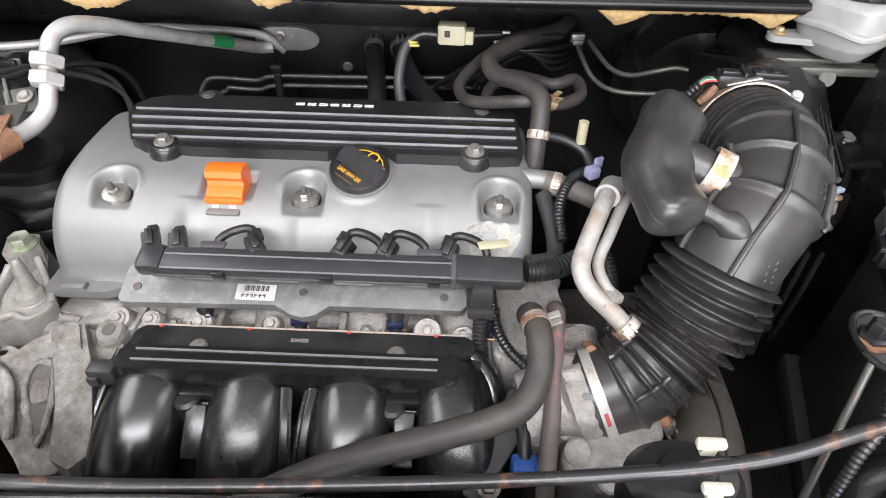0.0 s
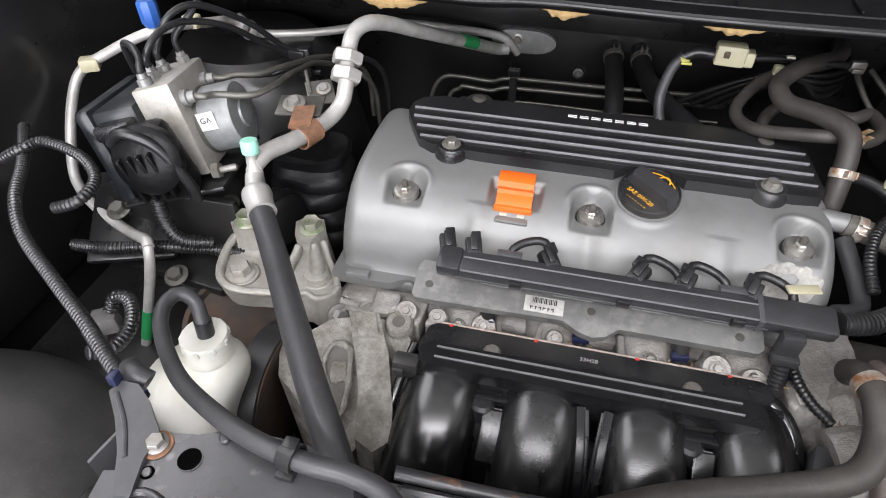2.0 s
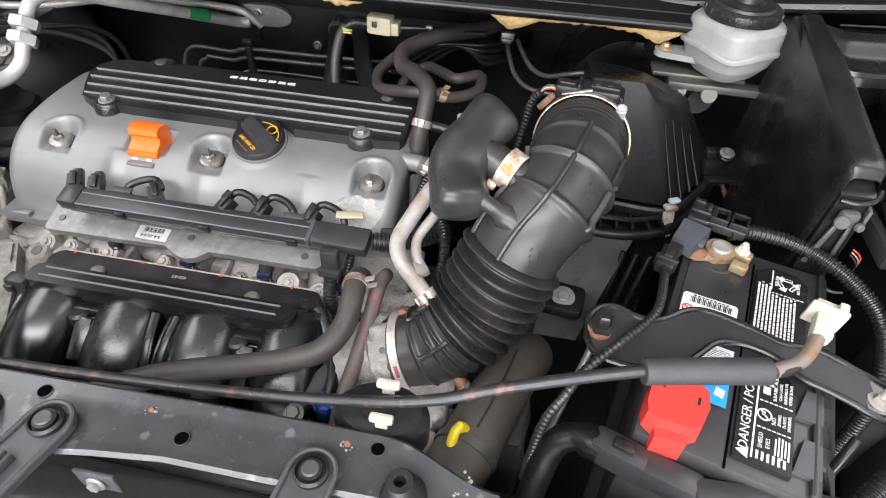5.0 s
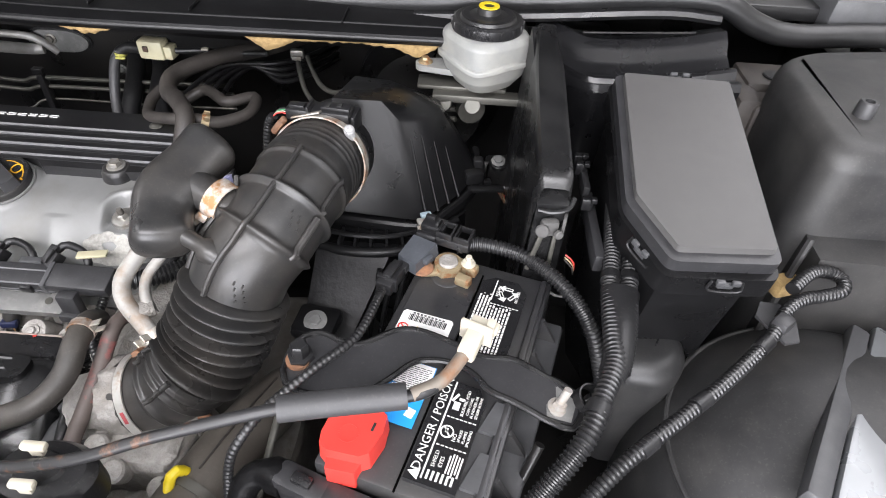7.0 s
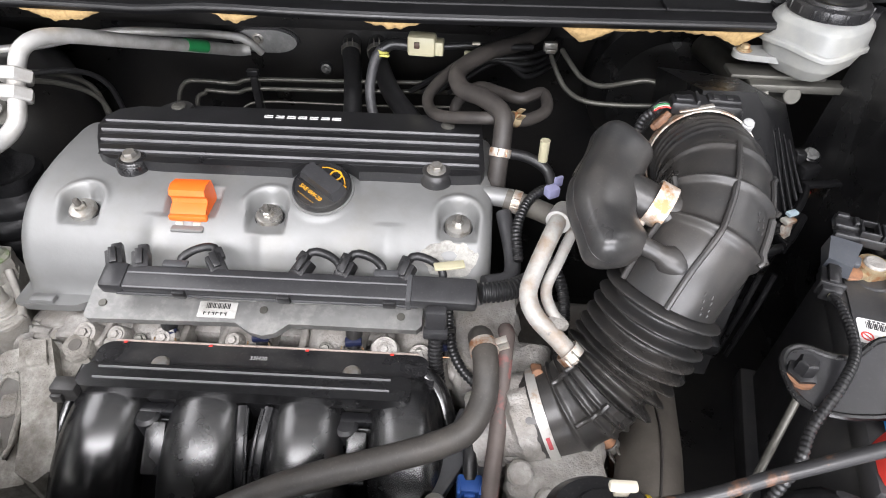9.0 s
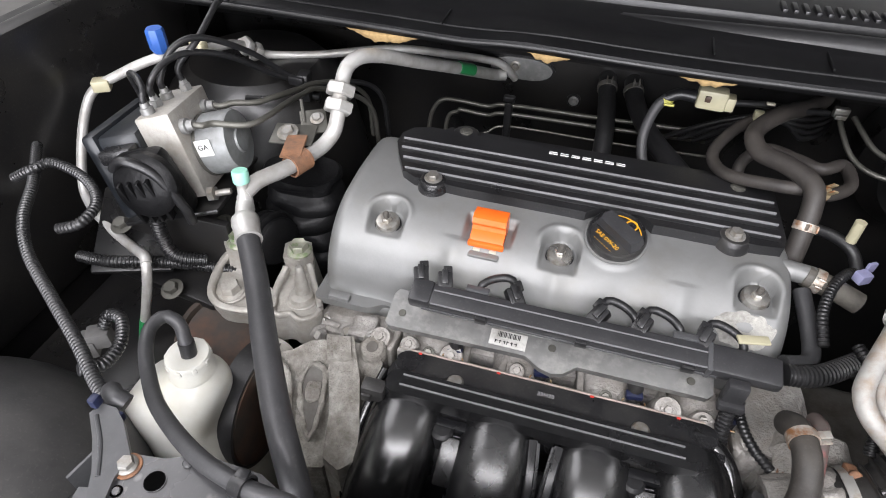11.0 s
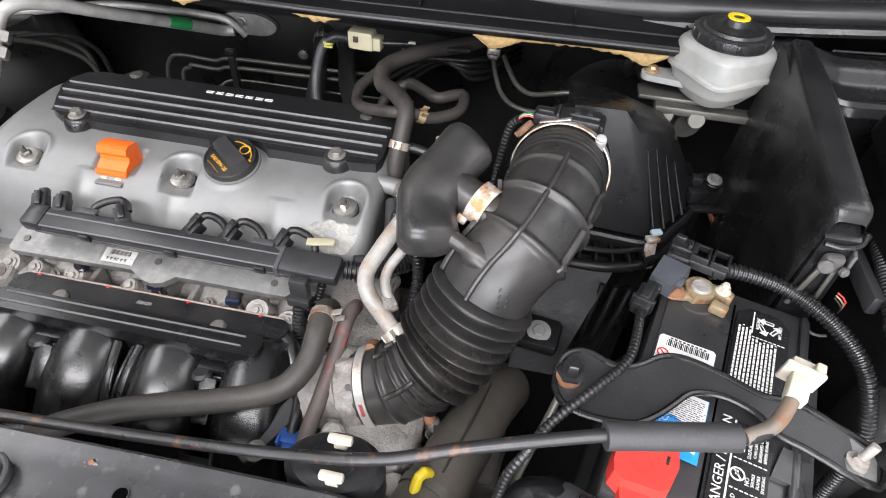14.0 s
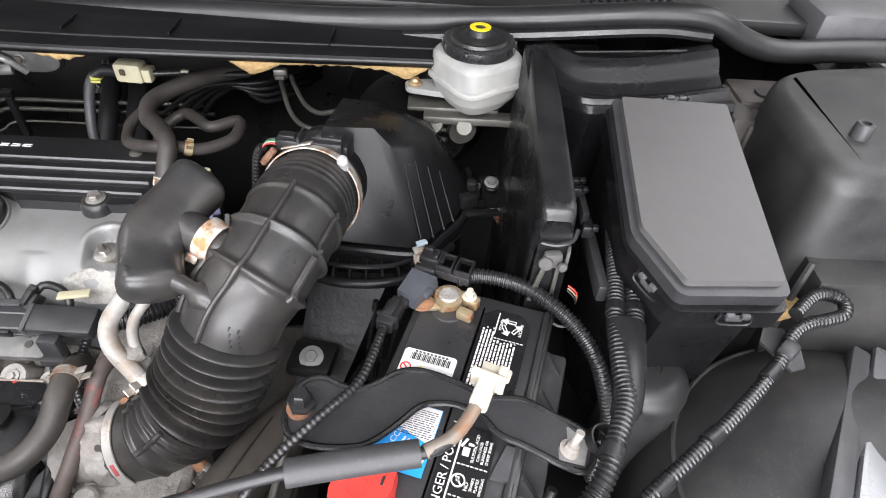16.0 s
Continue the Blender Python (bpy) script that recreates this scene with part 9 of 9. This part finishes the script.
def brake_master():
    line_pipe("brake_line", [(0.196, 0.868, 0.166), (0.205, 0.850, 0.158), (0.222, 0.825, 0.146), (0.245, 0.805, 0.146), (0.275, 0.79, 0.160), (0.300, 0.785, 0.166), (0.335, 0.770, 0.160), (0.365, 0.755, 0.158), (0.42, 0.74, 0.170)], 0.0035, "steel_dark", "thin steel brake line along the bulkhead")
    line_pipe("brake_line", [(0.180, 0.872, 0.164), (0.185, 0.855, 0.152), (0.200, 0.825, 0.132), (0.225, 0.800, 0.126), (0.27, 0.785, 0.130), (0.33, 0.770, 0.140), (0.38, 0.755, 0.148), (0.42, 0.74, 0.155)], 0.0035, "steel_dark", "thin steel brake line along the bulkhead")
    b = thing("brake_booster", (0.38, 0.87, 0.0), "black brake booster drum on the firewall", "booster")
    part("drum", lathe([(0.11, 0), (0.115, 0.01), (0.115, 0.06), (0.09, 0.09), (0.04, 0.10)], frm((0.37, 0.99, 0.08), (1, 0, 0), (0, -1, 0)), 48), M["body_black"], b)
    part("master_cylinder", tube([(0.40, 0.90, 0.165), (0.42, 0.80, 0.170), (0.440, 0.735, 0.172)], 0.018, 20), M["steel_dark"], b)
    c = thing("firewall_connector", (0.01, 0.80, 0.19), "cream plastic connector on the firewall wiring", "connector")
    part("shell", join(box((0.006, 0.800, 0.197), (0.036, 0.022, 0.026), 0.004, rz=-4), box((0.028, 0.800, 0.194), (0.012, 0.018, 0.018), 0.002, rz=-4)), M["ivory"], c, "cream connector shell")
    part("window", box((0.000, 0.788, 0.200), (0.007, 0.003, 0.008), 0.001, rz=-4), M["pulley"], c)
    part("arm", tube([(-0.012, 0.802, 0.194), (-0.032, 0.804, 0.194), (-0.045, 0.803, 0.187)], 0.0075, 14), M["dark_plastic"], c)
    part("tube_run", tube([(0.034, 0.802, 0.194), (0.07, 0.808, 0.194), (0.11, 0.815, 0.190), (0.15, 0.83, 0.185)], 0.0042, 10), M["dark_plastic"], c)
    part("tag", box((0.075, 0.803, 0.199), (0.010, 0.006, 0.003), 0.001), M["white_clip"], c)
    part("collar", join(band((-0.045, 0.803, 0.185), (0.2, 0, 1), 0.0072, 0.004, 0.0012), box((-0.042, 0.794, 0.182), (0.013, 0.004, 0.003), 0.001)), M["yellow_dull"], c, "yellow-green clip")
    part("drop_hose", tube([(-0.045, 0.803, 0.188), (-0.056, 0.800, 0.172), (-0.063, 0.790, 0.138), (-0.058, 0.770, 0.112), (-0.045, 0.75, 0.095)], 0.0068, 14), M["hose_grey"], c)
    part("clip", box((0.066, 0.800, 0.183), (0.012, 0.010, 0.012), 0.002), M["ivory"], c)
    for k in range(4):
        line_pipe("firewall_line", [(-0.02 + 0.02 * k, 0.90, 0.075), (0.03 + 0.015 * k, 0.88, 0.118), (0.08 + 0.012 * k, 0.87, 0.145), (0.15, 0.875, 0.150 - 0.01 * k), (0.19, 0.92, 0.146 - 0.01 * k), (0.215, 1.00, 0.135 - 0.01 * k)], 0.0038, "dark_plastic", "black coated line rising along the firewall", group="firewall lines")
    single("hose_clip", join(box((0.180, 0.872, 0.168), (0.020, 0.010, 0.014), 0.003, rz=5), box((0.180, 0.866, 0.164), (0.014, 0.006, 0.006), 0.001)), M["steel"], "small bright steel clip on the firewall", "clip")


brake_master()

single("battery_cable", loom([(0.432, 0.468, 0.178), (0.455, 0.472, 0.180), (0.495, 0.460, 0.180), (0.529, 0.432, 0.175), (0.553, 0.402, 0.160), (0.568, 0.383, 0.125), (0.578, 0.375, 0.08), (0.58, 0.37, 0.0)], 0.0074), M["loom"], "thick black corrugated battery cable", "cable", "battery cables")
ml = single("main_loom", loom([(0.592, 0.56, 0.197), (0.5835, 0.513, 0.194), (0.576, 0.465, 0.192), (0.568, 0.419, 0.190), (0.564, 0.385, 0.190), (0.562, 0.360, 0.189), (0.5605, 0.338, 0.188), (0.5478, 0.3075, 0.186), (0.530, 0.272, 0.178), (0.49, 0.23, 0.15)], 0.0084), M["loom"], "thick black corrugated main loom beside the battery", "cable", "main looms")
ml2 = single("main_loom", loom([(0.608, 0.56, 0.197), (0.5990, 0.514, 0.194), (0.5915, 0.465, 0.192), (0.584, 0.420, 0.190), (0.5795, 0.390, 0.189), (0.574, 0.362, 0.185), (0.566, 0.335, 0.180)], 0.0084), M["loom"], "thick black corrugated main loom beside the fuse box", "cable", "main looms")
single("loom_tape", tube([(0.5755, 0.412, 0.190), (0.5725, 0.395, 0.1895), (0.5690, 0.372, 0.1885), (0.5640, 0.345, 0.186), (0.5560, 0.325, 0.186)], lambda r, f: 0.0168 - 0.0065 * f, 18, flat=0.66), M["rubber_black"], "black tape wrapped round two looms", "tape")
hl = single("headlight_loom", loom([(0.742, 0.446, 0.176), (0.768, 0.468, 0.178), (0.788, 0.472, 0.176), (0.797, 0.464, 0.174), (0.792, 0.452, 0.172), (0.772, 0.444, 0.172), (0.752, 0.438, 0.172), (0.733, 0.425, 0.170), (0.707, 0.392, 0.165), (0.657, 0.346, 0.160), (0.61, 0.308, 0.158), (0.565, 0.272, 0.155), (0.52, 0.23, 0.14)], 0.0064), M["loom"], "black corrugated headlight loom with a loop", "cable", "headlight looms")
for pts, r, par in (([(0.545, 0.3015, 0.1848), (0.540, 0.292, 0.1828)], 0.0094, ml), ([(0.5705, 0.432, 0.1904), (0.569, 0.424, 0.1902)], 0.0092, ml), ([(0.586, 0.432, 0.1904), (0.5845, 0.424, 0.1902)], 0.0092, ml2),
                    ([(0.707, 0.392, 0.165), (0.695, 0.381, 0.1638)], 0.0070, hl), ([(0.640, 0.332, 0.1594), (0.628, 0.323, 0.1589)], 0.0070, hl), ([(0.590, 0.292, 0.1567), (0.578, 0.282, 0.156)], 0.0070, hl)):
    part("tape_band", tube(pts, r, 16, 0.004), M["rubber_black"], par, "black cloth tape band")
single("loom_tag", join(box((0.722, 0.408, 0.170), (0.018, 0.015, 0.0145), 0.004, rz=42)), M["hose_grey"], "grey tape tag on the loom", "tag")


def right_shell():
    h = thing("headlight_housing", (0.77, 0.33, -0.2), "grey-black plastic back of a headlight housing", "headlight", group="headlights")

    def dome(u, v):
        a, b = 2 * math.pi * u, math.pi * 0.5 * v
        return (0.80 + 0.19 * math.cos(a) * math.cos(b), 0.335 + 0.175 * math.sin(a) * math.cos(b), -0.06 + 0.205 * math.sin(b) ** 0.6)

    part("shell", surface(dome, 56, 24, close_u=True), M["fender_plastic"], h)
    part("moulded_line", tube([(0.70, 0.30, 0.085), (0.74, 0.335, 0.112), (0.79, 0.36, 0.124)], 0.0025, 8), M["black_plastic"], h)
    def on_dome(a0, a1, b0, b1, r):
        pts = [Vector(dome((a0 + (a1 - a0) * k / 14) / 360, b0 + (b1 - b0) * k / 14)) for k in range(15)]
        return tube(pts, r, 8, 0.006)

    for a0, a1, b0, b1, r in ((95, 262, 0.36, 0.30, 0.0030), (225, 215, 0.30, 0.62, 0.0014)):
        part("moulded_ridge", on_dome(a0, a1, b0, b1, r), M["fender_plastic"], h)
    part("plug", box((0.757, 0.478, 0.150), (0.026, 0.018, 0.02), 0.004, rz=20), M["foam"], h, "tan plug")
    part("mount_tab", prism([(0.712, 0.430), (0.722, 0.448), (0.740, 0.446), (0.748, 0.428), (0.742, 0.402), (0.728, 0.398)], 0.152, 0.155, 0.001), M["hose_grey"], h, "pale grey loom tab")
    c = thing("relay_cover", (0.62, 0.36, -0.05), "rounded black plastic relay cover", "cover")
    part("cover", pillow([(0.586, 0.388), (0.596, 0.458), (0.622, 0.474), (0.660, 0.462), (0.666, 0.414), (0.640, 0.382)], -0.05, 0.113, 0.022), M["fender_plastic"], c)
    part("seam", tube([(0.652, 0.452, 0.06), (0.642, 0.445, 0.10), (0.632, 0.424, 0.113), (0.620, 0.400, 0.10)], 0.0012, 6), M["dark_plastic"], c)
    s = thing("fender_cover", (0.87, 0.62, -0.1), "large black plastic fender-side cover with a stud", "cover")
    plan = rounded([(0.754, 0.508), (0.764, 0.690), (0.806, 0.730), (0.955, 0.756), (0.955, 0.512)], 0.034, 6)
    part("cover", pillow(plan, -0.1, 0.285, 0.024, rounds=0), M["fender_plastic"], s)
    part("lower_cover", loft([(0.770, 0.462, -0.1), (0.770, 0.52, -0.1), (0.95, 0.56, -0.1), (0.95, 0.45, -0.1)], [(0.776, 0.478, 0.186), (0.772, 0.53, 0.192), (0.95, 0.57, 0.194), (0.95, 0.47, 0.186)], 0.016, 5), M["fender_plastic"], s)
    part("edge_rib", tube([(0.762, 0.486, 0.205), (0.758, 0.480, 0.15), (0.757, 0.474, 0.08)], 0.004, 8), M["fender_plastic"], s)
    part("stud", lathe([(0.0120, 0), (0.0120, 0.002), (0.0092, 0.0025), (0.0088, 0.017), (0.0072, 0.019), (0.0045, 0.019), (0.004, 0.012)], pose(0.809, 0.578, 0.281), 28), M["hose_grey"], s, "grey threaded stud")
    # black ring painted as the shaded gap round the stud
    part("hole", lathe([(0.009, 0), (0.0150, 0), (0.0150, 0.0012), (0.009, 0.0012)], pose(0.809, 0.578, 0.2815), 28, ring=True), M["print_black"], s)
    part("clip", box((0.87, 0.555, 0.286), (0.03, 0.06, 0.02), 0.006), M["black_plastic"], s)
    w = thing("cowl_side_trim", (0.63, 0.73, 0.2), "black moulded plastic trim below the cowl", "trim", kind="structure")

    def trim(u, v):
        x = 0.512 + 0.225 * u
        y0 = 0.664 + 0.055 * step01(0.30, 0.0, u) + 0.014 * u
        prof = [(y0 + 0.030, 0.12), (y0 + 0.004, 0.225), (y0, 0.240), (y0 + 0.004, 0.248), (y0 + 0.012, 0.247), (y0 + 0.022, 0.243), (y0 + 0.026, 0.252), (y0 + 0.031, 0.254), (y0 + 0.036, 0.250), (y0 + 0.048, 0.246), (y0 + 0.066, 0.252), (y0 + 0.080, 0.266), (y0 + 0.092, 0.272), (y0 + 0.096, 0.270), (y0 + 0.118, 0.266)]
        k = v * (len(prof) - 1)
        i = min(int(k), len(prof) - 2)
        g = k - i
        return (x, prof[i][0] + (prof[i + 1][0] - prof[i][0]) * g, prof[i][1] + (prof[i + 1][1] - prof[i][1]) * g + 0.010 * u - 0.010 * math.sin(math.pi * u) * step01(0.2, 0.5, v))

    part("trim_panel", surface(trim, 44, 56), M["gloss_plastic"], w)
    part("edge_strip", tube([(0.565, 0.755, 0.275), (0.62, 0.76, 0.276), (0.70, 0.768, 0.278)], 0.0014, 8), M["black_plastic"], w)
    part("catch", join(box((0.642, 0.672, 0.252), (0.030, 0.012, 0.010), 0.002), box((0.640, 0.668, 0.259), (0.010, 0.008, 0.006), 0.001), box((0.652, 0.668, 0.259), (0.006, 0.008, 0.006), 0.001)), M["dark_plastic"], w)
    part("end_wall", box((0.757, 0.725, 0.165), (0.03, 0.09, 0.15), 0.008), M["rubber"], w, "dirt-stained inner panel")
    part("bracket", join(box((0.80, 0.745, 0.235), (0.08, 0.06, 0.02), 0.006), box((0.775, 0.70, 0.21), (0.03, 0.05, 0.05), 0.006)), M["rubber"], w, "dusty steel hinge bracket")
    part("bolt", disc((0.795, 0.735, 0.245), (0, 0, 1), 0.012, 0.003), M["rubber_black"], w)
    f = thing("fender", (0.98, 0.45, -0.3), "silver-grey painted fender edge", "fender", kind="structure")
    part("fender_panel", box((0.985, 0.40, 0.0), (0.04, 1.0, 0.5), 0.015), M["body_grey"], f)
    part("headlamp_top", box((0, 0, 0), (0.12, 0.26, 0.012), 0.004, m=pose(0.826, 0.318, 0.128, -8, 8, -36)), M["body_grey"], f, "pale grey headlamp edge")
    part("headlamp_trim", box((0, 0, 0), (0.018, 0.24, 0.016), 0.004, m=pose(0.764, 0.352, 0.136, -8, 8, -36)), M["grey_plastic"], f)
    part("side_box", box((0.93, 0.86, 0.29), (0.12, 0.10, 0.05), 0.012), M["grey_plastic"], f)
    # lower radiator hose and intake snorkel ahead of the battery
    rh = hose("radiator_hose", [(0.272, 0.44, -0.02), (0.255, 0.39, 0.010), (0.238, 0.33, 0.035), (0.222, 0.275, 0.045), (0.205, 0.235, 0.04)], 0.0285, "hose_brown", "thick brown-black radiator hose", (), 28)
    part("seam", tube([(0.2560, 0.402, 0.036), (0.2440, 0.340, 0.0628), (0.2280, 0.282, 0.0735)], 0.0012, 6), M["rubber"], rh, "moulded seam line")
    part("hose_clamp", band((0.2200, 0.270, 0.0450), (-0.017, -0.045, -0.001), 0.0290, 0.008, 0.0014, 36), M["steel_dark"], rh, "dull steel band clamp")
    single("yellow_tag", tube([(0.2085, 0.256, 0.046), (0.2080, 0.262, 0.066), (0.2095, 0.270, 0.079), (0.2140, 0.276, 0.080), (0.2175, 0.279, 0.070)], 0.0048, 12), M["yellow"], "bright yellow plastic loop tag on the hose", "tag")
    n = thing("intake_snorkel", (0.34, 0.25, 0.0), "black plastic cable conduit ahead of the battery", "conduit")
    part("elbow", tube([(0.276, 0.226, 0.060), (0.281, 0.239, 0.100), (0.288, 0.250, 0.124), (0.302, 0.254, 0.134), (0.320, 0.249, 0.136)], lambda r, f: 0.0108 + 0.0025 * step01(0.85, 0.88, f), 22), M["boot_rubber"], n)
    part("conduit", join(box((0, 0, 0), (0.046, 0.022, 0.026), 0.006, m=pose(0.334, 0.244, 0.136, 0, 2, -20)), box((0, 0, 0), (0.046, 0.022, 0.024), 0.006, m=pose(0.368, 0.232, 0.136, 0, 2, -17)), box((0, 0, 0), (0.11, 0.020, 0.024), 0.006, m=pose(0.436, 0.226, 0.137, 0, 0, 3))), M["channel_plastic"], n)
    part("latch", box((0, 0, 0), (0.016, 0.009, 0.006), 0.002, m=pose(0.334, 0.243, 0.1505, 0, 2, -20)), M["black_plastic"], n)
    g = thing("blue_plug", (0.075, 0.29, 0.0), "bright blue wiring plug beside the manifold", "plug")
    part("shell", join(box((0.081, 0.300, 0.028), (0.022, 0.016, 0.032), 0.003), box((0.081, 0.291, 0.034), (0.009, 0.005, 0.014), 0.001), box((0.072, 0.294, 0.040), (0.003, 0.010, 0.012), 0.001), box((0.090, 0.294, 0.040), (0.003, 0.010, 0.012), 0.001)), M["blue"], g)
    part("lead", tube([(0.081, 0.304, 0.040), (0.080, 0.325, 0.05), (0.074, 0.345, 0.05)], 0.006, 10), M["dark_plastic"], g)
    s2 = thing("throttle_bracket", (0.07, 0.32, -0.03), "dark grey plastic cable bracket beside the throttle", "bracket")
    part("arm", join(box((0, 0, 0), (0.022, 0.095, 0.014), 0.003, m=pose(0.062, 0.318, 0.028, 14, 0, -34)), box((0, 0, 0), (0.030, 0.030, 0.020), 0.004, m=pose(0.080, 0.350, 0.040, 0, 0, -20)), box((0, 0, 0), (0.018, 0.05, 0.012), 0.003, m=pose(0.088, 0.325, 0.035, 20, 0, 20))), M["grey_plastic"], s2)
    part("bolt", hexbolt((0.052, 0.285, 0.03), (0, -0.3, 0.95), 0.007, 0.007, 0.010), M["steel"], s2)


right_shell()
